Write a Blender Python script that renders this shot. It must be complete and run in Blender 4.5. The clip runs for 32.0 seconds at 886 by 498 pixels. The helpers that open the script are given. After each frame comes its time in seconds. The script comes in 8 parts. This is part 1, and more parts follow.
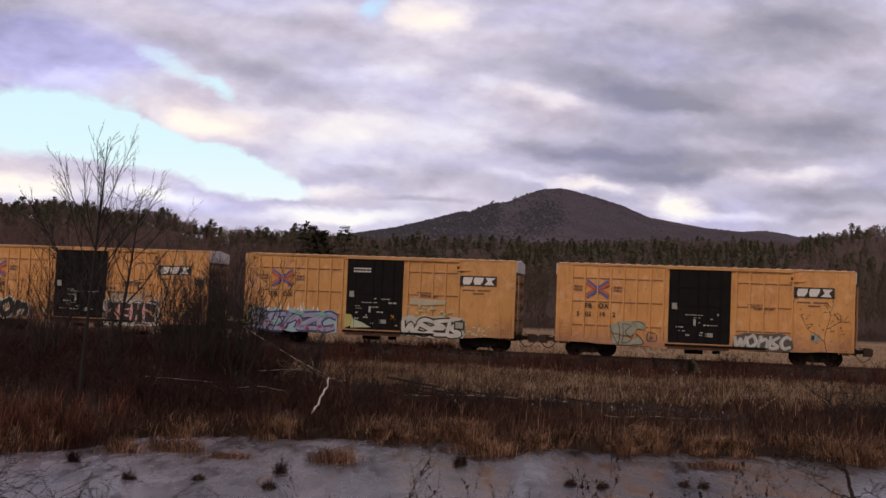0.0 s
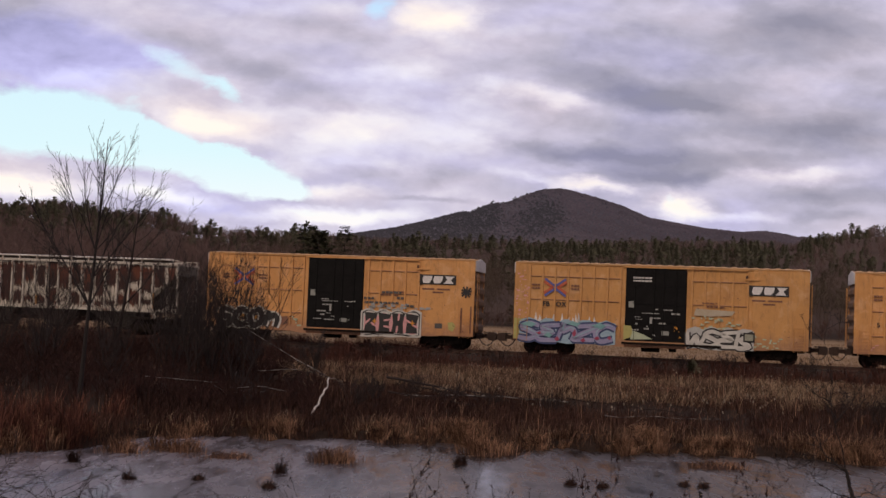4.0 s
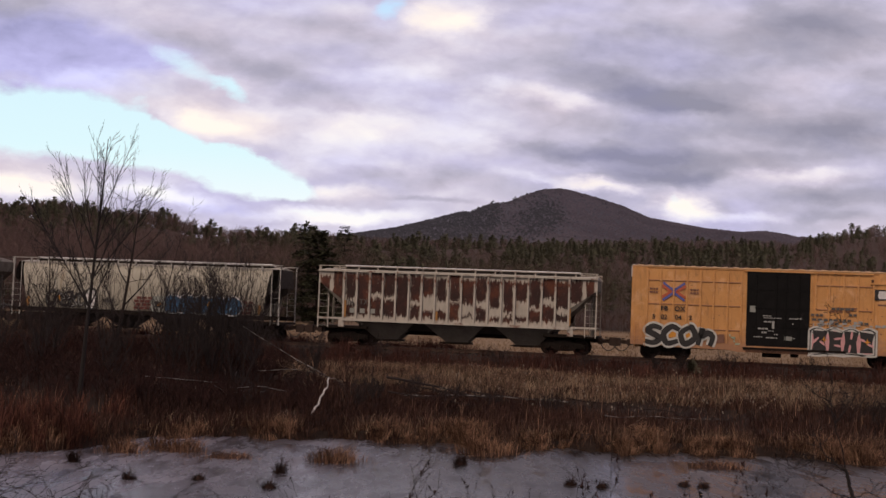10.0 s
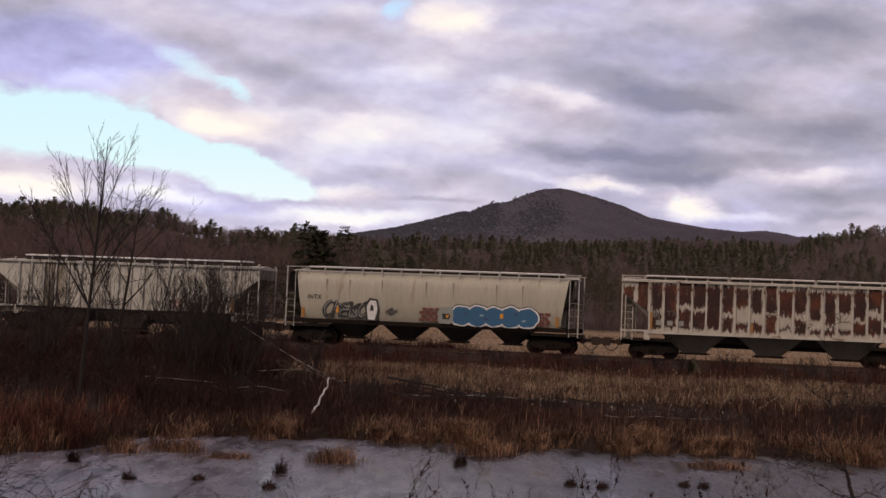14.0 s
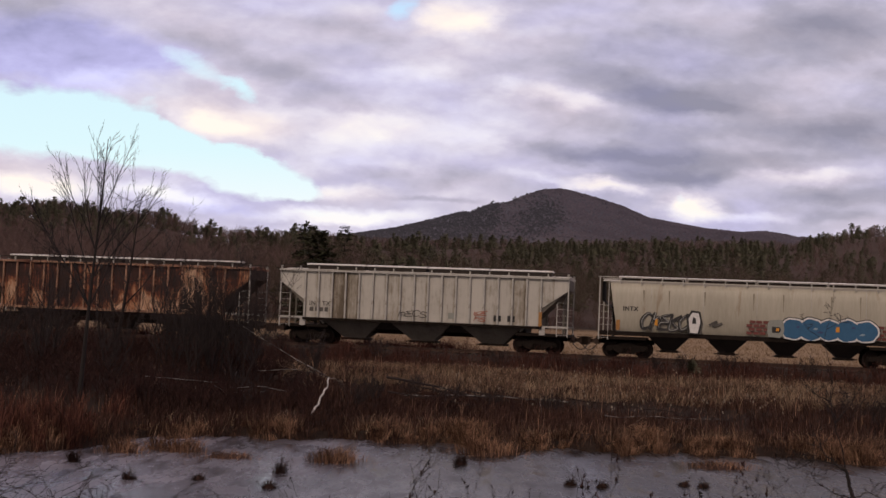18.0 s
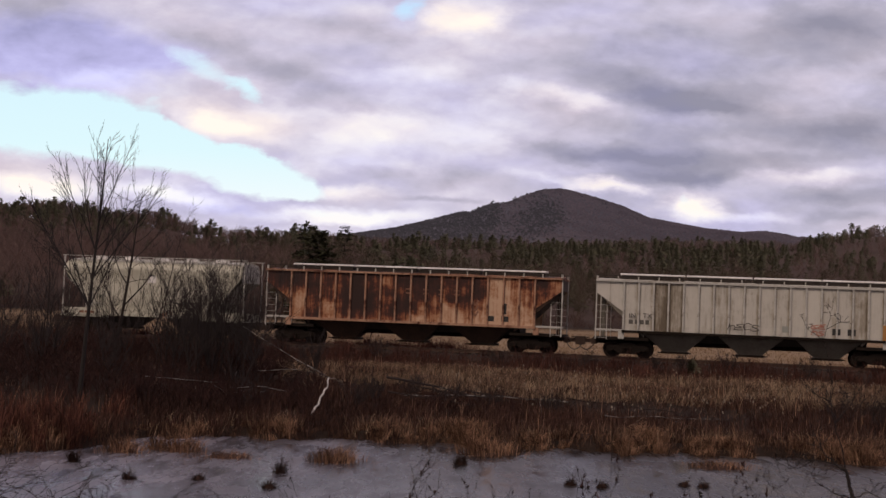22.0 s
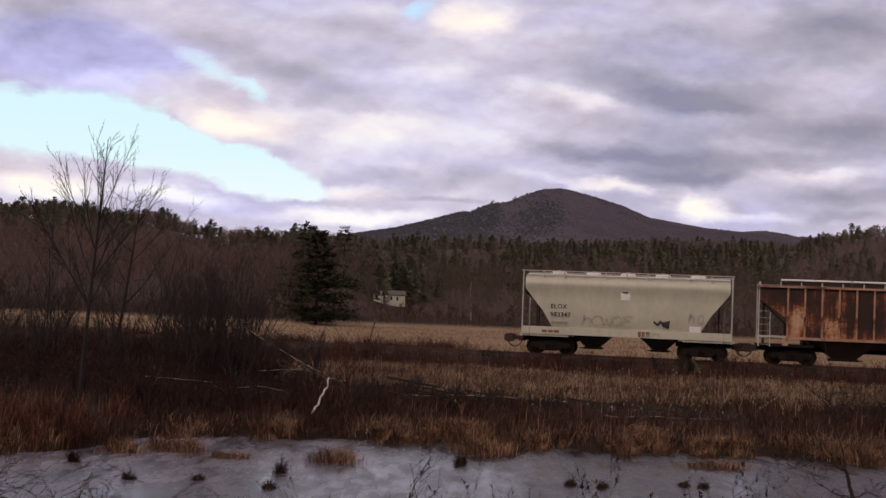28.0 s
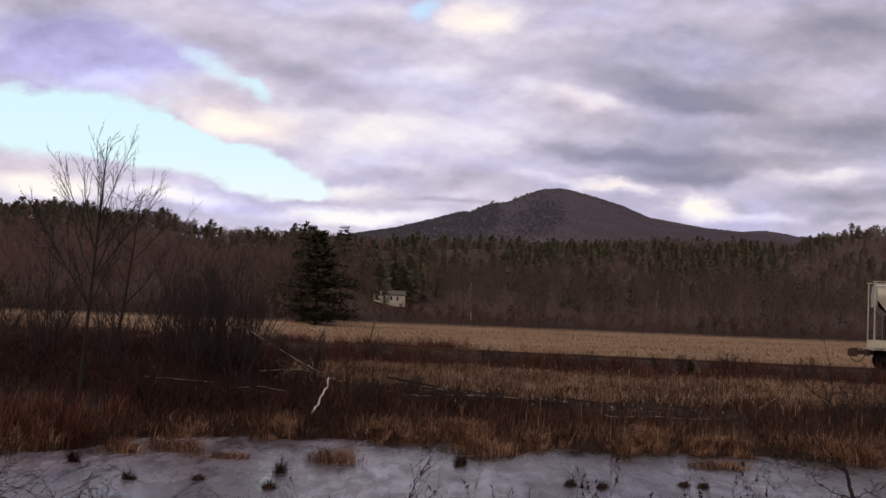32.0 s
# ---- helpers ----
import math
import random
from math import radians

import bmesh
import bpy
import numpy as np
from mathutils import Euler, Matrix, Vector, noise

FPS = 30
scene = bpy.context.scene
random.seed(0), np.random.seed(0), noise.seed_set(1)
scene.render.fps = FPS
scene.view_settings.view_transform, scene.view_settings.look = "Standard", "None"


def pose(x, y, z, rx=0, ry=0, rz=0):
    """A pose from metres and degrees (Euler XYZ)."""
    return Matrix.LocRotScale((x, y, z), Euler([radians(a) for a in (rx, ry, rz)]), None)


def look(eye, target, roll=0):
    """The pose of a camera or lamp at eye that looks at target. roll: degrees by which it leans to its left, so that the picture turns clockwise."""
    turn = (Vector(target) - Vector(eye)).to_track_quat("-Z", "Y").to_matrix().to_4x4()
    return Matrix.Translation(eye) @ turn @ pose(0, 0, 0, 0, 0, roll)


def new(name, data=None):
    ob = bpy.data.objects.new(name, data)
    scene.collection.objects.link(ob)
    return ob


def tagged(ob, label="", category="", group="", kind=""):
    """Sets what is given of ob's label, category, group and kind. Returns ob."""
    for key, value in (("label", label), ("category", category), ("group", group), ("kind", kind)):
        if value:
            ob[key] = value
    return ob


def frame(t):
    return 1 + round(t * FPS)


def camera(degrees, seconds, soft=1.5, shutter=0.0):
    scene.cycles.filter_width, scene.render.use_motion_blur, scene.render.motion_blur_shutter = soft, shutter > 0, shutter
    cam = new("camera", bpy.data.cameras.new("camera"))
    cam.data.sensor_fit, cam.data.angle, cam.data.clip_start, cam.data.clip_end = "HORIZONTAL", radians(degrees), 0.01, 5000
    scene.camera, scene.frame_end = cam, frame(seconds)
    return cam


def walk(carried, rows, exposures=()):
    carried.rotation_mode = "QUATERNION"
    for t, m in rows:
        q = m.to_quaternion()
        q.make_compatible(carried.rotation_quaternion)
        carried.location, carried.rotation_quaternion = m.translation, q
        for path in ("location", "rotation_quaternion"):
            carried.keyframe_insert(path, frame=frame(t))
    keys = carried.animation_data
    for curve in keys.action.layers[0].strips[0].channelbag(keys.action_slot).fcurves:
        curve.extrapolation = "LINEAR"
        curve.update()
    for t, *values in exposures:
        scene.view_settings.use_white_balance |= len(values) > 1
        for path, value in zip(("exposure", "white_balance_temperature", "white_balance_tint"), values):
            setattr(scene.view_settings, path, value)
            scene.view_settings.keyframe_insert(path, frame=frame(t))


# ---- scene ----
# ---------------------------------------------------------------- camera
YAW = 11.697            # the track runs askew to the view by this angle
TRACK_DIST = 74.4       # from the viewpoint to the track's centre line, square to it
EYE = (0.0, 0.0, 1.76)  # z = 0 is the top of the rails
cam = camera(37.19, 32.0, soft=1.5)
VIEW = look(EYE, (0.0, 100.0, 1.76 + 100.0 * math.tan(radians(2.992))), roll=2.341)
walk(cam, [(0.0, VIEW), (32.0, VIEW)], exposures=[(0.0, 0.0), (32.0, 0.0)])

# ---------------------------------------------------------------- world and sun
SUN_ELEV, SUN_AZ = 42.0, 212.0   # degrees; azimuth clockwise from +y


def make_world():
    w = bpy.data.worlds.new("sky")
    scene.world = w
    w.use_nodes = True
    nt = w.node_tree
    nt.nodes.clear()
    out = nt.nodes.new("ShaderNodeOutputWorld")
    bg = nt.nodes.new("ShaderNodeBackground")
    sky = nt.nodes.new("ShaderNodeTexSky")
    sky.sky_type = "NISHITA"
    sky.sun_disc = False
    sky.sun_elevation = radians(SUN_ELEV)
    sky.sun_rotation = radians(SUN_AZ)
    # broken cloud cover over the whole dome
    tc = nt.nodes.new("ShaderNodeTexCoord")
    nz = nt.nodes.new("ShaderNodeTexNoise")
    nz.inputs["Scale"].default_value = 2.6
    nz.inputs["Detail"].default_value = 5
    rp = nt.nodes.new("ShaderNodeValToRGB")
    rp.color_ramp.elements[0].position = 0.30
    rp.color_ramp.elements[1].position = 0.52
    mx = nt.nodes.new("ShaderNodeMix")
    mx.data_type = "RGBA"
    mx.inputs[7].default_value = (6.9, 5.45, 5.6, 1)
    nt.links.new(tc.outputs["Generated"], nz.inputs["Vector"])
    nt.links.new(nz.outputs["Fac"], rp.inputs["Fac"])
    nt.links.new(rp.outputs["Color"], mx.inputs[0])
    nt.links.new(sky.outputs["Color"], mx.inputs[6])
    nt.links.new(mx.outputs[2], bg.inputs["Color"])
    bg.inputs["Strength"].default_value = 0.075
    nt.links.new(bg.outputs["Background"], out.inputs["Surface"])


make_world()
sun_data = bpy.data.lights.new("sun", "SUN")
sun_data.energy = 1.15
sun_data.angle = radians(14)
sun_data.color = (1.0, 0.80, 0.62)
sun = new("sun", sun_data)
_az, _el = radians(SUN_AZ), radians(SUN_ELEV)
sun.matrix_world = look((60 * math.sin(_az) * math.cos(_el), 60 * math.cos(_az) * math.cos(_el), 60 * math.sin(_el)), (0, 0, 0))

# ---------------------------------------------------------------- materials


def node_mat(name):
    m = bpy.data.materials.new(name)
    m.use_nodes = True
    nt = m.node_tree
    return m, nt, nt.nodes["Principled BSDF"]


def ramp_node(nt, stops):
    r = nt.nodes.new("ShaderNodeValToRGB")
    el = r.color_ramp.elements
    while len(el) < len(stops):
        el.new(0.5)
    for e, (p, c) in zip(el, stops):
        e.position = p
        e.color = (*c, 1)
    return r


def mix_rgb(nt, fac, a, b, mode="MIX"):
    n = nt.nodes.new("ShaderNodeMix")
    n.data_type = "RGBA"
    n.blend_type = mode
    for sock, v in ((n.inputs[0], fac), (n.inputs[6], a), (n.inputs[7], b)):
        if isinstance(v, (int, float)):
            sock.default_value = v
        elif isinstance(v, tuple):
            sock.default_value = (*v[:3], 1)
        else:
            nt.links.new(v, sock)
    return n.outputs[2]


def math_node(nt, op, a, b=0.0, clamp=False):
    n = nt.nodes.new("ShaderNodeMath")
    n.operation = op
    n.use_clamp = clamp
    for sock, v in zip(n.inputs, (a, b)):
        if isinstance(v, (int, float)):
            sock.default_value = v
        else:
            nt.links.new(v, sock)
    return n.outputs[0]


def coords(nt, scale=(1, 1, 1), kind="Object"):
    tc = nt.nodes.new("ShaderNodeTexCoord")
    mp = nt.nodes.new("ShaderNodeMapping")
    mp.inputs["Scale"].default_value = scale
    nt.links.new(tc.outputs[kind], mp.inputs["Vector"])
    return mp.outputs["Vector"]


def noise_node(nt, vec, scale, detail=4.0, rough=0.55, distortion=0.0):
    n = nt.nodes.new("ShaderNodeTexNoise")
    n.inputs["Scale"].default_value = scale
    n.inputs["Detail"].default_value = detail
    n.inputs["Roughness"].default_value = rough
    n.inputs["Distortion"].default_value = distortion
    nt.links.new(vec, n.inputs["Vector"])
    return n.outputs["Fac"]


def add_bump(nt, bsdf, height, strength=0.3, dist=0.02):
    b = nt.nodes.new("ShaderNodeBump")
    b.inputs["Strength"].default_value = strength
    b.inputs["Distance"].default_value = dist
    nt.links.new(height, b.inputs["Height"])
    nt.links.new(b.outputs["Normal"], bsdf.inputs["Normal"])


def surface(name, dark, light, scale=3.0, rough=0.7, metal=0.0, stretch=(1, 1, 1), bump=0.3, stain=None, stain_at=0.58, stain_scale=0.8):
    """Two-scale mottled surface with optional stains."""
    m, nt, b = node_mat(name)
    v = coords(nt, stretch)
    fine = noise_node(nt, v, scale * 6, 5, 0.65)
    big = noise_node(nt, v, scale, 3)
    f = math_node(nt, "ADD", math_node(nt, "MULTIPLY", fine, 0.5), math_node(nt, "MULTIPLY", big, 0.5))
    col = ramp_node(nt, [(0.32, dark), (0.66, light)])
    nt.links.new(f, col.inputs["Fac"])
    c = col.outputs["Color"]
    if stain:
        s = noise_node(nt, v, stain_scale, 6, 0.7, 0.4)
        sr = ramp_node(nt, [(stain_at, (0, 0, 0)), (stain_at + 0.12, (1, 1, 1))])
        nt.links.new(s, sr.inputs["Fac"])
        c = mix_rgb(nt, sr.outputs["Color"], c, stain)
    nt.links.new(c, b.inputs["Base Color"])
    b.inputs["Roughness"].default_value = rough
    b.inputs["Metallic"].default_value = metal
    if bump:
        add_bump(nt, b, fine, bump)
    return m


def plain(name, colour, rough=0.6, metal=0.0, vary=0.25):
    d = tuple(x * (1 - vary) for x in colour)
    return surface(name, d, colour, 5.0, rough, metal, bump=0.1)


def island_mat(name, stops, rough=0.85, scale=0.15, patch=0.5):
    """For joined plants: each blade or tree takes its own shade, with broad patches over the ground."""
    m, nt, b = node_mat(name)
    g = nt.nodes.new("ShaderNodeNewGeometry")
    v = coords(nt)
    big = noise_node(nt, v, scale, 3)
    f = math_node(nt, "ADD", math_node(nt, "MULTIPLY", g.outputs["Random Per Island"], 1 - patch), math_node(nt, "MULTIPLY", big, patch))
    r = ramp_node(nt, stops)
    nt.links.new(f, r.inputs["Fac"])
    nt.links.new(r.outputs["Color"], b.inputs["Base Color"])
    b.inputs["Roughness"].default_value = rough
    b.inputs["Specular IOR Level"].default_value = 0.15
    return m


def yellow_mat():
    m, nt, b = node_mat("weathered_yellow_paint")
    v = coords(nt)
    vs = coords(nt, (1.0, 1.0, 0.12))
    oi = nt.nodes.new("ShaderNodeObjectInfo")
    big = noise_node(nt, v, 0.7, 4)
    fine = noise_node(nt, v, 9, 5, 0.7)
    streak = noise_node(nt, vs, 3.2, 5, 0.7)
    base = ramp_node(nt, [(0.30, (0.53, 0.254, 0.078)), (0.70, (0.68, 0.342, 0.114))])
    nt.links.new(math_node(nt, "ADD", math_node(nt, "MULTIPLY", big, 0.7), math_node(nt, "MULTIPLY", fine, 0.3)), base.inputs["Fac"])
    sr = ramp_node(nt, [(0.53, (0, 0, 0)), (0.80, (0.65, 0.65, 0.65))])
    nt.links.new(streak, sr.inputs["Fac"])
    c = mix_rgb(nt, sr.outputs["Color"], base.outputs["Color"], (0.36, 0.155, 0.055))
    chalk = ramp_node(nt, [(0.52, (0, 0, 0)), (0.68, (0.6, 0.6, 0.6))])
    nt.links.new(noise_node(nt, v, 0.95, 7, 0.7, 0.5), chalk.inputs["Fac"])
    c = mix_rgb(nt, chalk.outputs["Color"], c, (0.74, 0.44, 0.24))
    grime = ramp_node(nt, [(0.53, (0, 0, 0)), (0.74, (0.8, 0.8, 0.8))])
    nt.links.new(noise_node(nt, coords(nt, (1.8, 1, 0.5)), 1.9, 7, 0.75, 0.4), grime.inputs["Fac"])
    c = mix_rgb(nt, grime.outputs["Color"], c, (0.27, 0.125, 0.05))
    # rust bloom and road dirt in irregular patches near the sill
    sep = nt.nodes.new("ShaderNodeSeparateXYZ")
    nt.links.new(v, sep.inputs[0])
    low = nt.nodes.new("ShaderNodeMapRange")
    low.inputs["From Min"].default_value = 2.3
    low.inputs["From Max"].default_value = 0.7
    nt.links.new(sep.outputs["Z"], low.inputs["Value"])
    patch = noise_node(nt, v, 1.6, 7, 0.75, 0.6)
    k = math_node(nt, "MULTIPLY", low.outputs[0], patch)
    pr = ramp_node(nt, [(0.17, (0, 0, 0)), (0.48, (0.85, 0.85, 0.85))])
    nt.links.new(k, pr.inputs["Fac"])
    c = mix_rgb(nt, pr.outputs["Color"], c, (0.33, 0.165, 0.095))
    c = mix_rgb(nt, 1.0, c, oi.outputs["Color"], "MULTIPLY")
    nt.links.new(c, b.inputs["Base Color"])
    b.inputs["Roughness"].default_value = 0.62
    add_bump(nt, b, fine, 0.15)
    return m


def panel_index(nt, x, period, start):
    """Number of the side panel, how far across it (0 middle, 1 at a post), and three random numbers of its own."""
    u = math_node(nt, "DIVIDE", math_node(nt, "SUBTRACT", x, start), period)
    idx = math_node(nt, "FLOOR", u)
    across = math_node(nt, "MULTIPLY", math_node(nt, "ABSOLUTE", math_node(nt, "SUBTRACT", math_node(nt, "SUBTRACT", u, idx), 0.5)), 2.0)
    wn = nt.nodes.new("ShaderNodeTexWhiteNoise")
    wn.noise_dimensions = "1D"
    nt.links.new(idx, wn.inputs["W"])
    sp = nt.nodes.new("ShaderNodeSeparateColor")
    nt.links.new(wn.outputs["Color"], sp.inputs[0])
    return across, sp.outputs[0], sp.outputs[1], sp.outputs[2]


def step_node(nt, a, b, soft):
    """1 where a is above b, with a soft edge."""
    mr = nt.nodes.new("ShaderNodeMapRange")
    mr.inputs["From Min"].default_value = -soft
    mr.inputs["From Max"].default_value = soft
    nt.links.new(math_node(nt, "SUBTRACT", a, b), mr.inputs["Value"])
    return mr.outputs[0]


def flaked_mat(name, paint, rusts, period, start):
    """White paint flaked off panel by panel: an upper and a lower patch of bare rust, ragged and dripping."""
    m, nt, b = node_mat(name)
    v = coords(nt)
    sep = nt.nodes.new("ShaderNodeSeparateXYZ")
    nt.links.new(v, sep.inputs[0])
    across, r, g, bl = panel_index(nt, sep.outputs["X"], period, start)
    rag = math_node(nt, "SUBTRACT", noise_node(nt, coords(nt, (1.6, 1, 0.7)), 3.2, 6, 0.72, 0.4), 0.5)
    drip = math_node(nt, "SUBTRACT", noise_node(nt, coords(nt, (4.5, 1, 0.35)), 2.4, 5, 0.7), 0.5)

    def lin(base, rnd, k, q=0.9):
        w = math_node(nt, "ADD", base, math_node(nt, "MULTIPLY", math_node(nt, "SUBTRACT", rnd, 0.5), k))
        return math_node(nt, "ADD", w, math_node(nt, "ADD", math_node(nt, "MULTIPLY", rag, q), math_node(nt, "MULTIPLY", drip, 0.9)))

    z = sep.outputs["Z"]
    in_x = step_node(nt, lin(0.82, g, 0.36, 0.9), across, 0.06)
    up = math_node(nt, "MULTIPLY", step_node(nt, z, lin(2.58, r, 1.0, 0.8), 0.05), step_node(nt, lin(4.08, bl, 0.3, 0.5), z, 0.05))
    lo = math_node(nt, "MULTIPLY", step_node(nt, z, lin(1.70, g, 0.25, 0.5), 0.05), step_node(nt, lin(2.30, bl, 0.8, 0.8), z, 0.05))
    k = math_node(nt, "MULTIPLY", in_x, math_node(nt, "MAXIMUM", up, lo))
    # chalky runs of paint over the rust
    runs = ramp_node(nt, [(0.61, (1, 1, 1)), (0.70, (0.2, 0.2, 0.2))])
    nt.links.new(noise_node(nt, coords(nt, (2.6, 1, 0.9)), 2.6, 7, 0.75, 0.8), runs.inputs["Fac"])
    k = math_node(nt, "MULTIPLY", k, runs.outputs["Color"])
    pc = ramp_node(nt, [(0.3, tuple(x * 0.70 for x in paint)), (0.65, paint)])
    nt.links.new(noise_node(nt, coords(nt, (1.4, 1, 0.3)), 2.4, 6, 0.65), pc.inputs["Fac"])
    rc = ramp_node(nt, [(0.38, rusts[0]), (0.52, rusts[1]), (0.66, rusts[2])])
    nt.links.new(noise_node(nt, v, 0.9, 5, 0.65), rc.inputs["Fac"])
    c = mix_rgb(nt, k, pc.outputs["Color"], rc.outputs["Color"])
    # thin rust wash
    wash = ramp_node(nt, [(0.60, (0, 0, 0)), (0.76, (0.55, 0.55, 0.55))])
    nt.links.new(noise_node(nt, coords(nt, (1.2, 1, 0.4)), 1.6, 6, 0.7), wash.inputs["Fac"])
    c = mix_rgb(nt, wash.outputs["Color"], c, (0.27, 0.105, 0.05))
    nt.links.new(c, b.inputs["Base Color"])
    b.inputs["Roughness"].default_value = 0.78
    add_bump(nt, b, rag, 0.2)
    return m


def soiled_shaded_mat(name, paint, period, start):
    """Greyed white paint: every panel soiled to its own degree, a few brown with soot, drips from the roof, and post
    shadows painted in.
    """
    m, nt, b = node_mat(name)
    v = coords(nt)
    sep = nt.nodes.new("ShaderNodeSeparateXYZ")
    nt.links.new(v, sep.inputs[0])
    across, r, g, bl = panel_index(nt, sep.outputs["X"], period, start)
    drip = noise_node(nt, coords(nt, (3.2, 1, 0.28)), 2.2, 6, 0.7)
    blot = noise_node(nt, coords(nt, (0.9, 1, 0.6)), 1.5, 6, 0.68, 0.4)
    fine = noise_node(nt, v, 12, 5, 0.7)
    f = math_node(nt, "ADD", math_node(nt, "ADD", math_node(nt, "MULTIPLY", drip, 0.36), 0.085), math_node(nt, "ADD", math_node(nt, "MULTIPLY", blot, 0.42), math_node(nt, "MULTIPLY", math_node(nt, "SUBTRACT", r, 0.5), 0.16)))
    # soot thickest on the panels behind the leading end
    lead = nt.nodes.new("ShaderNodeMapRange")
    lead.inputs["From Min"].default_value = 2.0
    lead.inputs["From Max"].default_value = 0.0
    lead.inputs["To Max"].default_value = 0.17
    nt.links.new(math_node(nt, "ABSOLUTE", math_node(nt, "ADD", sep.outputs["X"], 4.5)), lead.inputs["Value"])
    f = math_node(nt, "ADD", f, lead.outputs[0])
    # darker beside the posts: the shadow they throw, put into the colour
    edge = nt.nodes.new("ShaderNodeMapRange")
    edge.inputs["From Min"].default_value = 0.55
    edge.inputs["To Max"].default_value = 0.13
    nt.links.new(across, edge.inputs["Value"])
    f = math_node(nt, "ADD", f, math_node(nt, "MULTIPLY", edge.outputs[0], math_node(nt, "ADD", bl, 0.3)))
    rp = ramp_node(nt, [(0.38, tuple(x * 1.12 for x in paint)), (0.50, paint), (0.60, (0.30, 0.265, 0.215)), (0.70, (0.135, 0.105, 0.072)), (0.82, (0.075, 0.055, 0.038))])
    nt.links.new(f, rp.inputs["Fac"])
    nt.links.new(rp.outputs["Color"], b.inputs["Base Color"])
    b.inputs["Roughness"].default_value = 0.72
    add_bump(nt, b, fine, 0.15)
    return m


def streaked_rust_mat(name, stops, period, start):
    """Rust of many ages: panels of their own shade, tall streaks, dark bloom above and pale paint below."""
    m, nt, b = node_mat(name)
    v = coords(nt)
    sep = nt.nodes.new("ShaderNodeSeparateXYZ")
    nt.links.new(v, sep.inputs[0])
    across, r, g, bl = panel_index(nt, sep.outputs["X"], period, start)
    big = noise_node(nt, coords(nt, (0.55, 1, 0.8)), 0.62, 5, 0.65)
    streak = noise_node(nt, coords(nt, (2.6, 1, 0.22)), 2.2, 6, 0.68)
    fine = noise_node(nt, v, 6.0, 6, 0.7)
    zt = math_node(nt, "MULTIPLY", math_node(nt, "SUBTRACT", 2.9, sep.outputs["Z"]), 0.05)
    f = math_node(nt, "ADD", math_node(nt, "MULTIPLY", big, 1.0), math_node(nt, "ADD", math_node(nt, "MULTIPLY", streak, 0.45), math_node(nt, "ADD", math_node(nt, "MULTIPLY", fine, 0.15), zt)))
    f = math_node(nt, "ADD", math_node(nt, "ADD", f, math_node(nt, "MULTIPLY", math_node(nt, "SUBTRACT", r, 0.5), 0.11)), -0.300)
    # the worst of the rust spreads from left of the middle
    far = nt.nodes.new("ShaderNodeMapRange")
    far.inputs["From Max"].default_value = 6.0
    far.inputs["To Min"].default_value = -0.150
    far.inputs["To Max"].default_value = 0.045
    nt.links.new(math_node(nt, "ABSOLUTE", math_node(nt, "ADD", sep.outputs["X"], 2.4)), far.inputs["Value"])
    f = math_node(nt, "ADD", f, far.outputs[0])
    rp = ramp_node(nt, stops)
    nt.links.new(f, rp.inputs["Fac"])
    nt.links.new(rp.outputs["Color"], b.inputs["Base Color"])
    b.inputs["Roughness"].default_value = 0.8
    add_bump(nt, b, fine, 0.2)
    return m


def ice_mat():
    m, nt, b = node_mat("pond_ice")
    v = coords(nt, (1, 1, 1))
    big = noise_node(nt, coords(nt, (0.9, 0.30, 1)), 0.50, 5, 0.60, 0.1)
    mid = noise_node(nt, coords(nt, (1.0, 0.24, 1)), 1.7, 6, 0.66, 0.15)
    fine = noise_node(nt, coords(nt, (1, 0.45, 1)), 7.0, 6, 0.7)
    f = math_node(nt, "ADD", math_node(nt, "MULTIPLY", big, 0.5), math_node(nt, "ADD", math_node(nt, "MULTIPLY", mid, 0.32), math_node(nt, "MULTIPLY", fine, 0.18)))
    r = ramp_node(nt, [(0.38, (0.007, 0.006, 0.006)), (0.47, (0.016, 0.013, 0.014)), (0.55, (0.032, 0.028, 0.030)), (0.66, (0.11, 0.10, 0.104))])
    nt.links.new(f, r.inputs["Fac"])
    # paler towards the near left shore: the bright sky's reflection put into the colour
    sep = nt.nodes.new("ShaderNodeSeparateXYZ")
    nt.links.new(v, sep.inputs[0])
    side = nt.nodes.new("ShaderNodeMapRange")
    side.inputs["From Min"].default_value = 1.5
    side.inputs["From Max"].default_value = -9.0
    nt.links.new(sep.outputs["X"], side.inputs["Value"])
    sky_sheen = nt.nodes.new("ShaderNodeMapRange")
    sky_sheen.inputs["From Min"].default_value = 0.36
    sky_sheen.inputs["From Max"].default_value = 0.62
    sky_sheen.inputs["To Max"].default_value = 0.85
    nt.links.new(f, sky_sheen.inputs["Value"])
    c = mix_rgb(nt, math_node(nt, "MULTIPLY", side.outputs[0], sky_sheen.outputs[0]), r.outputs["Color"], (0.275, 0.262, 0.330))
    nt.links.new(c, b.inputs["Base Color"])
    rr = nt.nodes.new("ShaderNodeMapRange")
    rr.inputs["From Min"].default_value = 0.35
    rr.inputs["From Max"].default_value = 0.65
    rr.inputs["To Min"].default_value = 0.14
    rr.inputs["To Max"].default_value = 0.38
    nt.links.new(mid, rr.inputs["Value"])
    nt.links.new(rr.outputs[0], b.inputs["Roughness"])
    b.inputs["IOR"].default_value = 1.31
    b.inputs["Specular IOR Level"].default_value = 0.37
    add_bump(nt, b, mid, 0.03, 0.01)
    return m


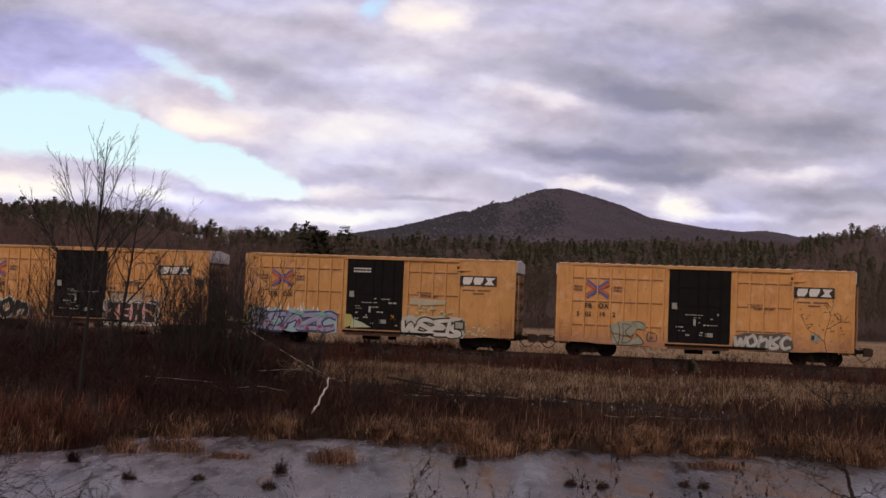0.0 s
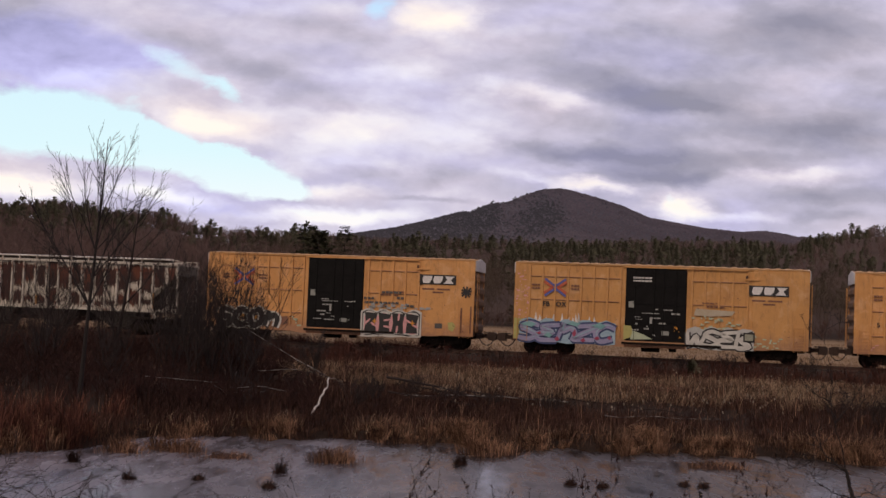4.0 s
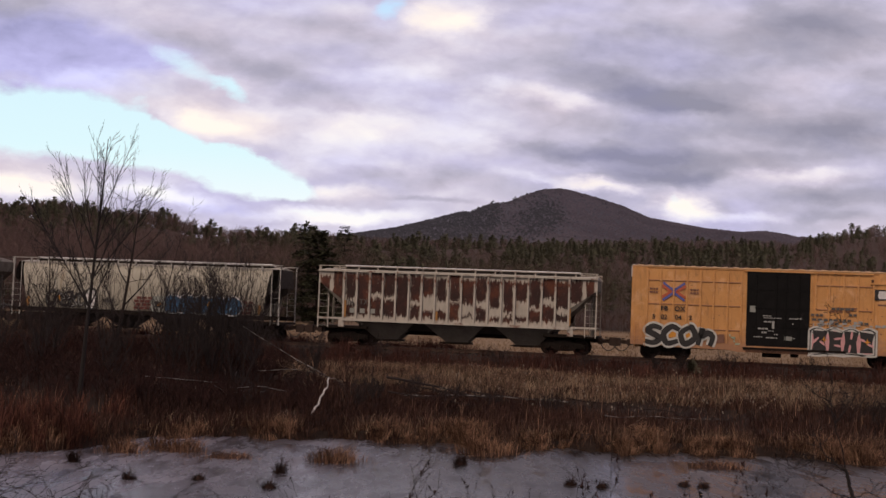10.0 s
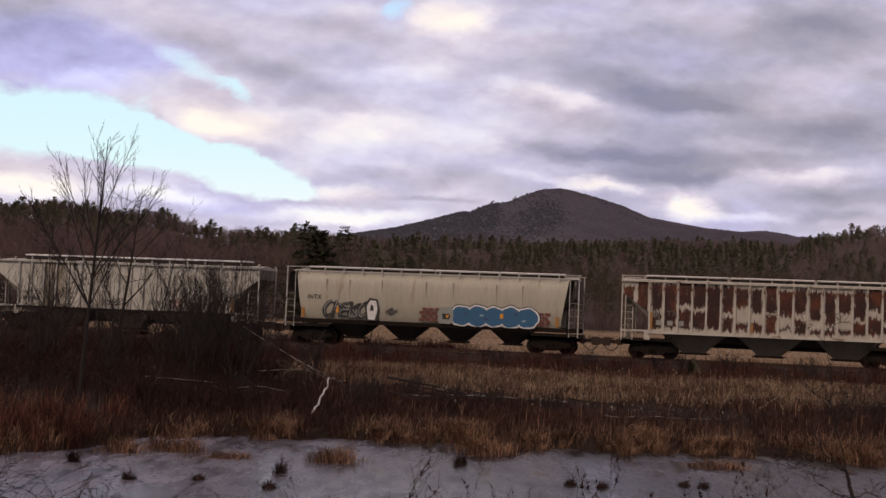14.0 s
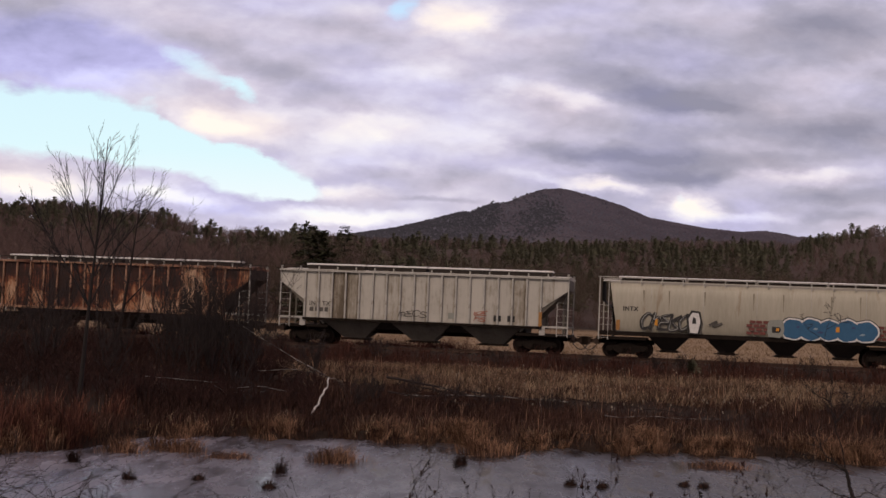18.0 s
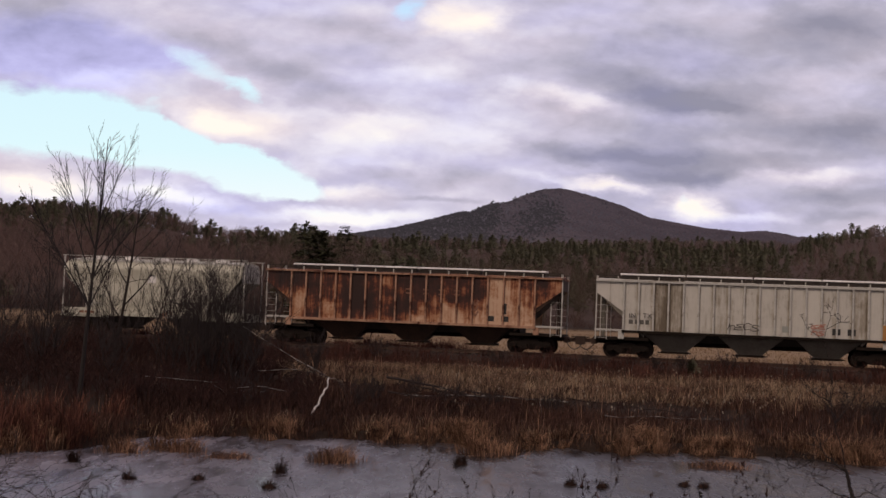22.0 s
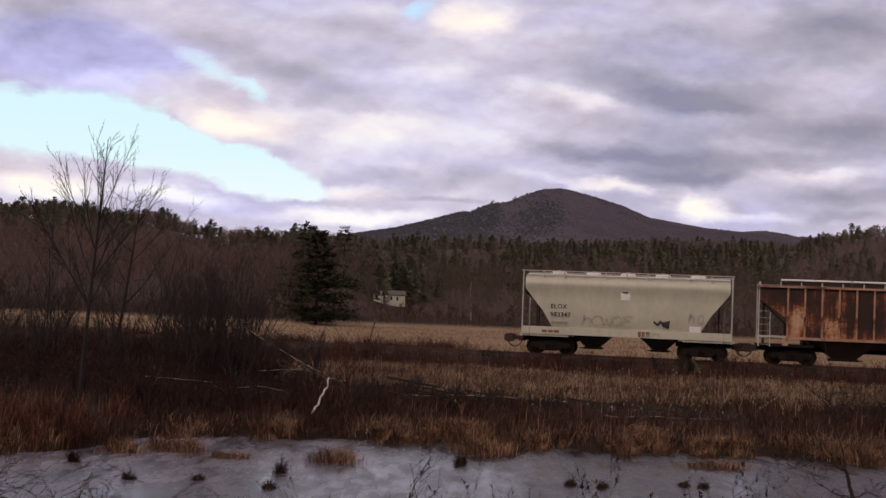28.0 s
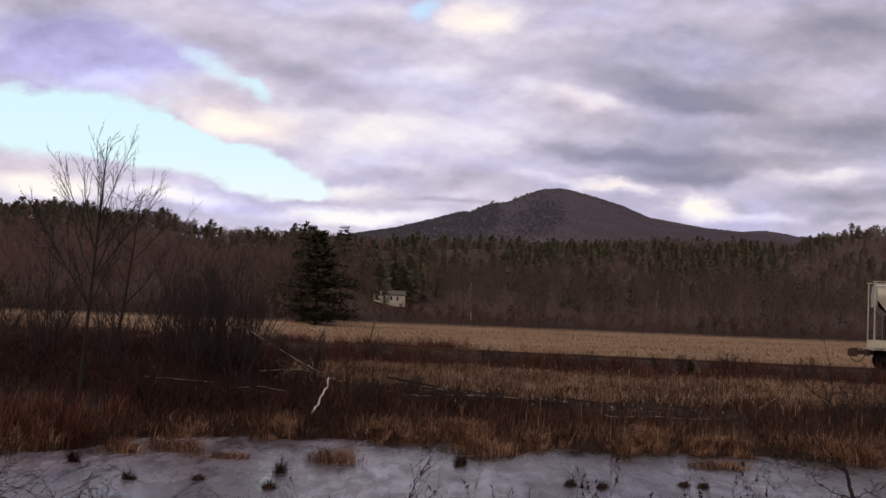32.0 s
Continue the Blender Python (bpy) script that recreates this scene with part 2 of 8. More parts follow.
def ground_mat():
    m, nt, b = node_mat("dead_grass_soil")
    v = coords(nt)
    fine = noise_node(nt, v, 5.0, 6, 0.7)
    big = noise_node(nt, v, 0.06, 4)
    far = noise_node(nt, v, 0.9, 5, 0.65)
    f = math_node(nt, "ADD", math_node(nt, "MULTIPLY", fine, 0.35), math_node(nt, "ADD", math_node(nt, "MULTIPLY", big, 0.35), math_node(nt, "MULTIPLY", far, 0.3)))
    # marsh soil, darkened in colour for the shade deep in dense grass
    r = ramp_node(nt, [(0.36, (0.014, 0.009, 0.007)), (0.52, (0.027, 0.018, 0.014)), (0.66, (0.050, 0.034, 0.025))])
    nt.links.new(f, r.inputs["Fac"])
    # dry hay on the open field behind the track
    sep = nt.nodes.new("ShaderNodeSeparateXYZ")
    nt.links.new(v, sep.inputs[0])
    n1 = math_node(nt, "ADD", math_node(nt, "MULTIPLY", sep.outputs["X"], math.sin(radians(YAW))), math_node(nt, "MULTIPLY", sep.outputs["Y"], math.cos(radians(YAW))))
    rm = nt.nodes.new("ShaderNodeMapRange")
    rm.inputs["From Min"].default_value = TRACK_DIST + 4
    rm.inputs["From Max"].default_value = TRACK_DIST + 8
    nt.links.new(n1, rm.inputs["Value"])
    rm2 = nt.nodes.new("ShaderNodeMapRange")
    rm2.inputs["From Min"].default_value = 0.5
    rm2.inputs["From Max"].default_value = -0.1
    nt.links.new(sep.outputs["Z"], rm2.inputs["Value"])
    hay = ramp_node(nt, [(0.34, (0.185, 0.128, 0.080)), (0.55, (0.265, 0.190, 0.124)), (0.68, (0.34, 0.252, 0.172))])
    nt.links.new(f, hay.inputs["Fac"])
    c = mix_rgb(nt, math_node(nt, "MULTIPLY", rm.outputs[0], rm2.outputs[0]), r.outputs["Color"], hay.outputs["Color"])
    # leaf litter under the woods
    wood = nt.nodes.new("ShaderNodeMapRange")
    wood.inputs["From Min"].default_value = 0.3
    wood.inputs["From Max"].default_value = 3.0
    nt.links.new(sep.outputs["Z"], wood.inputs["Value"])
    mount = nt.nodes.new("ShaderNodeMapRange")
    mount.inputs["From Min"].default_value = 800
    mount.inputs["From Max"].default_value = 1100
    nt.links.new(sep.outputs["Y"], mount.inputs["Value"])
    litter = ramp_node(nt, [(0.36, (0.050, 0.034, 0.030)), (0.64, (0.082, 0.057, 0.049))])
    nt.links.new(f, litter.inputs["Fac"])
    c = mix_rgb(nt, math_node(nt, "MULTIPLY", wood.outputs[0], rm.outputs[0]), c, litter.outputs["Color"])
    # paler mountain floor, matched to the hazed crowns standing on it
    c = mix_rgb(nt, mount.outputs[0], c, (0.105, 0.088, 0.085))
    nt.links.new(c, b.inputs["Base Color"])
    b.inputs["Roughness"].default_value = 0.95
    b.inputs["Specular IOR Level"].default_value = 0.1
    add_bump(nt, b, fine, 0.5, 0.05)
    return m


YELLOW = yellow_mat()
END_BROWN = surface("dark_brown_end", (0.055, 0.026, 0.012), (0.24, 0.12, 0.045), 1.2, 0.75, stain=(0.03, 0.018, 0.012), stain_at=0.55)
GALV = surface("galvanised_roof", (0.42, 0.41, 0.42), (0.66, 0.65, 0.66), 2.0, 0.5, 0.2, stain=(0.34, 0.25, 0.18))
BLACK = surface("black_door_paint", (0.005, 0.005, 0.005), (0.013, 0.012, 0.012), 2.0, 0.75)
BLACK.node_tree.nodes["Principled BSDF"].inputs["Specular IOR Level"].default_value = 0.12
STEEL = surface("grimy_steel", (0.008, 0.006, 0.005), (0.022, 0.016, 0.013), 3.0, 0.85)
WHEEL = surface("rusty_wheel_steel", (0.010, 0.007, 0.006), (0.030, 0.020, 0.016), 3.0, 0.75, 0.0)
RAIL = surface("rusty_rail", (0.05, 0.03, 0.022), (0.10, 0.065, 0.05), 4.0, 0.6, 0.6)
WOOD_TIE = surface("creosoted_tie", (0.03, 0.024, 0.02), (0.075, 0.06, 0.05), 3.0, 0.9, stretch=(3, 0.4, 1))
for _m in (STEEL, WHEEL):
    _m.node_tree.nodes["Principled BSDF"].inputs["Specular IOR Level"].default_value = 0.12
BALLAST = surface("dirty_ballast", (0.020, 0.013, 0.011), (0.050, 0.034, 0.028), 6.0, 0.95, bump=0.8)
WHITE_PAINT = surface("white_lettering", (0.55, 0.53, 0.52), (0.78, 0.76, 0.74), 6.0, 0.6)
SOOT_TAG = plain("faded_black_spray", (0.10, 0.09, 0.08))
FADED_RED = plain("faded_red_spray", (0.42, 0.17, 0.12))
DOOR_RUST = surface("rusty_door_sill", (0.03, 0.015, 0.010), (0.14, 0.06, 0.03), 2.0, 0.85)
DARK_PAINT = surface("black_lettering", (0.012, 0.011, 0.011), (0.03, 0.027, 0.026), 6.0, 0.6)
BLUE_PAINT = plain("blue_paint", (0.12, 0.13, 0.38))
RED_PAINT = plain("red_paint", (0.58, 0.13, 0.06))
BRICK_PAINT = plain("brick_red_paint", (0.17, 0.045, 0.035))
TEAL = plain("teal_paint", (0.032, 0.125, 0.25))
SKYBLUE = plain("pale_blue_paint", (0.27, 0.37, 0.44))
PINK = plain("pink_paint", (0.70, 0.36, 0.36))
ORANGE = plain("orange_paint", (0.70, 0.30, 0.03))
STRIPE = plain("faded_orange_stripe", (0.40, 0.19, 0.05))
COUPLER = surface("rusty_coupler", (0.020, 0.010, 0.007), (0.055, 0.028, 0.018), 3.0, 0.8)
MINT = plain("mint_paint", (0.47, 0.53, 0.37))
GREYTAG = plain("grey_paint", (0.30, 0.31, 0.28))
BROWNTAG = plain("brown_paint", (0.22, 0.10, 0.06))
CREAM = surface("cream_paint", (0.34, 0.31, 0.245), (0.46, 0.425, 0.345), 0.9, 0.55, stretch=(1.5, 1, 0.22), bump=0.08, stain=(0.28, 0.215, 0.14), stain_at=0.60, stain_scale=1.1)
PALE_GREY = surface("pale_grey_paint", (0.40, 0.38, 0.31), (0.51, 0.49, 0.405), 0.8, 0.5, stretch=(1, 1, 0.5), bump=0.06, stain=(0.40, 0.35, 0.26), stain_at=0.66)
OLD_WHITE = flaked_mat("flaking_white_paint", (0.52, 0.47, 0.40), ((0.024, 0.007, 0.005), (0.046, 0.012, 0.008), (0.115, 0.032, 0.013)), 0.76, -6.46)
DIRTY_WHITE = soiled_shaded_mat("dirty_white_shaded_paint", (0.47, 0.445, 0.40), 0.80, -6.84)
RUST = streaked_rust_mat("rusted_orange_paint", [(0.34, (0.022, 0.007, 0.005)), (0.43, (0.050, 0.013, 0.008)), (0.485, (0.165, 0.047, 0.018)), (0.55, (0.33, 0.155, 0.080)), (0.66, (0.52, 0.345, 0.235))], 0.88, -7.09)
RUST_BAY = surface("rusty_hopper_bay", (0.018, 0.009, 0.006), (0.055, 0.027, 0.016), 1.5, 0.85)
RUST_POST = surface("rusted_post", (0.20, 0.085, 0.045), (0.46, 0.28, 0.19), 0.6, 0.8, stain=(0.08, 0.025, 0.013), stain_at=0.52)
OLD_WHITE_POST = surface("chalky_white_post", (0.40, 0.36, 0.31), (0.56, 0.52, 0.45), 1.5, 0.75, stain=(0.15, 0.055, 0.03), stain_at=0.55, stain_scale=2.2)
GREY_POST = surface("dirty_grey_post", (0.3344, 0.3212, 0.2948), (0.5104, 0.4928, 0.4576), 1.5, 0.75, stain=(0.176, 0.1408, 0.0968), stain_at=0.60)
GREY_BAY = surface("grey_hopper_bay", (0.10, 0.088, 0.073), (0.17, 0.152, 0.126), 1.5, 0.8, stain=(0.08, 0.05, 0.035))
DARK_BAY = surface("near_black_hopper_bay", (0.012, 0.009, 0.007), (0.034, 0.025, 0.02), 1.5, 0.85)
HATCH_WHITE = surface("white_hatch", (0.60, 0.58, 0.56), (0.80, 0.78, 0.76), 1.2, 0.5, stain=(0.45, 0.34, 0.25), stain_at=0.64)
ICE = ice_mat()
GROUND = ground_mat()
BARK = surface("grey_bark", (0.045, 0.036, 0.032), (0.10, 0.082, 0.072), 6.0, 0.9, stretch=(1, 1, 0.3))
DARK_BARK = surface("near_black_bark", (0.010, 0.006, 0.0055), (0.028, 0.017, 0.015), 6.0, 0.9, stretch=(1, 1, 0.3))
DULL_BIRCH = surface("peeling_birch_bark", (0.20, 0.18, 0.17), (0.55, 0.52, 0.50), 2.5, 0.8, stain=(0.03, 0.022, 0.02), stain_at=0.42, stain_scale=2.6)
BIRCH = surface("white_birch_bark", (0.42, 0.39, 0.38), (0.68, 0.66, 0.65), 2.5, 0.7, stain=(0.03, 0.022, 0.02), stain_at=0.50, stain_scale=2.2)
# near-black so the twigs read as silhouettes: backlit shade put into the colour
NEAR_TWIG = surface("silhouette_twig", (0.006, 0.004, 0.004), (0.018, 0.012, 0.011), 6.0, 0.9)
NEEDLES = island_mat("pine_needles", [(0.2, (0.0699, 0.06759, 0.04703)), (0.5, (0.09576, 0.09279, 0.0614)), (0.8, (0.1294, 0.1232, 0.08096))], patch=0.3)
PINE_DARK = island_mat("white_pine_needles", [(0.2, (0.01798, 0.01915, 0.01154)), (0.5, (0.02997, 0.03125, 0.01732)), (0.8, (0.04995, 0.0504, 0.02694))], patch=0.3)
SIDING = surface("cream_siding", (0.36, 0.335, 0.28), (0.52, 0.485, 0.415), 1.0, 0.8, stretch=(1, 1, 6))
SHINGLE = surface("dark_shingle_roof", (0.06, 0.052, 0.048), (0.13, 0.115, 0.105), 2.0, 0.9)
GLASS = plain("dark_window_glass", (0.02, 0.02, 0.025), 0.12)

# ---------------------------------------------------------------- mesh tools


def box(bm, x0, x1, y0, y1, z0, z1):
    v = [bm.verts.new((x, y, z)) for z in (z0, z1) for y in (y0, y1) for x in (x0, x1)]
    for f in ((0, 2, 3, 1), (4, 5, 7, 6), (0, 1, 5, 4), (2, 6, 7, 3), (0, 4, 6, 2), (1, 3, 7, 5)):
        bm.faces.new([v[i] for i in f])
    return bm


def prism(bm, pts, y0, y1):
    """Polygon in the x-z plane pushed from y0 to y1."""
    a = [bm.verts.new((x, y0, z)) for x, z in pts]
    b = [bm.verts.new((x, y1, z)) for x, z in pts]
    bm.faces.new(a)
    bm.faces.new(b[::-1])
    n = len(pts)
    for i in range(n):
        j = (i + 1) % n
        bm.faces.new((a[j], a[i], b[i], b[j]))
    return bm


def prism_x(bm, pts, x0, x1):
    """Polygon in the y-z plane pushed from x0 to x1."""
    a = [bm.verts.new((x0, y, z)) for y, z in pts]
    b = [bm.verts.new((x1, y, z)) for y, z in pts]
    bm.faces.new(a)
    bm.faces.new(b[::-1])
    n = len(pts)
    for i in range(n):
        j = (i + 1) % n
        bm.faces.new((a[j], a[i], b[i], b[j]))
    return bm


def tube(bm, p0, p1, r0, r1=None, n=8):
    r1 = r0 if r1 is None else r1
    p0, p1 = Vector(p0), Vector(p1)
    q = (p1 - p0).to_track_quat("Z", "Y")
    rings = []
    for p, r in ((p0, r0), (p1, r1)):
        rings.append([bm.verts.new(p + q @ Vector((r * math.cos(2 * math.pi * i / n), r * math.sin(2 * math.pi * i / n), 0))) for i in range(n)])
    for i in range(n):
        j = (i + 1) % n
        bm.faces.new((rings[0][i], rings[0][j], rings[1][j], rings[1][i]))
    bm.faces.new(rings[0][::-1])
    bm.faces.new(rings[1])
    return bm


def lathe(bm, prof, axis_y=0.0, n=24):
    """Profile of (radius, y) turned about the y axis."""
    rings = [[bm.verts.new((r * math.cos(2 * math.pi * i / n), y + axis_y, r * math.sin(2 * math.pi * i / n))) for i in range(n)] for r, y in prof]
    for a, b in zip(rings, rings[1:]):
        for i in range(n):
            j = (i + 1) % n
            bm.faces.new((a[i], a[j], b[j], b[i]))
    bm.faces.new(rings[0][::-1])
    bm.faces.new(rings[-1])
    return bm


def finish(name, bm, material, bevel=0.0):
    bmesh.ops.recalc_face_normals(bm, faces=bm.faces)
    if bevel:
        bmesh.ops.bevel(bm, geom=list(bm.edges), offset=bevel, segments=1, affect="EDGES")
    me = bpy.data.meshes.new(name)
    bm.to_mesh(me)
    bm.free()
    me.materials.append(material)
    return me


def part(name, bm, material, parent, label="", bevel=0.0, at=None):
    """One mesh object under a thing or a part."""
    me = bm if isinstance(bm, bpy.types.Mesh) else finish(name, bm, material, bevel)
    ob = new(name, me)
    ob.parent = parent
    if at is not None:
        ob.matrix_basis = at
    if label:
        ob["label"] = label
    return ob


def np_mesh(name, verts, faces, material):
    """Mesh from arrays of vertices and equal-sided faces."""
    me = bpy.data.meshes.new(name)
    verts, faces = np.asarray(verts, np.float32), np.asarray(faces, np.int32)
    k = faces.shape[1]
    me.vertices.add(len(verts))
    me.vertices.foreach_set("co", verts.ravel())
    me.loops.add(faces.size)
    me.loops.foreach_set("vertex_index", faces.ravel())
    me.polygons.add(len(faces))
    me.polygons.foreach_set("loop_start", np.arange(0, faces.size, k, dtype=np.int32))
    me.polygons.foreach_set("loop_total", np.full(len(faces), k, np.int32))
    me.update(calc_edges=True)
    me.materials.append(material)
    return me


def np_part(name, verts, faces, material, parent, label=""):
    return part(name, np_mesh(name, verts, faces, material), material, parent, label)


def thing(name, label, category, group="", kind="", at=None):
    ob = new(name)
    ob.empty_display_size = 0.3
    if at is not None:
        ob.matrix_basis = at
    return tagged(ob, label, category, group, kind)


# ---------------------------------------------------------------- terrain
SN, CS = math.sin(radians(YAW)), math.cos(radians(YAW))
A_STOPS = (-0.60, -0.34, -0.30, -0.25, -0.17, -0.12, -0.07, -0.03, 0.05, 0.14, 0.22, 0.27, 0.31, 0.60)
EDGE = (205, 216, 217, 226, 236, 228, 254, 274, 280, 283, 286, 287, 288, 300)
RIDGE_A = (-0.60, -0.339, -0.317, -0.296, -0.274, -0.252, -0.231, -0.209, -0.196, -0.183, -0.166, -0.123, -0.097, -0.071, -0.058, -0.015, 0.05, 0.114, 0.179, 0.222, 0.265, 0.286, 0.307, 0.337, 0.60)
RIDGE_D = (520, 520, 520, 520, 520, 520, 520, 520, 520, 520, 525, 540, 560, 590, 620, 700, 720, 720, 720, 720, 720, 715, 710, 700, 700)
RIDGE_E = (0.073, 0.0755, 0.0762, 0.0765, 0.0735, 0.0695, 0.0690, 0.0662, 0.0615, 0.0586, 0.0570, 0.0578, 0.0596, 0.0585, 0.0575, 0.0564, 0.0582, 0.0608, 0.0645, 0.0655, 0.067, 0.0725, 0.0765, 0.080, 0.084)
M_STOPS = (-0.60, -0.20, -0.096, -0.062, -0.037, -0.015, 0.006, 0.013, 0.020, 0.027, 0.036, 0.048, 0.058, 0.069, 0.077, 0.088, 0.096, 0.113, 0.135, 0.156, 0.178, 0.200, 0.226, 0.244, 0.256, 0.269, 0.290, 0.60)
M_E = (0.03, 0.040, 0.0552, 0.0618, 0.0663, 0.0723, 0.0784, 0.0806, 0.0802, 0.0840, 0.0875, 0.0887, 0.0935, 0.0978, 0.0999, 0.1008, 0.0994, 0.0957, 0.0897, 0.0815, 0.0781, 0.0751, 0.0735, 0.0752, 0.0739, 0.0719, 0.0715, 0.070)
SHORE_X = (-60, -30, -12.5, -9.2, -8.3, -4.5, -1.2, 2.2, 5.5, 9.0, 13.1, 40)
SHORE_Y = (30, 31, 32.6, 33.2, 38.2, 39.2, 39.6, 38.7, 39.2, 39.6, 38.4, 37)


def smooth(t):
    t = np.clip(t, 0, 1)
    return t * t * (3 - 2 * t)


def shore(x):
    return np.interp(x, SHORE_X, SHORE_Y) + 0.5 * np.sin(1.9 * x + 0.6) + 0.28 * np.sin(5.3 * x) + 0.15 * np.sin(11.0 * x + 1)


def height(x, y):
    x, y = np.asarray(x, float), np.asarray(y, float)
    n = x * SN + y * CS
    bumps = 0.06 * np.sin(1.3 * x + 0.7 * y) * np.sin(1.1 * y - 0.4 * x) + 0.05 * np.sin(0.37 * x + 1.7) * np.sin(0.31 * y)
    s = shore(x)
    front = -2.4 + 0.62 * smooth((y - s + 0.8) / 1.6) + 0.78 * smooth((y - s) / 26) + bumps * smooth((y - s) / 2)
    near = 0.12 - 2.5 * smooth((y - 3.5) / 11.0)
    z = np.where(y < 20, np.where(y < 14.5, near, -2.4), front)
    z = np.where(y < 0, 0.12 + 0 * y, z)
    field = -0.55 + bumps * 0.8
    z = np.where(n > TRACK_DIST, field, z)
    bank = np.clip((4.9 - np.abs(n - TRACK_DIST)) / 3.1, 0, 1)
    z = z + (np.maximum(-0.42, z) - z) * bank
    # hills behind the field
    yy = np.maximum(y, 60.0)
    a = np.clip(x / yy, -0.6, 0.6)
    ed, rd, re = np.interp(a, A_STOPS, EDGE), np.interp(a, RIDGE_A, RIDGE_D), np.interp(a, RIDGE_A, RIDGE_E)
    rh = 1.76 + re * rd - 6.0
    up = smooth((y - ed) / (rd - ed)) ** 0.85
    hill = rh * up * (1 - 0.45 * smooth((y - rd) / 300))
    hill = hill + 2.2 * np.sin(x / 31.0 + 1) * np.sin(y / 43.0) * smooth((y - ed - 40) / 90)
    mh = (1.76 + np.interp(a, M_STOPS, M_E) * 2200 - 4.5)
    mt = mh * smooth((y - 950) / 1250) ** 1.15 * (1 - 0.5 * smooth((y - 2200) / 900))
    mt = mt + 9 * np.sin(x / 83.0) * np.sin(y / 117.0 + 1) * smooth((y - 1000) / 400) * smooth((2150 - y) / 400)
    z = np.where(y > ed, np.maximum(z + hill, mt), z)
    return z


def build_ground():
    xs = np.concatenate([-np.geomspace(3600, 62, 70), np.arange(-60, -26, 1.0), np.arange(-26, 20, 0.4), np.arange(20, 60, 1.0), np.arange(60, 700, 14), np.geomspace(710, 3600, 26)])
    ys = np.concatenate([np.arange(-900, -20, 110), np.arange(-20, 26, 2.0), np.arange(26, 46, 0.4), np.arange(46, 84, 0.8), np.arange(84, 200, 4), np.arange(200, 760, 10), np.arange(760, 2500, 36), np.arange(2500, 3700, 120)])
    X, Y = np.meshgrid(xs, ys)
    V = np.stack([X, Y, height(X, Y)], -1).reshape(-1, 3)
    i = np.arange(len(ys) - 1)[:, None] * len(xs) + np.arange(len(xs) - 1)[None, :]
    F = np.stack([i, i + 1, i + 1 + len(xs), i + len(xs)], -1).reshape(-1, 4)
    ob = new("ground", np_mesh("ground", V, F, GROUND))
    ob.data.shade_smooth()
    tagged(ob, "marshy ground, hayfield and wooded hills in late autumn", "ground", kind="structure")
    bm = bmesh.new()
    box(bm, -70, 45, 10.5, 43.0, -2.25, -2.0)
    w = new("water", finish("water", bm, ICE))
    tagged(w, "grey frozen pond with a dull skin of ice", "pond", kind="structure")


build_ground()


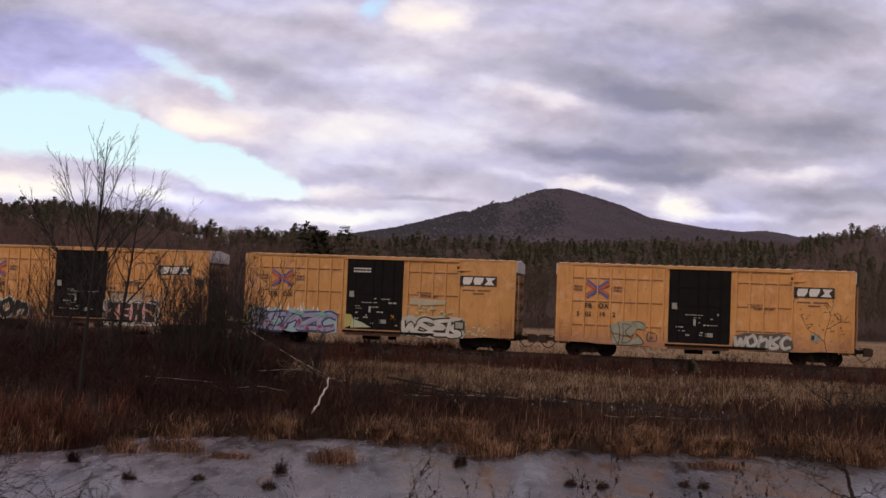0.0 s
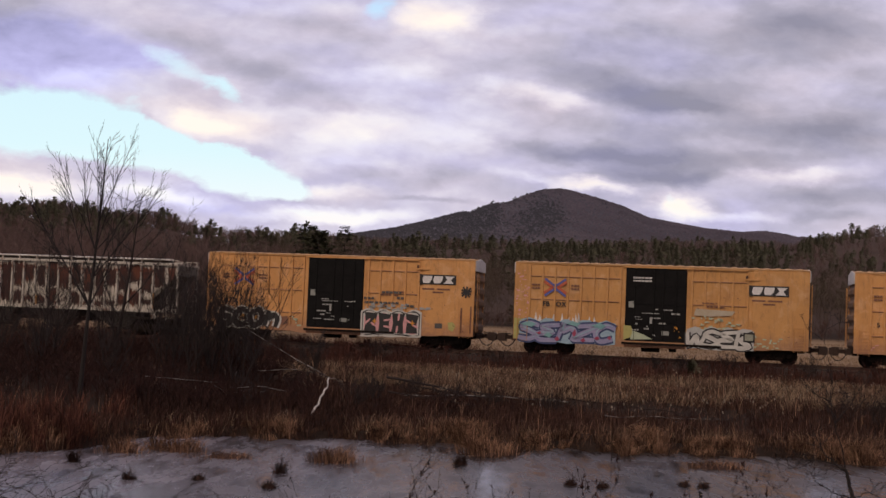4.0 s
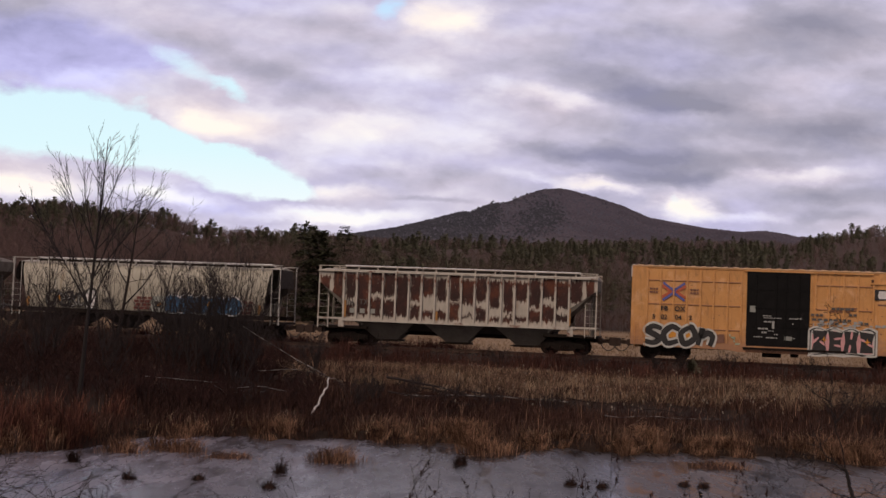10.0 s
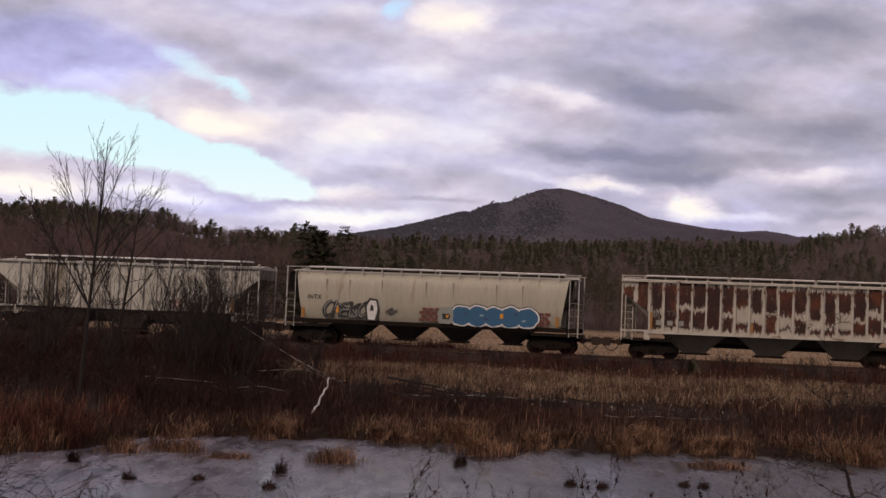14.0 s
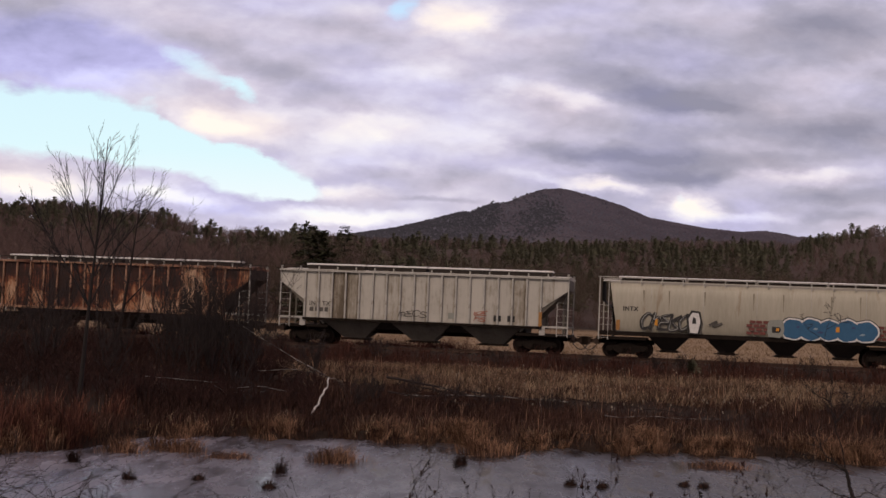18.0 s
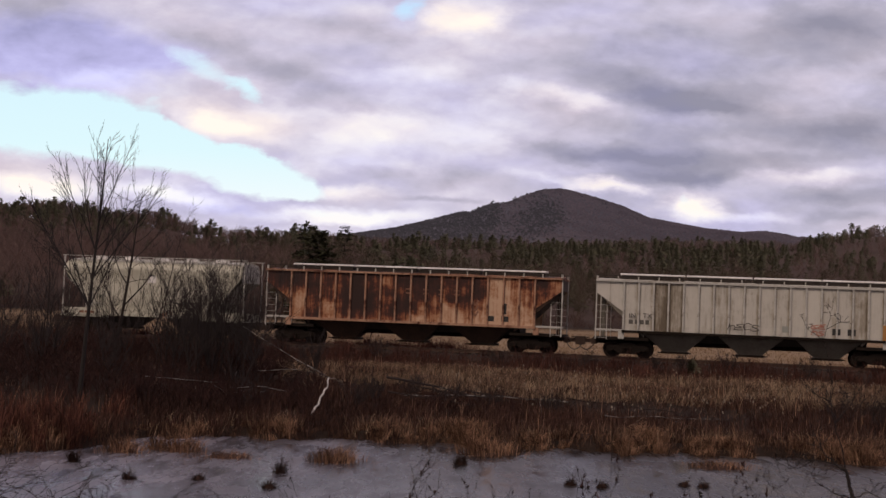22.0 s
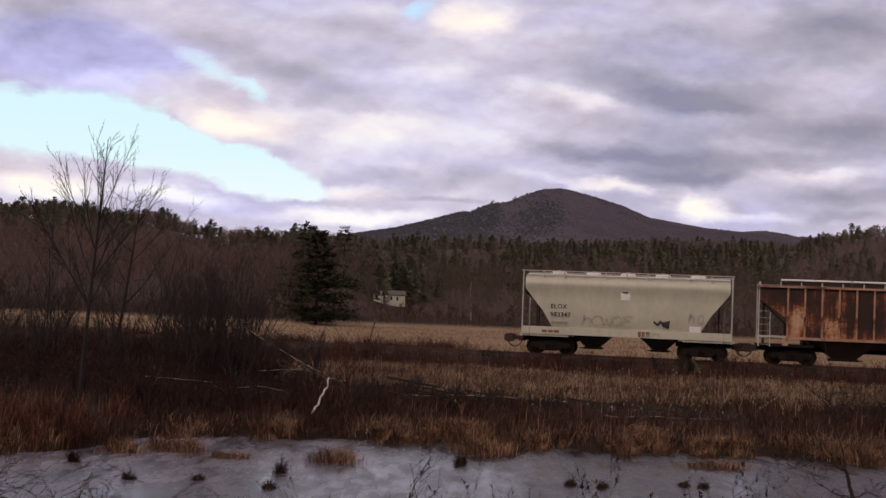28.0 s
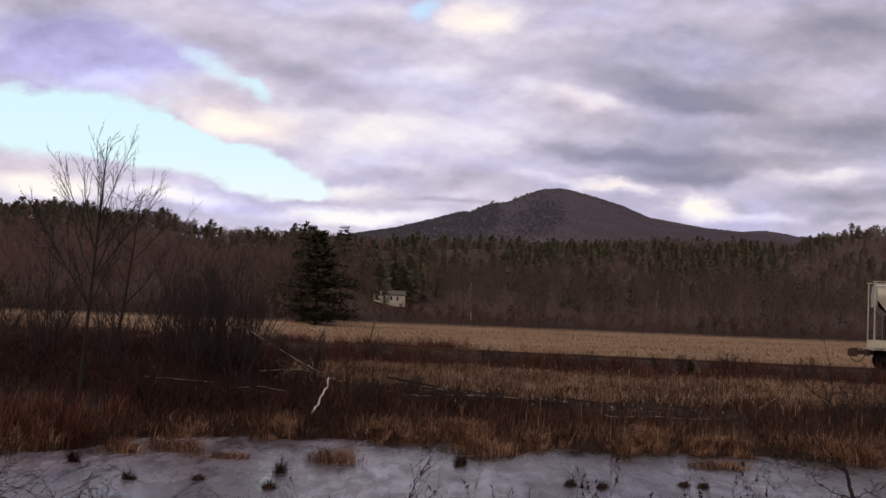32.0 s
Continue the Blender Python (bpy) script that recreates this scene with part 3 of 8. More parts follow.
def build_sky_backdrop():
    """A sheet of broken evening cloud far behind the hills that drifts to the right."""
    na, ne = 64, 40
    A = np.linspace(-0.62, 0.62, na)
    E = np.concatenate([np.linspace(-0.03, 0.32, ne)])
    D = np.minimum(4300.0, 0.75 / np.maximum(4.87e-5 + 1.741e-3 * E, 1e-4))
    AA, EE = np.meshgrid(A, E)
    DD = np.repeat(D[:, None], na, 1)
    V = np.stack([AA * DD, DD, 1.76 + EE * DD], -1).reshape(-1, 3)
    i = np.arange(ne - 1)[:, None] * na + np.arange(na - 1)[None, :]
    F = np.stack([i, i + 1, i + 1 + na, i + na], -1).reshape(-1, 4)
    m = bpy.data.materials.new("evening_clouds")
    me = np_mesh("backdrop", V, F, m)
    uv = me.uv_layers.new(name="sky")
    li = np.empty(len(me.loops), np.int32)
    me.loops.foreach_get("vertex_index", li)
    co = np.stack([AA.ravel(), EE.ravel()], -1)[li]
    uv.data.foreach_set("uv", co.astype(np.float32).ravel())
    ob = new("backdrop", me)
    tagged(ob, "broken lilac and grey evening clouds with clear sky", "sky", kind="structure")
    m.use_nodes = True
    nt = m.node_tree
    nt.nodes.clear()
    out = nt.nodes.new("ShaderNodeOutputMaterial")
    em = nt.nodes.new("ShaderNodeEmission")
    nt.links.new(em.outputs[0], out.inputs["Surface"])
    uvn = nt.nodes.new("ShaderNodeUVMap")
    uvn.uv_map = "sky"

    def vmath(op, a, b):
        n = nt.nodes.new("ShaderNodeVectorMath")
        n.operation = op
        for s, v in zip(n.inputs, (a, b)):
            if isinstance(v, tuple):
                s.default_value = v
            elif v is not None:
                nt.links.new(v, s)
        return n

    # the cloud streets lie nearly level and sink a little to the right
    def laid(sx, sy, turn):
        n = nt.nodes.new("ShaderNodeMapping")
        n.inputs["Rotation"].default_value = (0, 0, radians(turn))
        n.inputs["Scale"].default_value = (sx, sy, 1.0)
        nt.links.new(uvn.outputs[0], n.inputs["Vector"])
        return n.outputs[0]

    streets = laid(1.0, 3.0, 4.0)
    puffs = laid(1.0, 1.9, 3.0)
    wn = nt.nodes.new("ShaderNodeTexNoise")
    wn.inputs["Scale"].default_value = 16
    wn.inputs["Detail"].default_value = 5
    wn.inputs["Roughness"].default_value = 0.6
    nt.links.new(puffs, wn.inputs["Vector"])
    warp = vmath("MULTIPLY", vmath("SUBTRACT", wn.outputs["Color"], (0.5, 0.5, 0.5)).outputs[0], (0.060, 0.026, 0.0)).outputs[0]
    P = vmath("ADD", uvn.outputs[0], warp).outputs[0]

    def field(blobs):
        total, vector = None, P
        for a, e, ra, re, tilt, w in blobs:
            n = nt.nodes.new("ShaderNodeMapping")
            n.vector_type = "TEXTURE"
            n.inputs["Location"].default_value = (a, e, 0)
            n.inputs["Rotation"].default_value = (0, 0, radians(tilt))
            n.inputs["Scale"].default_value = (ra * 1.25, re * 1.25, 1)
            nt.links.new(vector, n.inputs["Vector"])
            ln = vmath("LENGTH", n.outputs[0], None).outputs["Value"]
            mr = nt.nodes.new("ShaderNodeMapRange")
            mr.interpolation_type = "SMOOTHSTEP"
            mr.inputs["From Min"].default_value = 1.0
            mr.inputs["From Max"].default_value = 0.0
            mr.inputs["To Max"].default_value = w
            nt.links.new(ln, mr.inputs["Value"])
            total = mr.outputs[0] if total is None else math_node(nt, "ADD", total, mr.outputs[0])
            # one mass after the other keeps the shader's memory small
            step = nt.nodes.new("ShaderNodeVectorMath")
            step.operation = "MULTIPLY_ADD"
            nt.links.new(total, step.inputs[0])
            step.inputs[1].default_value = (1e-7, 1e-7, 0.0)
            nt.links.new(P, step.inputs[2])
            vector = step.outputs[0]
        return total

    def centred(value, gain):
        return math_node(nt, "MULTIPLY", math_node(nt, "SUBTRACT", value, 0.5), gain)

    billow = noise_node(nt, streets, 7.0, 4, 0.5, 0.2)
    soft = noise_node(nt, puffs, 26.0, 8, 0.62, 0.3)
    # puffs: brighter where the cloud thins out upwards
    curl = vmath("ADD", puffs, vmath("MULTIPLY", warp, (0.6, 0.6, 0.0)).outputs[0]).outputs[0]
    lee = vmath("ADD", curl, (-0.004, 0.016, 0.0)).outputs[0]
    relief = math_node(nt, "SUBTRACT", noise_node(nt, curl, 10.0, 5, 0.5), noise_node(nt, lee, 10.0, 5, 0.5))
    body = math_node(nt, "ADD", math_node(nt, "ADD", centred(billow, 0.24), 0.515), centred(soft, 0.19))
    body = math_node(nt, "ADD", body, math_node(nt, "MULTIPLY", relief, 0.62))
    light = math_node(nt, "ADD", body, field(CLOUD_BRIGHT + CLOUD_SHADE + CLOUD_FAINT))
    cr = ramp_node(nt, SKY_RAMP)
    nt.links.new(light, cr.inputs["Fac"])
    tint = noise_node(nt, streets, 6.0, 3, 0.5)
    warm = ramp_node(nt, [(0.15, (0.84, 0.87, 1.14)), (0.5, (1.0, 1.0, 1.0)), (0.85, (1.08, 1.0, 0.90))])
    nt.links.new(math_node(nt, "ADD", tint, field(SKY_WARM)), warm.inputs["Fac"])
    cloud = mix_rgb(nt, 1.0, cr.outputs["Color"], warm.outputs["Color"], "MULTIPLY")
    clear = math_node(nt, "ADD", field(SKY_CLEAR), math_node(nt, "ADD", centred(soft, 0.7), centred(billow, 0.5)))
    kr = ramp_node(nt, [(0.20, (0, 0, 0)), (0.42, (0.45, 0.45, 0.45)), (0.74, (1, 1, 1))])
    nt.links.new(clear, kr.inputs["Fac"])
    sep = nt.nodes.new("ShaderNodeSeparateXYZ")
    nt.links.new(uvn.outputs[0], sep.inputs[0])
    blue = ramp_node(nt, [(0.06, (0.97, 0.99, 1.0)), (0.12, (0.74, 0.95, 1.0)), (0.16, (0.70, 0.92, 1.0)), (0.21, (0.68, 0.86, 1.0)), (0.26, (0.48, 0.70, 1.0))])
    nt.links.new(sep.outputs["Y"], blue.inputs["Fac"])
    nt.links.new(mix_rgb(nt, kr.outputs["Color"], cloud, blue.outputs["Color"]), em.inputs["Color"])
    return ob


# cloud masses: bearing, elevation, half-width, half-height, tilt in degrees, weight
SKY_RAMP = [(0.14, (0.30, 0.29, 0.38)), (0.34, (0.44, 0.415, 0.52)), (0.50, (0.625, 0.58, 0.725)), (0.65, (0.83, 0.79, 0.905)), (0.80, (1.0, 0.97, 0.97))]
CLOUD_BRIGHT = [
    (0.008, 0.231, 0.041, 0.018, 2.3, 0.34), (-0.172, 0.14, 0.051, 0.018, -7.7, 0.26), (-0.2, 0.146, 0.026, 0.0107, -5.7, 0.12), (-0.14, 0.153, 0.03, 0.0094, -7.7, 0.12),
    (0.093, 0.17, 0.039, 0.0086, -7.7, 0.24), (0.045, 0.18, 0.021, 0.0086, 2.3, 0.16), (0.184, 0.092, 0.03, 0.0146, -5.7, 0.5), (0.123, 0.106, 0.032, 0.0069, -7.7, 0.36),
    (0.276, 0.119, 0.064, 0.0077, 5.3, 0.26), (-0.081, 0.092, 0.034, 0.0077, 2.3, 0.24), (-0.084, 0.075, 0.073, 0.0077, 0.3, 0.38), (-0.313, 0.089, 0.056, 0.0112, -1.7, 0.3),
    (0.279, 0.19, 0.064, 0.018, 4.3, 0.12), (-0.062, 0.143, 0.047, 0.0172, -2.7, 0.12), (-0.029, 0.186, 0.034, 0.0146, 2.3, 0.12), (0.234, 0.086, 0.039, 0.006, 2.3, 0.2)]
CLOUD_SHADE = [
    (-0.119, 0.174, 0.06, 0.0172, -15.7, -0.15), (-0.185, 0.199, 0.056, 0.0154, -15.7, -0.15), (-0.321, 0.22, 0.056, 0.0257, 2.3, -0.14), (-0.069, 0.211, 0.047, 0.0172, -5.7, -0.1),
    (0.153, 0.18, 0.082, 0.0146, -9.7, -0.26), (0.193, 0.168, 0.034, 0.0069, -1.7, -0.14), (0.142, 0.129, 0.099, 0.0112, -1.7, -0.28), (0.173, 0.116, 0.064, 0.0077, 0.3, -0.3),
    (0.077, 0.132, 0.047, 0.0103, -5.7, -0.12), (0.295, 0.239, 0.073, 0.0257, 2.3, -0.26), (0.297, 0.154, 0.064, 0.0137, 4.3, -0.26), (0.294, 0.104, 0.056, 0.0086, 2.3, -0.18),
    (-0.03, 0.107, 0.082, 0.0094, 0.3, -0.16), (-0.003, 0.091, 0.051, 0.0039, -0.7, -0.14), (-0.158, 0.078, 0.039, 0.0043, -3.7, -0.03), (-0.147, 0.125, 0.047, 0.0039, -9.7, -0.05)]
CLOUD_FAINT = [
    (0.143, 0.224, 0.06, 0.0154, -5.7, -0.06), (0.025, 0.136, 0.056, 0.0112, -2.7, 0.06), (0.271, 0.135, 0.056, 0.006, 4.3, -0.08), (-0.21, 0.086, 0.06, 0.0086, -5.7, 0.36),
    (-0.045, 0.159, 0.051, 0.0069, -1.7, -0.08), (0.298, 0.089, 0.047, 0.0051, 2.3, -0.1), (0.061, 0.111, 0.034, 0.006, -1.7, 0.08), (0.087, 0.108, 0.026, 0.0034, -5.7, 0.1),
    (0.232, 0.155, 0.034, 0.0103, 2.3, -0.1), (-0.279, 0.171, 0.073, 0.0112, -1.7, 0.14), (0.232, 0.166, 0.223, 0.1287, 2.3, -0.17), (-0.32, 0.205, 0.112, 0.0472, 2.3, -0.06),
    (-0.014, 0.145, 0.129, 0.0386, -2.7, 0.1), (-0.103, 0.2, 0.051, 0.0129, -7.7, -0.05), (-0.078, 0.116, 0.064, 0.0257, -3.7, 0.1)]
SKY_WARM = [
    (0.008, 0.231, 0.047, 0.0197, 2.3, 0.4), (-0.172, 0.143, 0.06, 0.0197, -7.7, 0.34), (0.186, 0.093, 0.039, 0.0154, -3.7, 0.42), (0.117, 0.107, 0.034, 0.0077, -5.7, 0.34),
    (-0.072, 0.091, 0.051, 0.0103, 2.3, 0.26), (-0.314, 0.094, 0.064, 0.0154, -1.7, 0.2), (0.084, 0.169, 0.051, 0.0112, -5.7, 0.18), (0.28, 0.118, 0.06, 0.0086, 2.3, 0.12),
    (-0.062, 0.141, 0.069, 0.0215, -1.7, 0.12), (-0.289, 0.191, 0.107, 0.0343, -1.7, -0.7), (-0.166, 0.078, 0.043, 0.0051, -3.7, -0.14), (-0.151, 0.123, 0.047, 0.006, -9.7, -0.1),
    (-0.044, 0.229, 0.026, 0.0172, 2.3, -0.2), (0.168, 0.12, 0.086, 0.0172, -1.7, -0.1), (0.296, 0.169, 0.069, 0.0257, 2.3, -0.1)]
SKY_CLEAR = [
    (-0.36, 0.139, 0.142, 0.0283, 0.3, 1.5), (-0.269, 0.134, 0.086, 0.0266, -5.7, 1.4), (-0.199, 0.118, 0.086, 0.0232, -9.7, 1.4), (-0.15, 0.104, 0.06, 0.0189, -9.7, 1.3),
    (-0.115, 0.092, 0.03, 0.0094, -5.7, 0.9), (-0.187, 0.179, 0.041, 0.0129, -23.7, 0.44), (-0.215, 0.189, 0.03, 0.0094, -15.7, 0.3), (-0.162, 0.167, 0.017, 0.0077, -27.7, 0.5),
    (-0.044, 0.234, 0.019, 0.0146, 26.3, 0.75), (0.175, 0.098, 0.013, 0.0077, -27.7, 0.4), (-0.106, 0.076, 0.034, 0.0051, 2.3, 0.45), (-0.172, 0.139, 0.058, 0.0172, -7.7, -1.4),
    (-0.213, 0.146, 0.03, 0.0086, -1.7, -0.5), (-0.13, 0.124, 0.026, 0.0086, -5.7, -0.5), (-0.314, 0.091, 0.082, 0.0086, -2.7, -0.6), (-0.188, 0.079, 0.064, 0.0056, -5.7, -0.24)]
backdrop = build_sky_backdrop()

# ---------------------------------------------------------------- track


def on_track(s, off=0.0, z=0.0):
    """Pose at s metres along the track, off metres to its far side."""
    n = TRACK_DIST + off
    return pose(s * CS + n * SN, -s * SN + n * CS, z, 0, 0, -YAW)


def build_track():
    tr = thing("railway_track", "single railway track with rusty rails on dark wooden ties", "railway track", kind="structure", at=on_track(0))
    prof = [(-0.07, -0.17), (0.07, -0.17), (0.07, -0.155), (0.012, -0.13), (0.012, -0.05), (0.036, -0.035), (0.036, 0.0), (-0.036, 0.0), (-0.036, -0.035), (-0.012, -0.05), (-0.012, -0.13), (-0.07, -0.155)]
    for y in (-0.755, 0.755):
        bm = prism_x(bmesh.new(), [(y + a, b) for a, b in prof], -190, 190)
        part("rail", bm, RAIL, tr)
    bm = bmesh.new()
    pts = [(-2.6, -0.62), (-1.75, -0.235), (1.75, -0.235), (2.6, -0.62)]
    prism_x(bm, pts, -190, 190)
    part("ballast_bed", bm, BALLAST, tr, "dirty dark ballast")
    tie = finish("tie", box(bmesh.new(), -0.11, 0.11, -1.3, 1.3, -0.36, -0.172), WOOD_TIE)
    rnd = random.Random(4)
    for i in range(150):
        part("tie", tie, WOOD_TIE, tr, at=pose(-45 + i * 0.53, rnd.uniform(-0.04, 0.04), rnd.uniform(-0.01, 0.0), 0, 0, rnd.uniform(-1.5, 1.5)))
    bm = bmesh.new()
    for x in list(np.arange(-150, -45.3, 0.53)) + list(np.arange(34.5, 90, 0.53)):
        box(bm, x - 0.11, x + 0.11, -1.3, 1.3, -0.36, -0.172)
    o = part("ties", bm, WOOD_TIE, tr)
    o["kind"] = "stuff"
    # loose stones on the shoulders
    rs = np.random.RandomState(8)
    V, F = [], []
    for k in range(5200):
        x, side = rs.uniform(-60, 40), -1 if rs.rand() < 0.8 else 1
        yy = rs.uniform(1.2, 2.6)
        z = -0.235 - max(0, (yy - 1.75)) * 0.453 + 0.01
        r = rs.uniform(0.025, 0.055)
        p = np.array([x, side * yy, z])
        o4 = np.array([(1, 0, -0.5), (-0.5, 0.87, -0.5), (-0.5, -0.87, -0.5), (0, 0, 0.9)]) * r * rs.uniform(0.7, 1.3, (4, 3))
        b = len(V) * 1
        V.extend(p + o4)
        F += [(b, b + 1, b + 3), (b + 1, b + 2, b + 3), (b + 2, b, b + 3)]
    o = np_part("ballast_stones", V, F, BALLAST, tr)
    o["kind"] = "stuff"


build_track()

# ---------------------------------------------------------------- railway wagons
NEAR = -1.60            # the side that faces the viewer, in wagon space
WHEELS = []             # every wheelset, to be turned
WAGONS = []             # (wagon, its place along the track at the start)


def wheel_mesh():
    bm = bmesh.new()
    for s in (-1, 1):
        prof = [(0.06, 0.62), (0.12, 0.66), (0.13, 0.70), (0.37, 0.715), (0.39, 0.69), (0.485, 0.69), (0.485, 0.72), (0.455, 0.735), (0.445, 0.82), (0.385, 0.825), (0.37, 0.765), (0.14, 0.775), (0.12, 0.84), (0.07, 0.86)]
        lathe(bm, [(r, s * y) for r, y in prof], n=28)
    tube(bm, (0, -1.0, 0), (0, 1.0, 0), 0.075, n=10)
    # bearing cap bolts make the turning visible
    for s in (-1, 1):
        for k in range(3):
            a = 2 * math.pi * k / 3
            box(bm, 0.25 * math.cos(a) - 0.04, 0.25 * math.cos(a) + 0.04, s * 0.775 - 0.012, s * 0.775 + 0.012, 0.25 * math.sin(a) - 0.04, 0.25 * math.sin(a) + 0.04)
    return finish("wheelset", bm, WHEEL)


WHEEL_ME = wheel_mesh()


def frame_mesh():
    """Cast side frame of a bogie with its spring group."""
    bm = bmesh.new()
    pts = [(-1.15, 0.34), (-1.15, 0.56), (-0.95, 0.64), (-0.55, 0.66), (-0.35, 0.80), (0.35, 0.80), (0.55, 0.66), (0.95, 0.64), (1.15, 0.56), (1.15, 0.34), (0.72, 0.36), (0.42, 0.19), (-0.42, 0.19), (-0.72, 0.36)]
    prism(bm, pts, -0.09, 0.09)
    for x in (-0.89, 0.89):
        tube(bm, (x, -0.17, 0.46), (x, 0.1, 0.46), 0.14, n=12)
    return finish("side_frame", bm, STEEL, 0.015)


FRAME_ME = frame_mesh()


def spring_mesh():
    bm = bmesh.new()
    for x in (-0.19, 0.0, 0.19):
        for k in range(5):
            tube(bm, (x, 0, 0.27 + k * 0.055), (x, 0, 0.30 + k * 0.055), 0.085, n=10)
    return finish("spring", bm, WHEEL)


SPRING_ME = spring_mesh()


def add_bogie(wagon, x):
    b = part("bogie", prism(bmesh.new(), [(-0.2, 0.42), (-0.2, 0.72), (0.2, 0.72), (0.2, 0.42)], -1.05, 1.05), STEEL, wagon, "grimy cast steel bogie", at=pose(x, 0, 0))
    for y in (-1.06, 1.06):
        part("side_frame", FRAME_ME, STEEL, b, at=pose(0, y, 0))
        part("spring", SPRING_ME, WHEEL, b, at=pose(0, y * 1.09, 0))
    for wx in (-0.89, 0.89):
        w = part("wheelset", WHEEL_ME, WHEEL, b, at=pose(wx, 0, 0.445))
        WHEELS.append((w, wx))


def coupler_mesh():
    bm = bmesh.new()
    box(bm, -1.1, 0.62, -0.11, 0.11, 0.72, 0.94)
    prism(bm, [(0.62, 0.60), (0.62, 1.06), (0.95, 1.06), (1.12, 0.98), (1.12, 0.66), (0.95, 0.58)], -0.22, 0.22)
    box(bm, 0.0, 0.25, -0.45, 0.45, 0.66, 1.0)
    box(bm, 0.4, 0.55, -0.3, 0.3, 0.98, 1.04)
    return finish("coupler", bm, COUPLER, 0.012)


COUPLER_ME = coupler_mesh()


def hose_mesh():
    bm = bmesh.new()
    pts = [(0.1 + 0.9 * t, -0.38, 0.78 - 1.5 * t * (1 - t) - 0.18 * t) for t in np.linspace(0, 1, 9)]
    for p, q in zip(pts, pts[1:]):
        tube(bm, p, q, 0.028, n=6)
    return finish("brake_hose", bm, DARK_PAINT)


HOSE_ME = hose_mesh()


def cut_lever_mesh():
    bm = bmesh.new()
    pts = [(0.15, -1.35, 0.86), (0.18, -0.7, 0.86), (0.42, -0.35, 0.80), (0.62, -0.15, 0.98)]
    for p, q in zip(pts, pts[1:]):
        tube(bm, p, q, 0.018, n=6)
    return finish("cut_lever", bm, STEEL)


LEVER_ME = cut_lever_mesh()


def add_couplers(wagon, half):
    for s in (-1, 1):
        m = pose(s * half, 0, 0, 0, 0, 0 if s > 0 else 180)
        part("coupler", COUPLER_ME, COUPLER, wagon, at=m)
        part("brake_hose", HOSE_ME, DARK_PAINT, wagon, at=m)
        part("cut_lever", LEVER_ME, STEEL, wagon, at=m)


def flat_shape(bm, pts, y, depth=0.004):
    """A thin painted shape on the near side: polygon in x, z."""
    prism(bm, pts, y - depth, y)


def stroke(bm, pts, w, y, depth=0.004):
    """A painted line of width w along points in x, z."""
    for (x0, z0), (x1, z1) in zip(pts, pts[1:]):
        dx, dz = x1 - x0, z1 - z0
        ln = math.hypot(dx, dz) or 1e-6
        nx, nz = -dz / ln * w / 2, dx / ln * w / 2
        ex, ez = dx / ln * w * 0.25, dz / ln * w * 0.25
        prism(bm, [(x0 - ex + nx, z0 - ez + nz), (x0 - ex - nx, z0 - ez - nz), (x1 + ex - nx, z1 + ez - nz), (x1 + ex + nx, z1 + ez + nz)], y - depth, y)


def bars(bm, x, z, widths, h, y, gap=0.05, depth=0.004):
    for w in widths:
        prism(bm, [(x, z), (x + w, z), (x + w, z + h), (x, z + h)], y - depth, y)
        x += w + gap
    return x


def lettering(name, text, x, z, size, y, material, parent, spacing=1.0, bold=0.0):
    cu = bpy.data.curves.new(name, "FONT")
    cu.body = text
    cu.size = size
    cu.extrude = 0.002
    cu.offset = bold
    cu.space_character = spacing
    tmp = bpy.data.objects.new(name, cu)
    scene.collection.objects.link(tmp)
    dg = bpy.context.evaluated_depsgraph_get()
    dg.update()
    me = bpy.data.meshes.new_from_object(tmp.evaluated_get(dg))
    bpy.data.objects.remove(tmp)
    bpy.data.curves.remove(cu)
    me.materials.clear()
    me.materials.append(material)
    return part(name, me, material, parent, at=pose(x, y, z, 90, 0, 0))


def blob_outline(rnd, x0, x1, z0, z1, n=30, rag=0.16):
    cx, cz, rx, rz = (x0 + x1) / 2, (z0 + z1) / 2, (x1 - x0) / 2, (z1 - z0) / 2
    pts = []
    for i in range(n):
        a = 2 * math.pi * i / n
        c, s = math.cos(a), math.sin(a)
        k = 1 - rag * rnd.random()
        pts.append((cx + rx * k * math.copysign(abs(c) ** 0.45, c), cz + rz * k * math.copysign(abs(s) ** 0.45, s)))
    return pts


def curve(pts, n=6):
    """Smooth line through the points."""
    P = [pts[0]] + list(pts) + [pts[-1]]
    out = []
    for a, b, c, d in zip(P, P[1:], P[2:], P[3:]):
        for k in range(n):
            t = k / n
            out.append(tuple(0.5 * (2 * b[i] + (c[i] - a[i]) * t + (2 * a[i] - 5 * b[i] + 4 * c[i] - d[i]) * t * t + (3 * b[i] - a[i] - 3 * c[i] + d[i]) * t ** 3) for i in (0, 1)))
    return out + [tuple(pts[-1])]


def ribbon(bm, pts, w, y, taper=0.75):
    """A brushed line of paint with mitred bends and narrowing ends."""
    n = len(pts)
    rows = []
    for i, (x, z) in enumerate(pts):
        dx, dz = pts[min(i + 1, n - 1)][0] - pts[max(i - 1, 0)][0], pts[min(i + 1, n - 1)][1] - pts[max(i - 1, 0)][1]
        ln = math.hypot(dx, dz) or 1e-6
        k = w / 2 * (taper + (1 - taper) * math.sin(math.pi * i / (n - 1)))
        rows.append((bm.verts.new((x - dz / ln * k, y, z + dx / ln * k)), bm.verts.new((x + dz / ln * k, y, z - dx / ln * k))))
    for (a, b), (c, d) in zip(rows, rows[1:]):
        bm.faces.new((a, b, d, c))


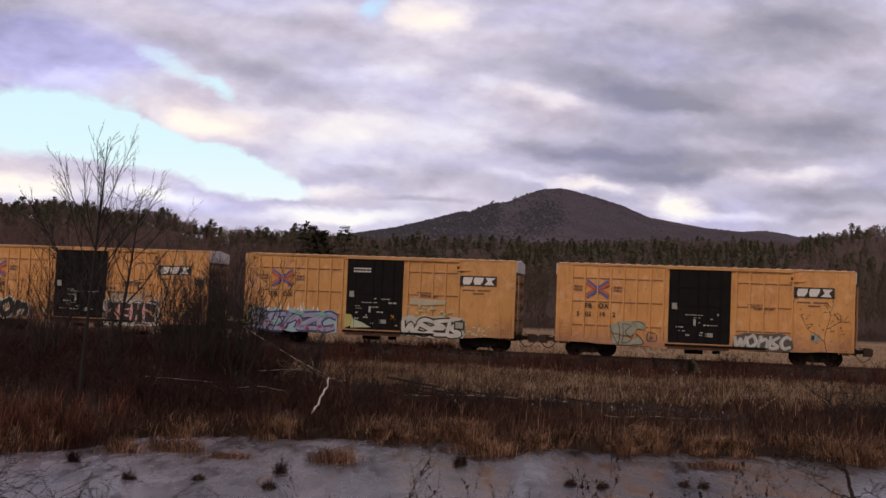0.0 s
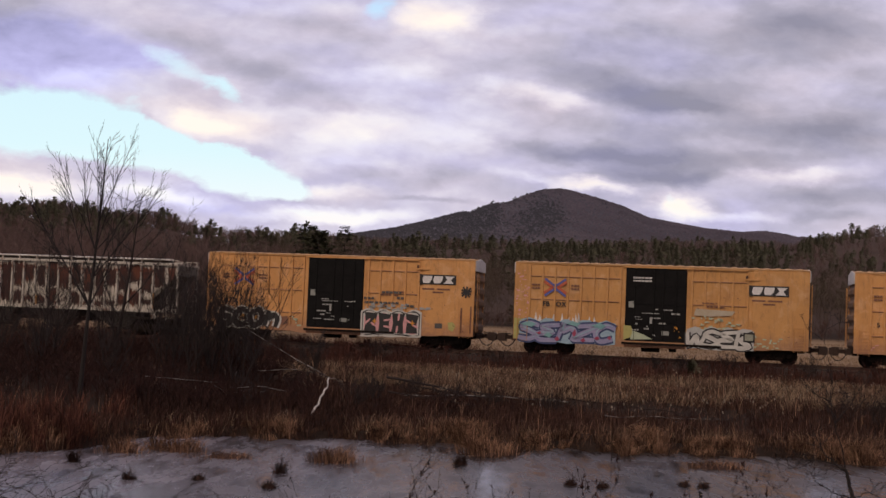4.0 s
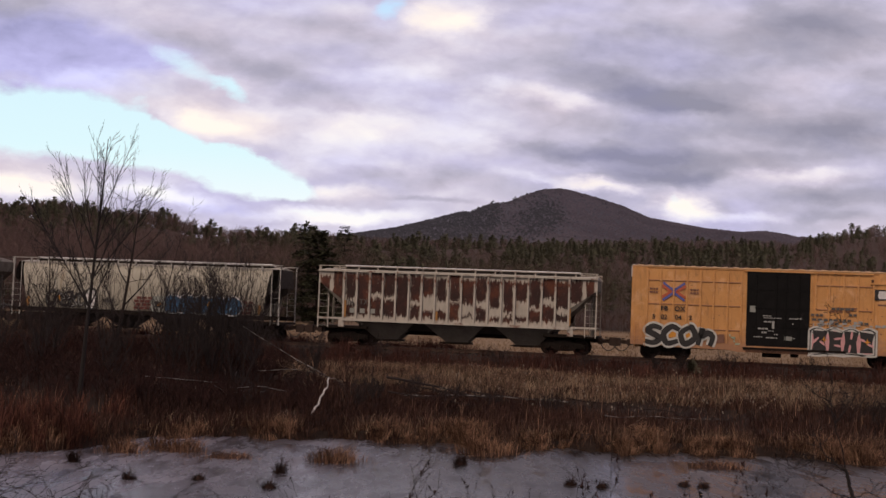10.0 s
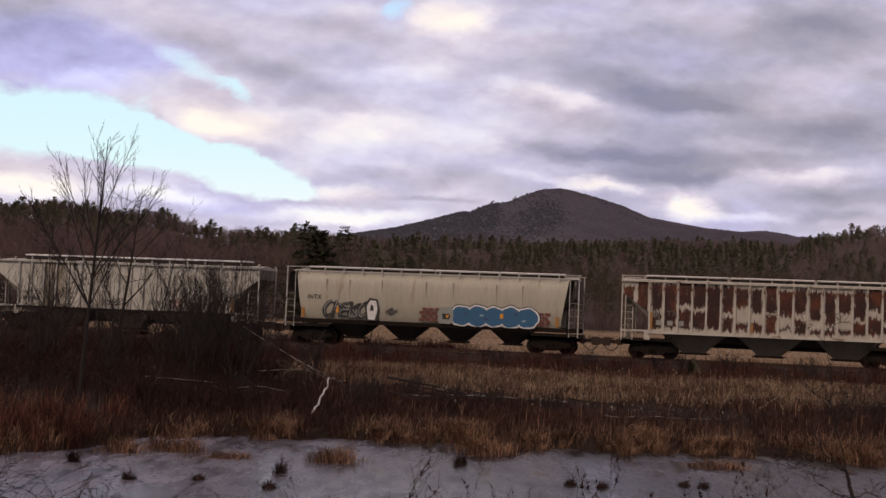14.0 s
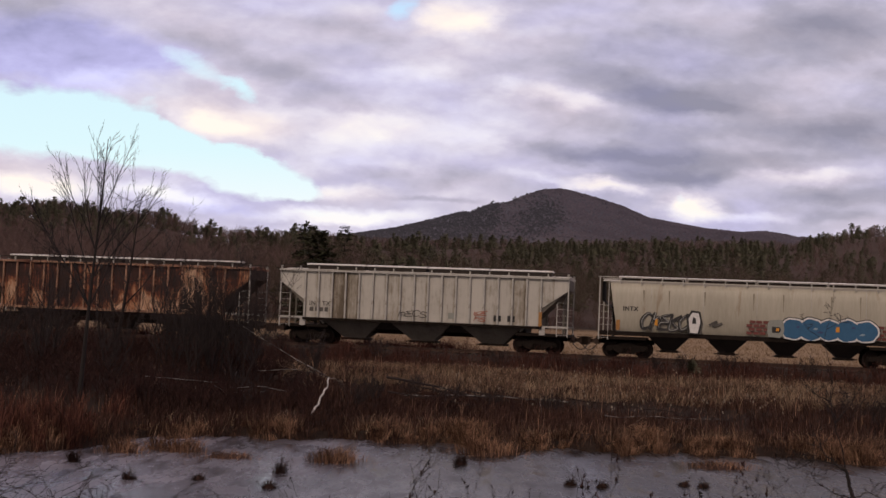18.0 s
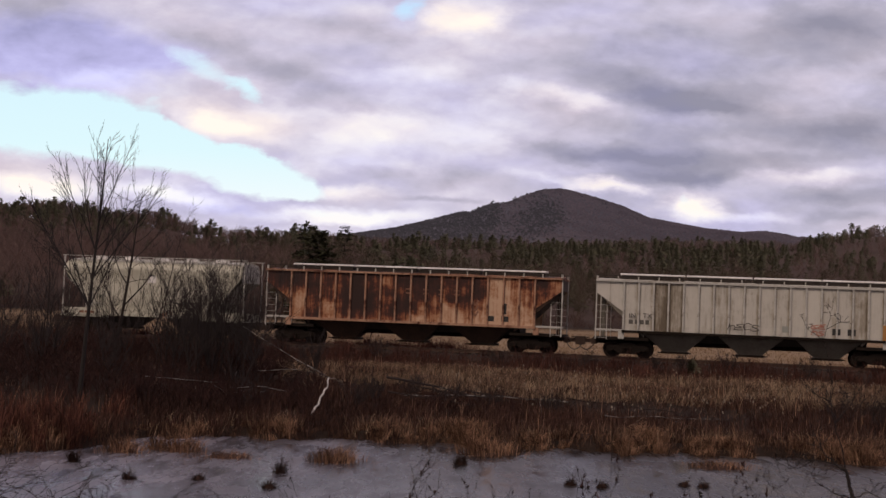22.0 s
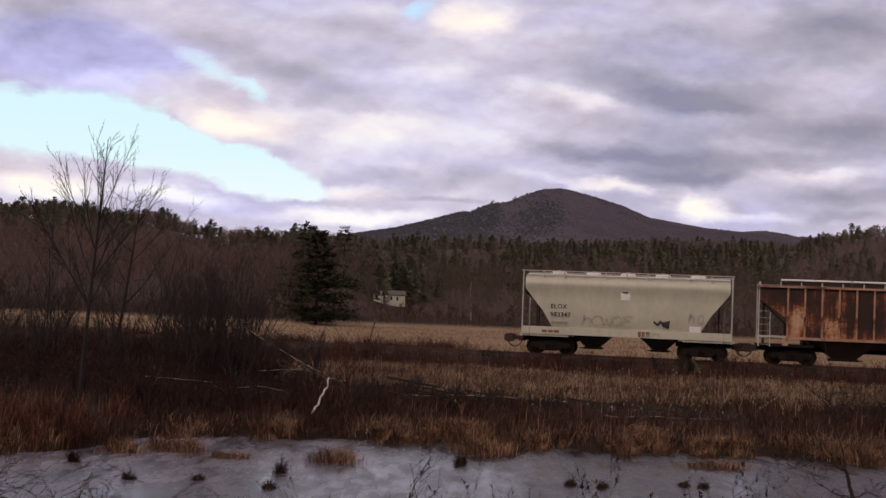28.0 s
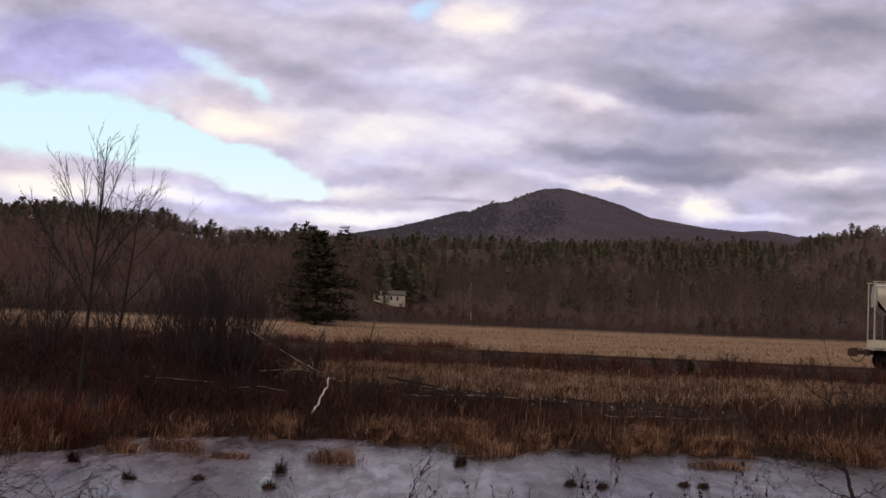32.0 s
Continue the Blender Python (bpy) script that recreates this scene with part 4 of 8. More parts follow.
# abstract swings of the spray can, in a unit square
SWINGS = (
    ((0.85, 0.82), (0.40, 0.96), (0.14, 0.72), (0.50, 0.52), (0.84, 0.28), (0.55, 0.05), (0.08, 0.14)),
    ((0.88, 0.78), (0.45, 0.95), (0.12, 0.55), (0.38, 0.06), (0.90, 0.20)),
    ((0.50, 0.95), (0.12, 0.60), (0.40, 0.05), (0.86, 0.40), (0.62, 0.92), (0.45, 0.98)),
    ((0.18, 0.02), (0.26, 0.98), (0.30, 0.55), (0.58, 0.72), (0.84, 0.50), (0.80, 0.00)),
    ((0.04, 0.92), (0.26, 0.06), (0.50, 0.70), (0.70, 0.06), (0.96, 0.95)),
    ((0.10, 0.88), (0.92, 0.92), (0.20, 0.30), (0.10, 0.10), (0.95, 0.10)),
    ((0.16, 0.95), (0.20, 0.05), (0.80, 0.12), (0.30, 0.50), (0.86, 0.90)),
    ((0.90, 0.95), (0.15, 0.80), (0.70, 0.48), (0.12, 0.40), (0.20, 0.06), (0.95, 0.04)))


def wavy_outline(rnd, x0, x1, z0, z1, lumps, bulge):
    """Cloud-shaped outline: a bump for each of the lumps along the top, a nearly level foot."""
    top, n = [], lumps * 6
    for i in range(n + 1):
        u = i / n
        top.append((x0 + (x1 - x0) * u, z1 - bulge * (1 - abs(math.sin(math.pi * lumps * u))) + rnd.uniform(-0.03, 0.03)))
    foot = [(x1 - (x1 - x0) * i / 10, z0 + rnd.uniform(-0.05, 0.06)) for i in range(11)]
    return top + foot


def piece(parent, seed, swings, x0, x1, z0, z1, y, weight, body, halo=None, shine=None, backing=None, edge=None, lean=0.08, squeeze=1.12):
    """A spray-painted piece: a backing with a rim, then heavy swings with a halo and a thin bright line on each."""
    rnd = random.Random(seed)
    if edge:
        bm = bmesh.new()
        flat_shape(bm, wavy_outline(rnd, x0 - 0.16, x1 + 0.16, z0 - 0.10, z1 + 0.14, len(swings), 0.16), y)
        part("graffiti_outline", bm, edge, parent)
    if backing:
        bm = bmesh.new()
        flat_shape(bm, wavy_outline(rnd, x0 - 0.06, x1 + 0.06, z0 - 0.03, z1 + 0.05, len(swings), 0.18), y - 0.005)
        part("graffiti_fill", bm, backing, parent)
    w = (x1 - x0) / len(swings)
    for k, s in enumerate(swings):
        h = (z1 - z0) * rnd.uniform(0.86, 1.0)
        b = z0 + rnd.uniform(0, 0.06)
        line = curve([(x0 + w * (k + 0.5 + (u - 0.5) * squeeze) + lean * (v - 0.5), b + h * (0.08 + 0.84 * v)) for u, v in SWINGS[s]])
        d = y - 0.010 - 0.0012 * k
        if halo:
            bm = bmesh.new()
            ribbon(bm, line, weight * 1.6, d, 0.9)
            part("graffiti_halo", bm, halo, parent)
        bm = bmesh.new()
        ribbon(bm, line, weight, d - 0.012, 0.7)
        part("graffiti_shape", bm, body, parent)
        if shine:
            bm = bmesh.new()
            ribbon(bm, [(x + weight * 0.16, z + weight * 0.16) for x, z in line[2:-6]], weight * 0.22, d - 0.024, 0.3)
            part("graffiti_shine", bm, shine, parent)


def smear(name, parent, material, pts, y):
    bm = bmesh.new()
    flat_shape(bm, pts, y)
    part(name, bm, material, parent)


def speckle(name, parent, seed, x0, x1, z0, z1, y, material, n, lo=0.03, hi=0.12):
    rnd = random.Random(seed)
    bm = bmesh.new()
    for _ in range(n):
        x, z = rnd.uniform(x0, x1), rnd.uniform(z0, z1)
        flat_shape(bm, blob_outline(rnd, x, x + rnd.uniform(lo, hi * 2), z, z + rnd.uniform(lo, hi), 9, 0.5), y)
    part(name, bm, material, parent)["kind"] = "stuff"


# -- boxcars
PALE_TAG = plain("pale_grey_spray", (0.40, 0.40, 0.38))
ROOF_PAINT = surface("faded_roof_paint", (0.46, 0.26, 0.105), (0.60, 0.38, 0.19), 1.5, 0.6)
BOX_L = 15.9
POST_L = (-7.10, -6.40, -5.69, -4.97, -4.25, -3.55, -2.80, -2.08)   # posts, door edge to the wagon's left end
POST_R = (1.78, 2.48, 3.22, 3.95, 4.74)
BOX_BITS = {}


def box_bits():
    if BOX_BITS:
        return BOX_BITS
    bm = box(bmesh.new(), -0.05, 0.05, -0.045, 0.045, 1.0, 4.92)
    BOX_BITS["post"] = finish("side_post", bm, YELLOW, 0.012)
    for key, w in (("rail_l", 5.02), ("rail_r", 2.96)):
        bm = box(bmesh.new(), 0, w, -0.034, 0.034, -0.028, 0.028)
        BOX_BITS[key] = finish("side_rail", bm, YELLOW, 0.012)
    # corrugated end wall
    bm = bmesh.new()
    prof = [(0, 0.78), (0, 4.45)]
    pts = [(-0.06, 0.78)]
    for z in (1.25, 1.95, 2.65, 3.35, 4.05):
        pts += [(0.0, z - 0.26), (0.10, z - 0.10), (0.10, z + 0.10), (0.0, z + 0.26)]
    pts += [(0.0, 4.45), (-0.06, 4.45)]
    prism(bm, pts, -1.50, 1.50)
    BOX_BITS["end"] = finish("end_wall", bm, END_BROWN)
    bm = bmesh.new()
    prism_x(bm, [(-1.54, 4.45), (1.54, 4.45), (1.54, 5.02), (0, 5.20), (-1.54, 5.02)], -0.05, 0.05)
    BOX_BITS["end_cap"] = finish("end_cap", bm, GALV, 0.01)
    # roof with raised cross ribs
    bm = bmesh.new()
    prism_x(bm, [(-1.60, 5.02), (-1.60, 5.075), (0, 5.18), (1.60, 5.075), (1.60, 5.02)], -BOX_L / 2, BOX_L / 2)
    for x in np.arange(-7.6, 7.7, 0.58):
        prism_x(bm, [(-1.60, 5.06), (-1.59, 5.095), (0, 5.21), (1.59, 5.095), (1.60, 5.06), (0, 5.17)], x - 0.12, x + 0.12)
    BOX_BITS["roof"] = finish("roof", bm, ROOF_PAINT)
    bm = bmesh.new()
    for y in (-0.28, 0.28):
        tube(bm, (0, y, 1.0), (0, y, 4.3), 0.016, n=6)
    for k in range(8):
        tube(bm, (0, -0.28, 1.1 + 0.4 * k), (0, 0.28, 1.1 + 0.4 * k), 0.014, n=6)
    BOX_BITS["ladder"] = finish("ladder", bm, YELLOW)
    bm = bmesh.new()
    tube(bm, (0, 0, 1.02), (0, 0, 4.86), 0.035, n=8)
    for z in (1.2, 2.1, 3.0, 3.9, 4.7):
        box(bm, -0.07, 0.07, -0.03, 0.03, z - 0.05, z + 0.05)
    BOX_BITS["lock"] = finish("lock_rod", bm, BLACK)
    return BOX_BITS


def emblem(wagon, x, z, y):
    """Crossed red and blue arrows."""
    for nm, mat, sg in (("emblem_blue", BLUE_PAINT, 1), ("emblem_red", RED_PAINT, -1)):
        bm = bmesh.new()
        if sg > 0:
            for dz in (-1, 1):
                stroke(bm, [(x - 0.56, z + dz * 0.46), (x - 0.04, z + dz * 0.08)], 0.12, y)
                stroke(bm, [(x + 0.56, z + dz * 0.46), (x + 0.04, z + dz * 0.08)], 0.12, y)
            stroke(bm, [(x, z - 0.16), (x, z + 0.16)], 0.2, y)
        else:
            for dz in (-1, 1):
                stroke(bm, [(x - 0.60, z + dz * 0.30), (x - 0.15, z)], 0.13, y - 0.004)
                stroke(bm, [(x + 0.60, z + dz * 0.30), (x + 0.15, z)], 0.13, y - 0.004)
        part(nm, bm, mat, wagon)


def boxcar(label, seed, s_mid):
    k = box_bits()
    w = thing("boxcar", label, "boxcar", "wagons of the freight train", at=on_track(s_mid))
    h = BOX_L / 2
    for sgn in (-1, 1):
        y = sgn * 1.545
        bm = bmesh.new()
        for x0, x1 in ((-h, -1.80), (1.50, h)):
            box(bm, x0, x1, min(y + 0.005 * sgn, y - 0.05 * sgn), max(y + 0.005 * sgn, y - 0.05 * sgn), 0.80, 5.04)
        box(bm, -1.80, 1.50, y - 0.01, y + 0.05, 4.94, 5.04)
        part("side_wall", bm, YELLOW, w, "weathered mustard yellow steel side")
        bm = bmesh.new()
        yy = sgn * 1.60
        for x0, x1 in ((-h, -6.95 - 0.18), (5.0, h)):
            box(bm, x0, x1, min(yy, yy - 0.045 * sgn), max(yy, yy - 0.045 * sgn), 0.78, 4.97)
            part("corner_panel", bm, YELLOW, w, bevel=0.01)
            bm = bmesh.new()
        box(bm, -h, h, min(yy, yy - 0.08 * sgn), max(yy, yy - 0.08 * sgn), 4.97, 5.07)
        part("eave_rail", bm, YELLOW, w, bevel=0.015)
        bm = bmesh.new()
        prism(bm, [(-h, 0.76), (-h, 1.0), (h, 1.0), (h, 0.76), (6.2, 0.76), (5.6, 0.70), (2.4, 0.66), (1.9, 0.58), (-2.2, 0.58), (-2.7, 0.66), (-5.6, 0.70), (-6.2, 0.76)], yy + 0.005 * sgn, yy - 0.06 * sgn)
        part("side_sill", bm, YELLOW, w)
        for x in POST_L + POST_R:
            part("side_post", k["post"], YELLOW, w, at=pose(x, sgn * 1.572, 0))
        for z in (1.72, 3.02, 4.30):
            part("side_rail", k["rail_l"], YELLOW, w, at=pose(-7.10, sgn * 1.57, z))
            part("side_rail", k["rail_r"], YELLOW, w, at=pose(1.78, sgn * 1.57, z))
        # black plug door
        bm = bmesh.new()
        yd = sgn * 1.61
        box(bm, -1.80, 1.47, min(yd, yd - 0.1 * sgn), max(yd, yd - 0.1 * sgn), 0.92, 4.93)
        d = part("door", bm, BLACK, w, "black plug door", bevel=0.015)
        for x in (-1.30, -0.25, 0.25, 0.95):
            part("lock_rod", k["lock"], BLACK, d, at=pose(x, sgn * 1.63, 0))
        bm = bmesh.new()
        for z in (2.0, 3.0, 4.0):
            box(bm, -1.78, 1.45, sgn * 1.625 - 0.015, sgn * 1.625 + 0.015, z - 0.04, z + 0.04)
        part("door_rib", bm, BLACK, d)
        bm = box(bmesh.new(), -1.95, 3.4, sgn * 1.64 - 0.03, sgn * 1.64 + 0.03, 0.74, 0.86)
        part("door_track", bm, STEEL, w)
        part("door_sill", box(bmesh.new(), -1.80, 1.47, sgn * 1.612 - 0.02, sgn * 1.612 + 0.02, 0.60, 0.735), DOOR_RUST, w, "rusty strip under the door")
        bm = box(bmesh.new(), -1.95, 4.7, sgn * 1.64 - 0.025, sgn * 1.64 + 0.025, 4.93, 5.0)
        part("door_hood", bm, YELLOW, w)
    for s in (-1, 1):
        m = pose(s * (h - 0.05), 0, 0, 0, 0, 0 if s > 0 else 180)
        part("end_wall", k["end"], END_BROWN, w, "dark brown corrugated end", at=m)
        part("end_cap", k["end_cap"], GALV, w, "bare galvanised end plate", at=pose(s * (h + 0.01), 0, 0))
        part("ladder", k["ladder"], YELLOW, w, at=pose(s * (h + 0.14), -1.15 * s, 0))
        part("corner_ladder", k["ladder"], YELLOW, w, at=pose(s * (h - 0.5), -1.66, -0.1, 0, 0, 90) @ Matrix.Diagonal((1, 1, 0.45, 1)) @ pose(0, 0, 0.7))
    part("roof", k["roof"], ROOF_PAINT, w, "faded ribbed roof")
    bm = bmesh.new()
    box(bm, -h + 0.1, h - 0.1, -0.35, 0.35, 0.62, 0.98)
    box(bm, -h + 0.05, h - 0.05, -1.5, 1.5, 0.98, 1.08)
    for x in (-3.6, -1.8, 0, 1.8, 3.6):
        box(bm, x - 0.1, x + 0.1, -1.5, 1.5, 0.72, 0.98)
    part("underframe", bm, STEEL, w)
    bm = bmesh.new()
    tube(bm, (-0.9, -0.9, 0.55), (0.1, -0.9, 0.55), 0.2, n=12)
    box(bm, 0.6, 1.0, -1.0, -0.6, 0.4, 0.75)
    part("brake_gear", bm, STEEL, w)
    for x in (-6.08, 6.08):
        add_bogie(w, x)
    add_couplers(w, h)
    # markings
    yp = NEAR - 0.012
    emblem(w, -5.68, 3.70, yp)
    bm = bmesh.new()
    for z in (3.78, 3.60):
        bars(bm, -6.98, z, (0.16, 0.1, 0.12), 0.1, yp, 0.03)
        bars(bm, -4.80, z, (0.12, 0.16, 0.1), 0.1, yp, 0.03)
    part("stencil", bm, BROWNTAG, w)["kind"] = "stuff"
    lettering("reporting_mark", "FB", -6.36, 2.66, 0.36, -1.632, DARK_PAINT, w, 1.1, 0.012)
    lettering("reporting_mark", "OX", -5.62, 2.66, 0.36, -1.632, DARK_PAINT, w, 1.1, 0.012)
    bm = bmesh.new()
    part("sign_board", box(bmesh.new(), 4.78, 6.88, yp - 0.012, NEAR, 3.62, 4.18), DARK_PAINT, w, "black sign board with white block shapes")
    bm = bmesh.new()
    for x in (4.90, 5.52):
        prism(bm, [(x + 0.04, 3.86), (x + 0.10, 4.10), (x + 0.62, 4.10), (x + 0.56, 3.86), (x + 0.44, 3.69), (x + 0.10, 3.69)], yp - 0.018, yp - 0.013)
    prism(bm, [(6.16, 3.69), (6.38, 3.90), (6.24, 4.10), (6.80, 4.10), (6.58, 3.90), (6.74, 3.69)], yp - 0.018, yp - 0.013)
    part("sign_shape", bm, WHITE_PAINT, w)
    bm = bmesh.new()
    bars(bm, 4.95, 3.32, (0.7, 0.75), 0.09, yp, 0.14)
    bars(bm, 5.55, 3.14, (0.62,), 0.09, yp)
    part("slogan", bm, BROWNTAG, w)["kind"] = "stuff"
    part("hood_bracket", box(bmesh.new(), 4.55, 5.35, -1.66, -1.60, 4.44, 4.52), YELLOW, w)
    part("hood_bracket", box(bmesh.new(), 4.60, 4.72, -1.66, -1.60, 4.52, 4.70), DOOR_RUST, w)
    # door stencils
    rnd = random.Random(seed)
    bm = bmesh.new()
    yd = -1.648
    for _ in range(12):
        bars(bm, rnd.uniform(-1.5, 0.9), rnd.uniform(1.2, 2.7), [rnd.uniform(0.06, 0.2) for _ in range(rnd.randrange(1, 4))], rnd.uniform(0.03, 0.09), yd, 0.03)
    bars(bm, -0.9, 2.45, (0.95,), 0.035, yd)
    prism(bm, [(-0.45, 1.9), (-0.33, 1.9), (-0.33, 2.25), (-0.45, 2.25)], yd - 0.004, yd)
    part("door_stencil", bm, PALE_TAG, w)["kind"] = "stuff"
    bm = bmesh.new()
    bars(bm, -1.62, 2.75, (0.3,), 0.34, yd)
    part("door_placard", bm, GREYTAG, w)
    part("door_placard", box(bmesh.new(), 0.2, 0.6, yd - 0.004, yd, 1.3, 1.52), GREYTAG, w)
    bm = bmesh.new()
    for z in (3.1, 2.9):
        bars(bm, rnd.uniform(2.3, 2.9), z, [rnd.uniform(0.1, 0.3) for _ in range(4)], 0.07, yp, 0.05)
    part("scrawl", bm, BROWNTAG, w)["kind"] = "stuff"
    speckle("rust_spot", w, seed * 7, -7.8, -2.0, 0.9, 4.4, NEAR - 0.024, BROWNTAG, 16, 0.02, 0.06)
    speckle("rust_spot", w, seed * 9, 1.6, 7.8, 0.9, 3.6, NEAR - 0.024, BROWNTAG, 30, 0.02, 0.07)
    WAGONS.append((w, s_mid))
    return w


yp = NEAR - 0.020
SILVER = surface("silver_spray", (0.34, 0.34, 0.33), (0.52, 0.52, 0.50), 2.5, 0.55)
CHALK = surface("chalky_white_spray", (0.42, 0.41, 0.38), (0.64, 0.62, 0.57), 2.0, 0.7)
FAINT_BLUE = surface("faint_blue_overspray", (0.40, 0.31, 0.20), (0.47, 0.42, 0.33), 1.6, 0.7)
SAGE = surface("faded_green_spray", (0.20, 0.21, 0.16), (0.36, 0.36, 0.28), 2.0, 0.7)
LAVENDER = surface("lavender_spray", (0.21, 0.20, 0.36), (0.36, 0.34, 0.48), 2.0, 0.6)
ICE_BLUE = surface("ice_blue_spray", (0.20, 0.32, 0.42), (0.38, 0.50, 0.56), 1.4, 0.6)
TURQUOISE = surface("turquoise_spray", (0.12, 0.28, 0.30), (0.24, 0.44, 0.44), 2.0, 0.6)
INK_BLUE = plain("ink_blue_spray", (0.05, 0.07, 0.17))
CRIMSON = plain("crimson_spray", (0.36, 0.06, 0.12))
LIME = plain("lime_spray", (0.46, 0.42, 0.14))

wag = boxcar("mustard yellow steel boxcar with black door and thin grey graffiti", 11, -0.60)
smear("graffiti_fill", wag, SAGE, [(-5.05, 1.62), (-4.5, 1.95), (-3.6, 2.02), (-3.02, 1.98), (-3.05, 1.55), (-3.45, 1.62), (-3.75, 1.2), (-4.35, 1.25), (-4.8, 1.35)], yp)
smear("graffiti_fill", wag, SAGE, [(-4.85, 0.78), (-4.7, 1.3), (-4.2, 1.1), (-3.6, 1.0), (-3.3, 1.25), (-3.15, 0.74), (-4.0, 0.70)], yp)
for k, line in enumerate((((-4.95, 1.75), (-4.7, 1.1), (-4.45, 0.75), (-4.40, 1.4), (-4.5, 1.95)), ((-4.25, 1.9), (-4.2, 1.2), (-4.25, 0.8), (-3.75, 1.0), (-4.1, 1.4), (-3.8, 1.75), (-4.25, 1.85)), ((-3.7, 1.95), (-3.3, 1.98), (-3.05, 1.8)), ((-3.55, 1.35), (-3.30, 1.15), (-3.1, 0.8), (-3.7, 0.74)), ((-2.45, 1.4), (-2.85, 1.42), (-2.9, 1.0), (-2.45, 0.98), (-2.4, 1.3)), ((-2.7, 1.3), (-2.75, 1.08), (-2.55, 1.2)))):
    bm = bmesh.new()
    ribbon(bm, curve(line), 0.055, yp - 0.008 - 0.001 * k)
    part("graffiti_line", bm, SOOT_TAG, wag)
smear("graffiti_fill", wag, SOOT_TAG, [(1.62, 0.80), (1.75, 1.45), (2.3, 1.62), (3.2, 1.60), (4.2, 1.64), (4.7, 1.50), (4.85, 0.90), (4.6, 0.70), (2.2, 0.72)], yp)
piece(wag, 21, (4, 2, 3, 6, 1), 1.75, 4.75, 0.74, 1.60, yp - 0.004, 0.20, SILVER, None, WHITE_PAINT)
speckle("paint_flake", wag, 4, -7.6, -2.2, 0.9, 1.7, yp, PINK, 10, 0.03, 0.1)
speckle("rust_bloom", wag, 74, 4.9, 7.6, 0.8, 2.6, yp, BROWNTAG, 26, 0.03, 0.10)
for txt, tx in (("5", -6.80), ("02", -6.34), ("19", -5.58), ("2", -4.84)):
    lettering("wagon_number", txt, tx, 2.20, 0.34, -1.632, DARK_PAINT, wag, 1.05, 0.008)
part("placard", box(bmesh.new(), 5.68, 6.18, yp - 0.004, yp, 1.3, 1.7), GREYTAG, wag)
part("placard_symbol", box(bmesh.new(), 5.74, 5.90, yp - 0.009, yp - 0.005, 1.38, 1.62), DARK_PAINT, wag)

wag = boxcar("mustard yellow boxcar with blue and white graffiti along its base", 12, -18.80)
for ob in wag.children:
    ob.color = (0.90, 0.93, 0.92, 1.0)   # this one has faded a little
smear("graffiti_fill", wag, LIME, [(-7.92, 0.80), (-7.92, 1.95), (-7.35, 1.90), (-7.2, 1.3), (-7.5, 0.8)], yp)
bm = bmesh.new()
rf = random.Random(15)
for _ in range(15):
    fx = rf.choice((-6.5, -5.3, -4.2, -3.2)) + rf.uniform(-0.5, 0.5)
    flat_shape(bm, [(fx - 0.10, 1.72), (fx + 0.12, 1.72), (fx + rf.uniform(-0.12, 0.12), 1.95 + rf.uniform(0.1, 0.42))], yp + 0.003)
part("graffiti_flare", bm, WHITE_PAINT, wag)["kind"] = "stuff"
piece(wag, 5, (0, 7, 3, 5, 1), -7.55, -2.35, 0.66, 1.92, yp, 0.30, LAVENDER, INK_BLUE, ICE_BLUE, ICE_BLUE, None, 0.25, 1.25)
for k, (x, z, sx, sz) in enumerate(((-7.1, 1.62, 0.9, 0.16), (-4.6, 1.72, 0.8, 0.14), (-3.2, 1.66, 0.8, 0.18), (-6.0, 1.05, 0.5, 0.14))):
    smear("graffiti_glaze", wag, TURQUOISE, [(x - sx / 2, z), (x, z + sz), (x + sx / 2, z + 0.03), (x + sx * 0.2, z - sz)], yp - 0.052 - 0.001 * k)
for k, (x, z, sx, sz) in enumerate(((-6.5, 1.15, 0.34, 0.10), (-5.5, 0.86, 0.28, 0.16), (-4.55, 1.20, 0.22, 0.26), (-4.05, 0.84, 0.30, 0.14), (-3.3, 0.98, 0.34, 0.12), (-2.62, 1.02, 0.22, 0.12))):
    smear("graffiti_accent", wag, CRIMSON, [(x - sx / 2, z), (x + 0.05, z + sz), (x + sx / 2, z - 0.02), (x, z - sz * 0.8)], yp - 0.058 - 0.001 * k)
smear("graffiti_fill", wag, FAINT_BLUE, [(1.9, 2.45), (2.0, 2.82), (3.0, 2.78), (4.1, 2.74), (3.9, 2.50), (2.8, 2.42)], yp + 0.002)
speckle("graffiti_bubble", wag, 35, 1.75, 4.4, 1.6, 2.35, yp - 0.002, MINT, 44, 0.08, 0.17)
speckle("graffiti_bubble", wag, 36, 4.3, 6.4, 0.75, 1.35, yp - 0.002, MINT, 30, 0.06, 0.16)
piece(wag, 30, (4, 0, 7, 6), 1.60, 5.05, 0.66, 1.80, yp - 0.008, 0.25, CHALK, DARK_PAINT, None, SILVER, None, 0.18, 1.3)
part("graffiti_square", box(bmesh.new(), 4.55, 5.15, yp - 0.052, yp - 0.048, 1.12, 1.62), DARK_PAINT, wag)
part("graffiti_square_fill", box(bmesh.new(), 4.63, 5.07, yp - 0.058, yp - 0.054, 1.20, 1.54), SAGE, wag)
smear("door_graffiti", wag, LIME, [(-1.85, 0.96), (-1.85, 1.78), (-1.45, 1.74), (-1.30, 1.2)], -1.652)
smear("door_graffiti", wag, MINT, [(-1.5, 1.0), (-1.35, 1.5), (-0.75, 1.3), (-0.3, 1.06)], -1.657)
speckle("door_paint", wag, 37, 0.75, 1.3, 1.1, 1.8, -1.652, ORANGE, 5)
bm = bmesh.new()
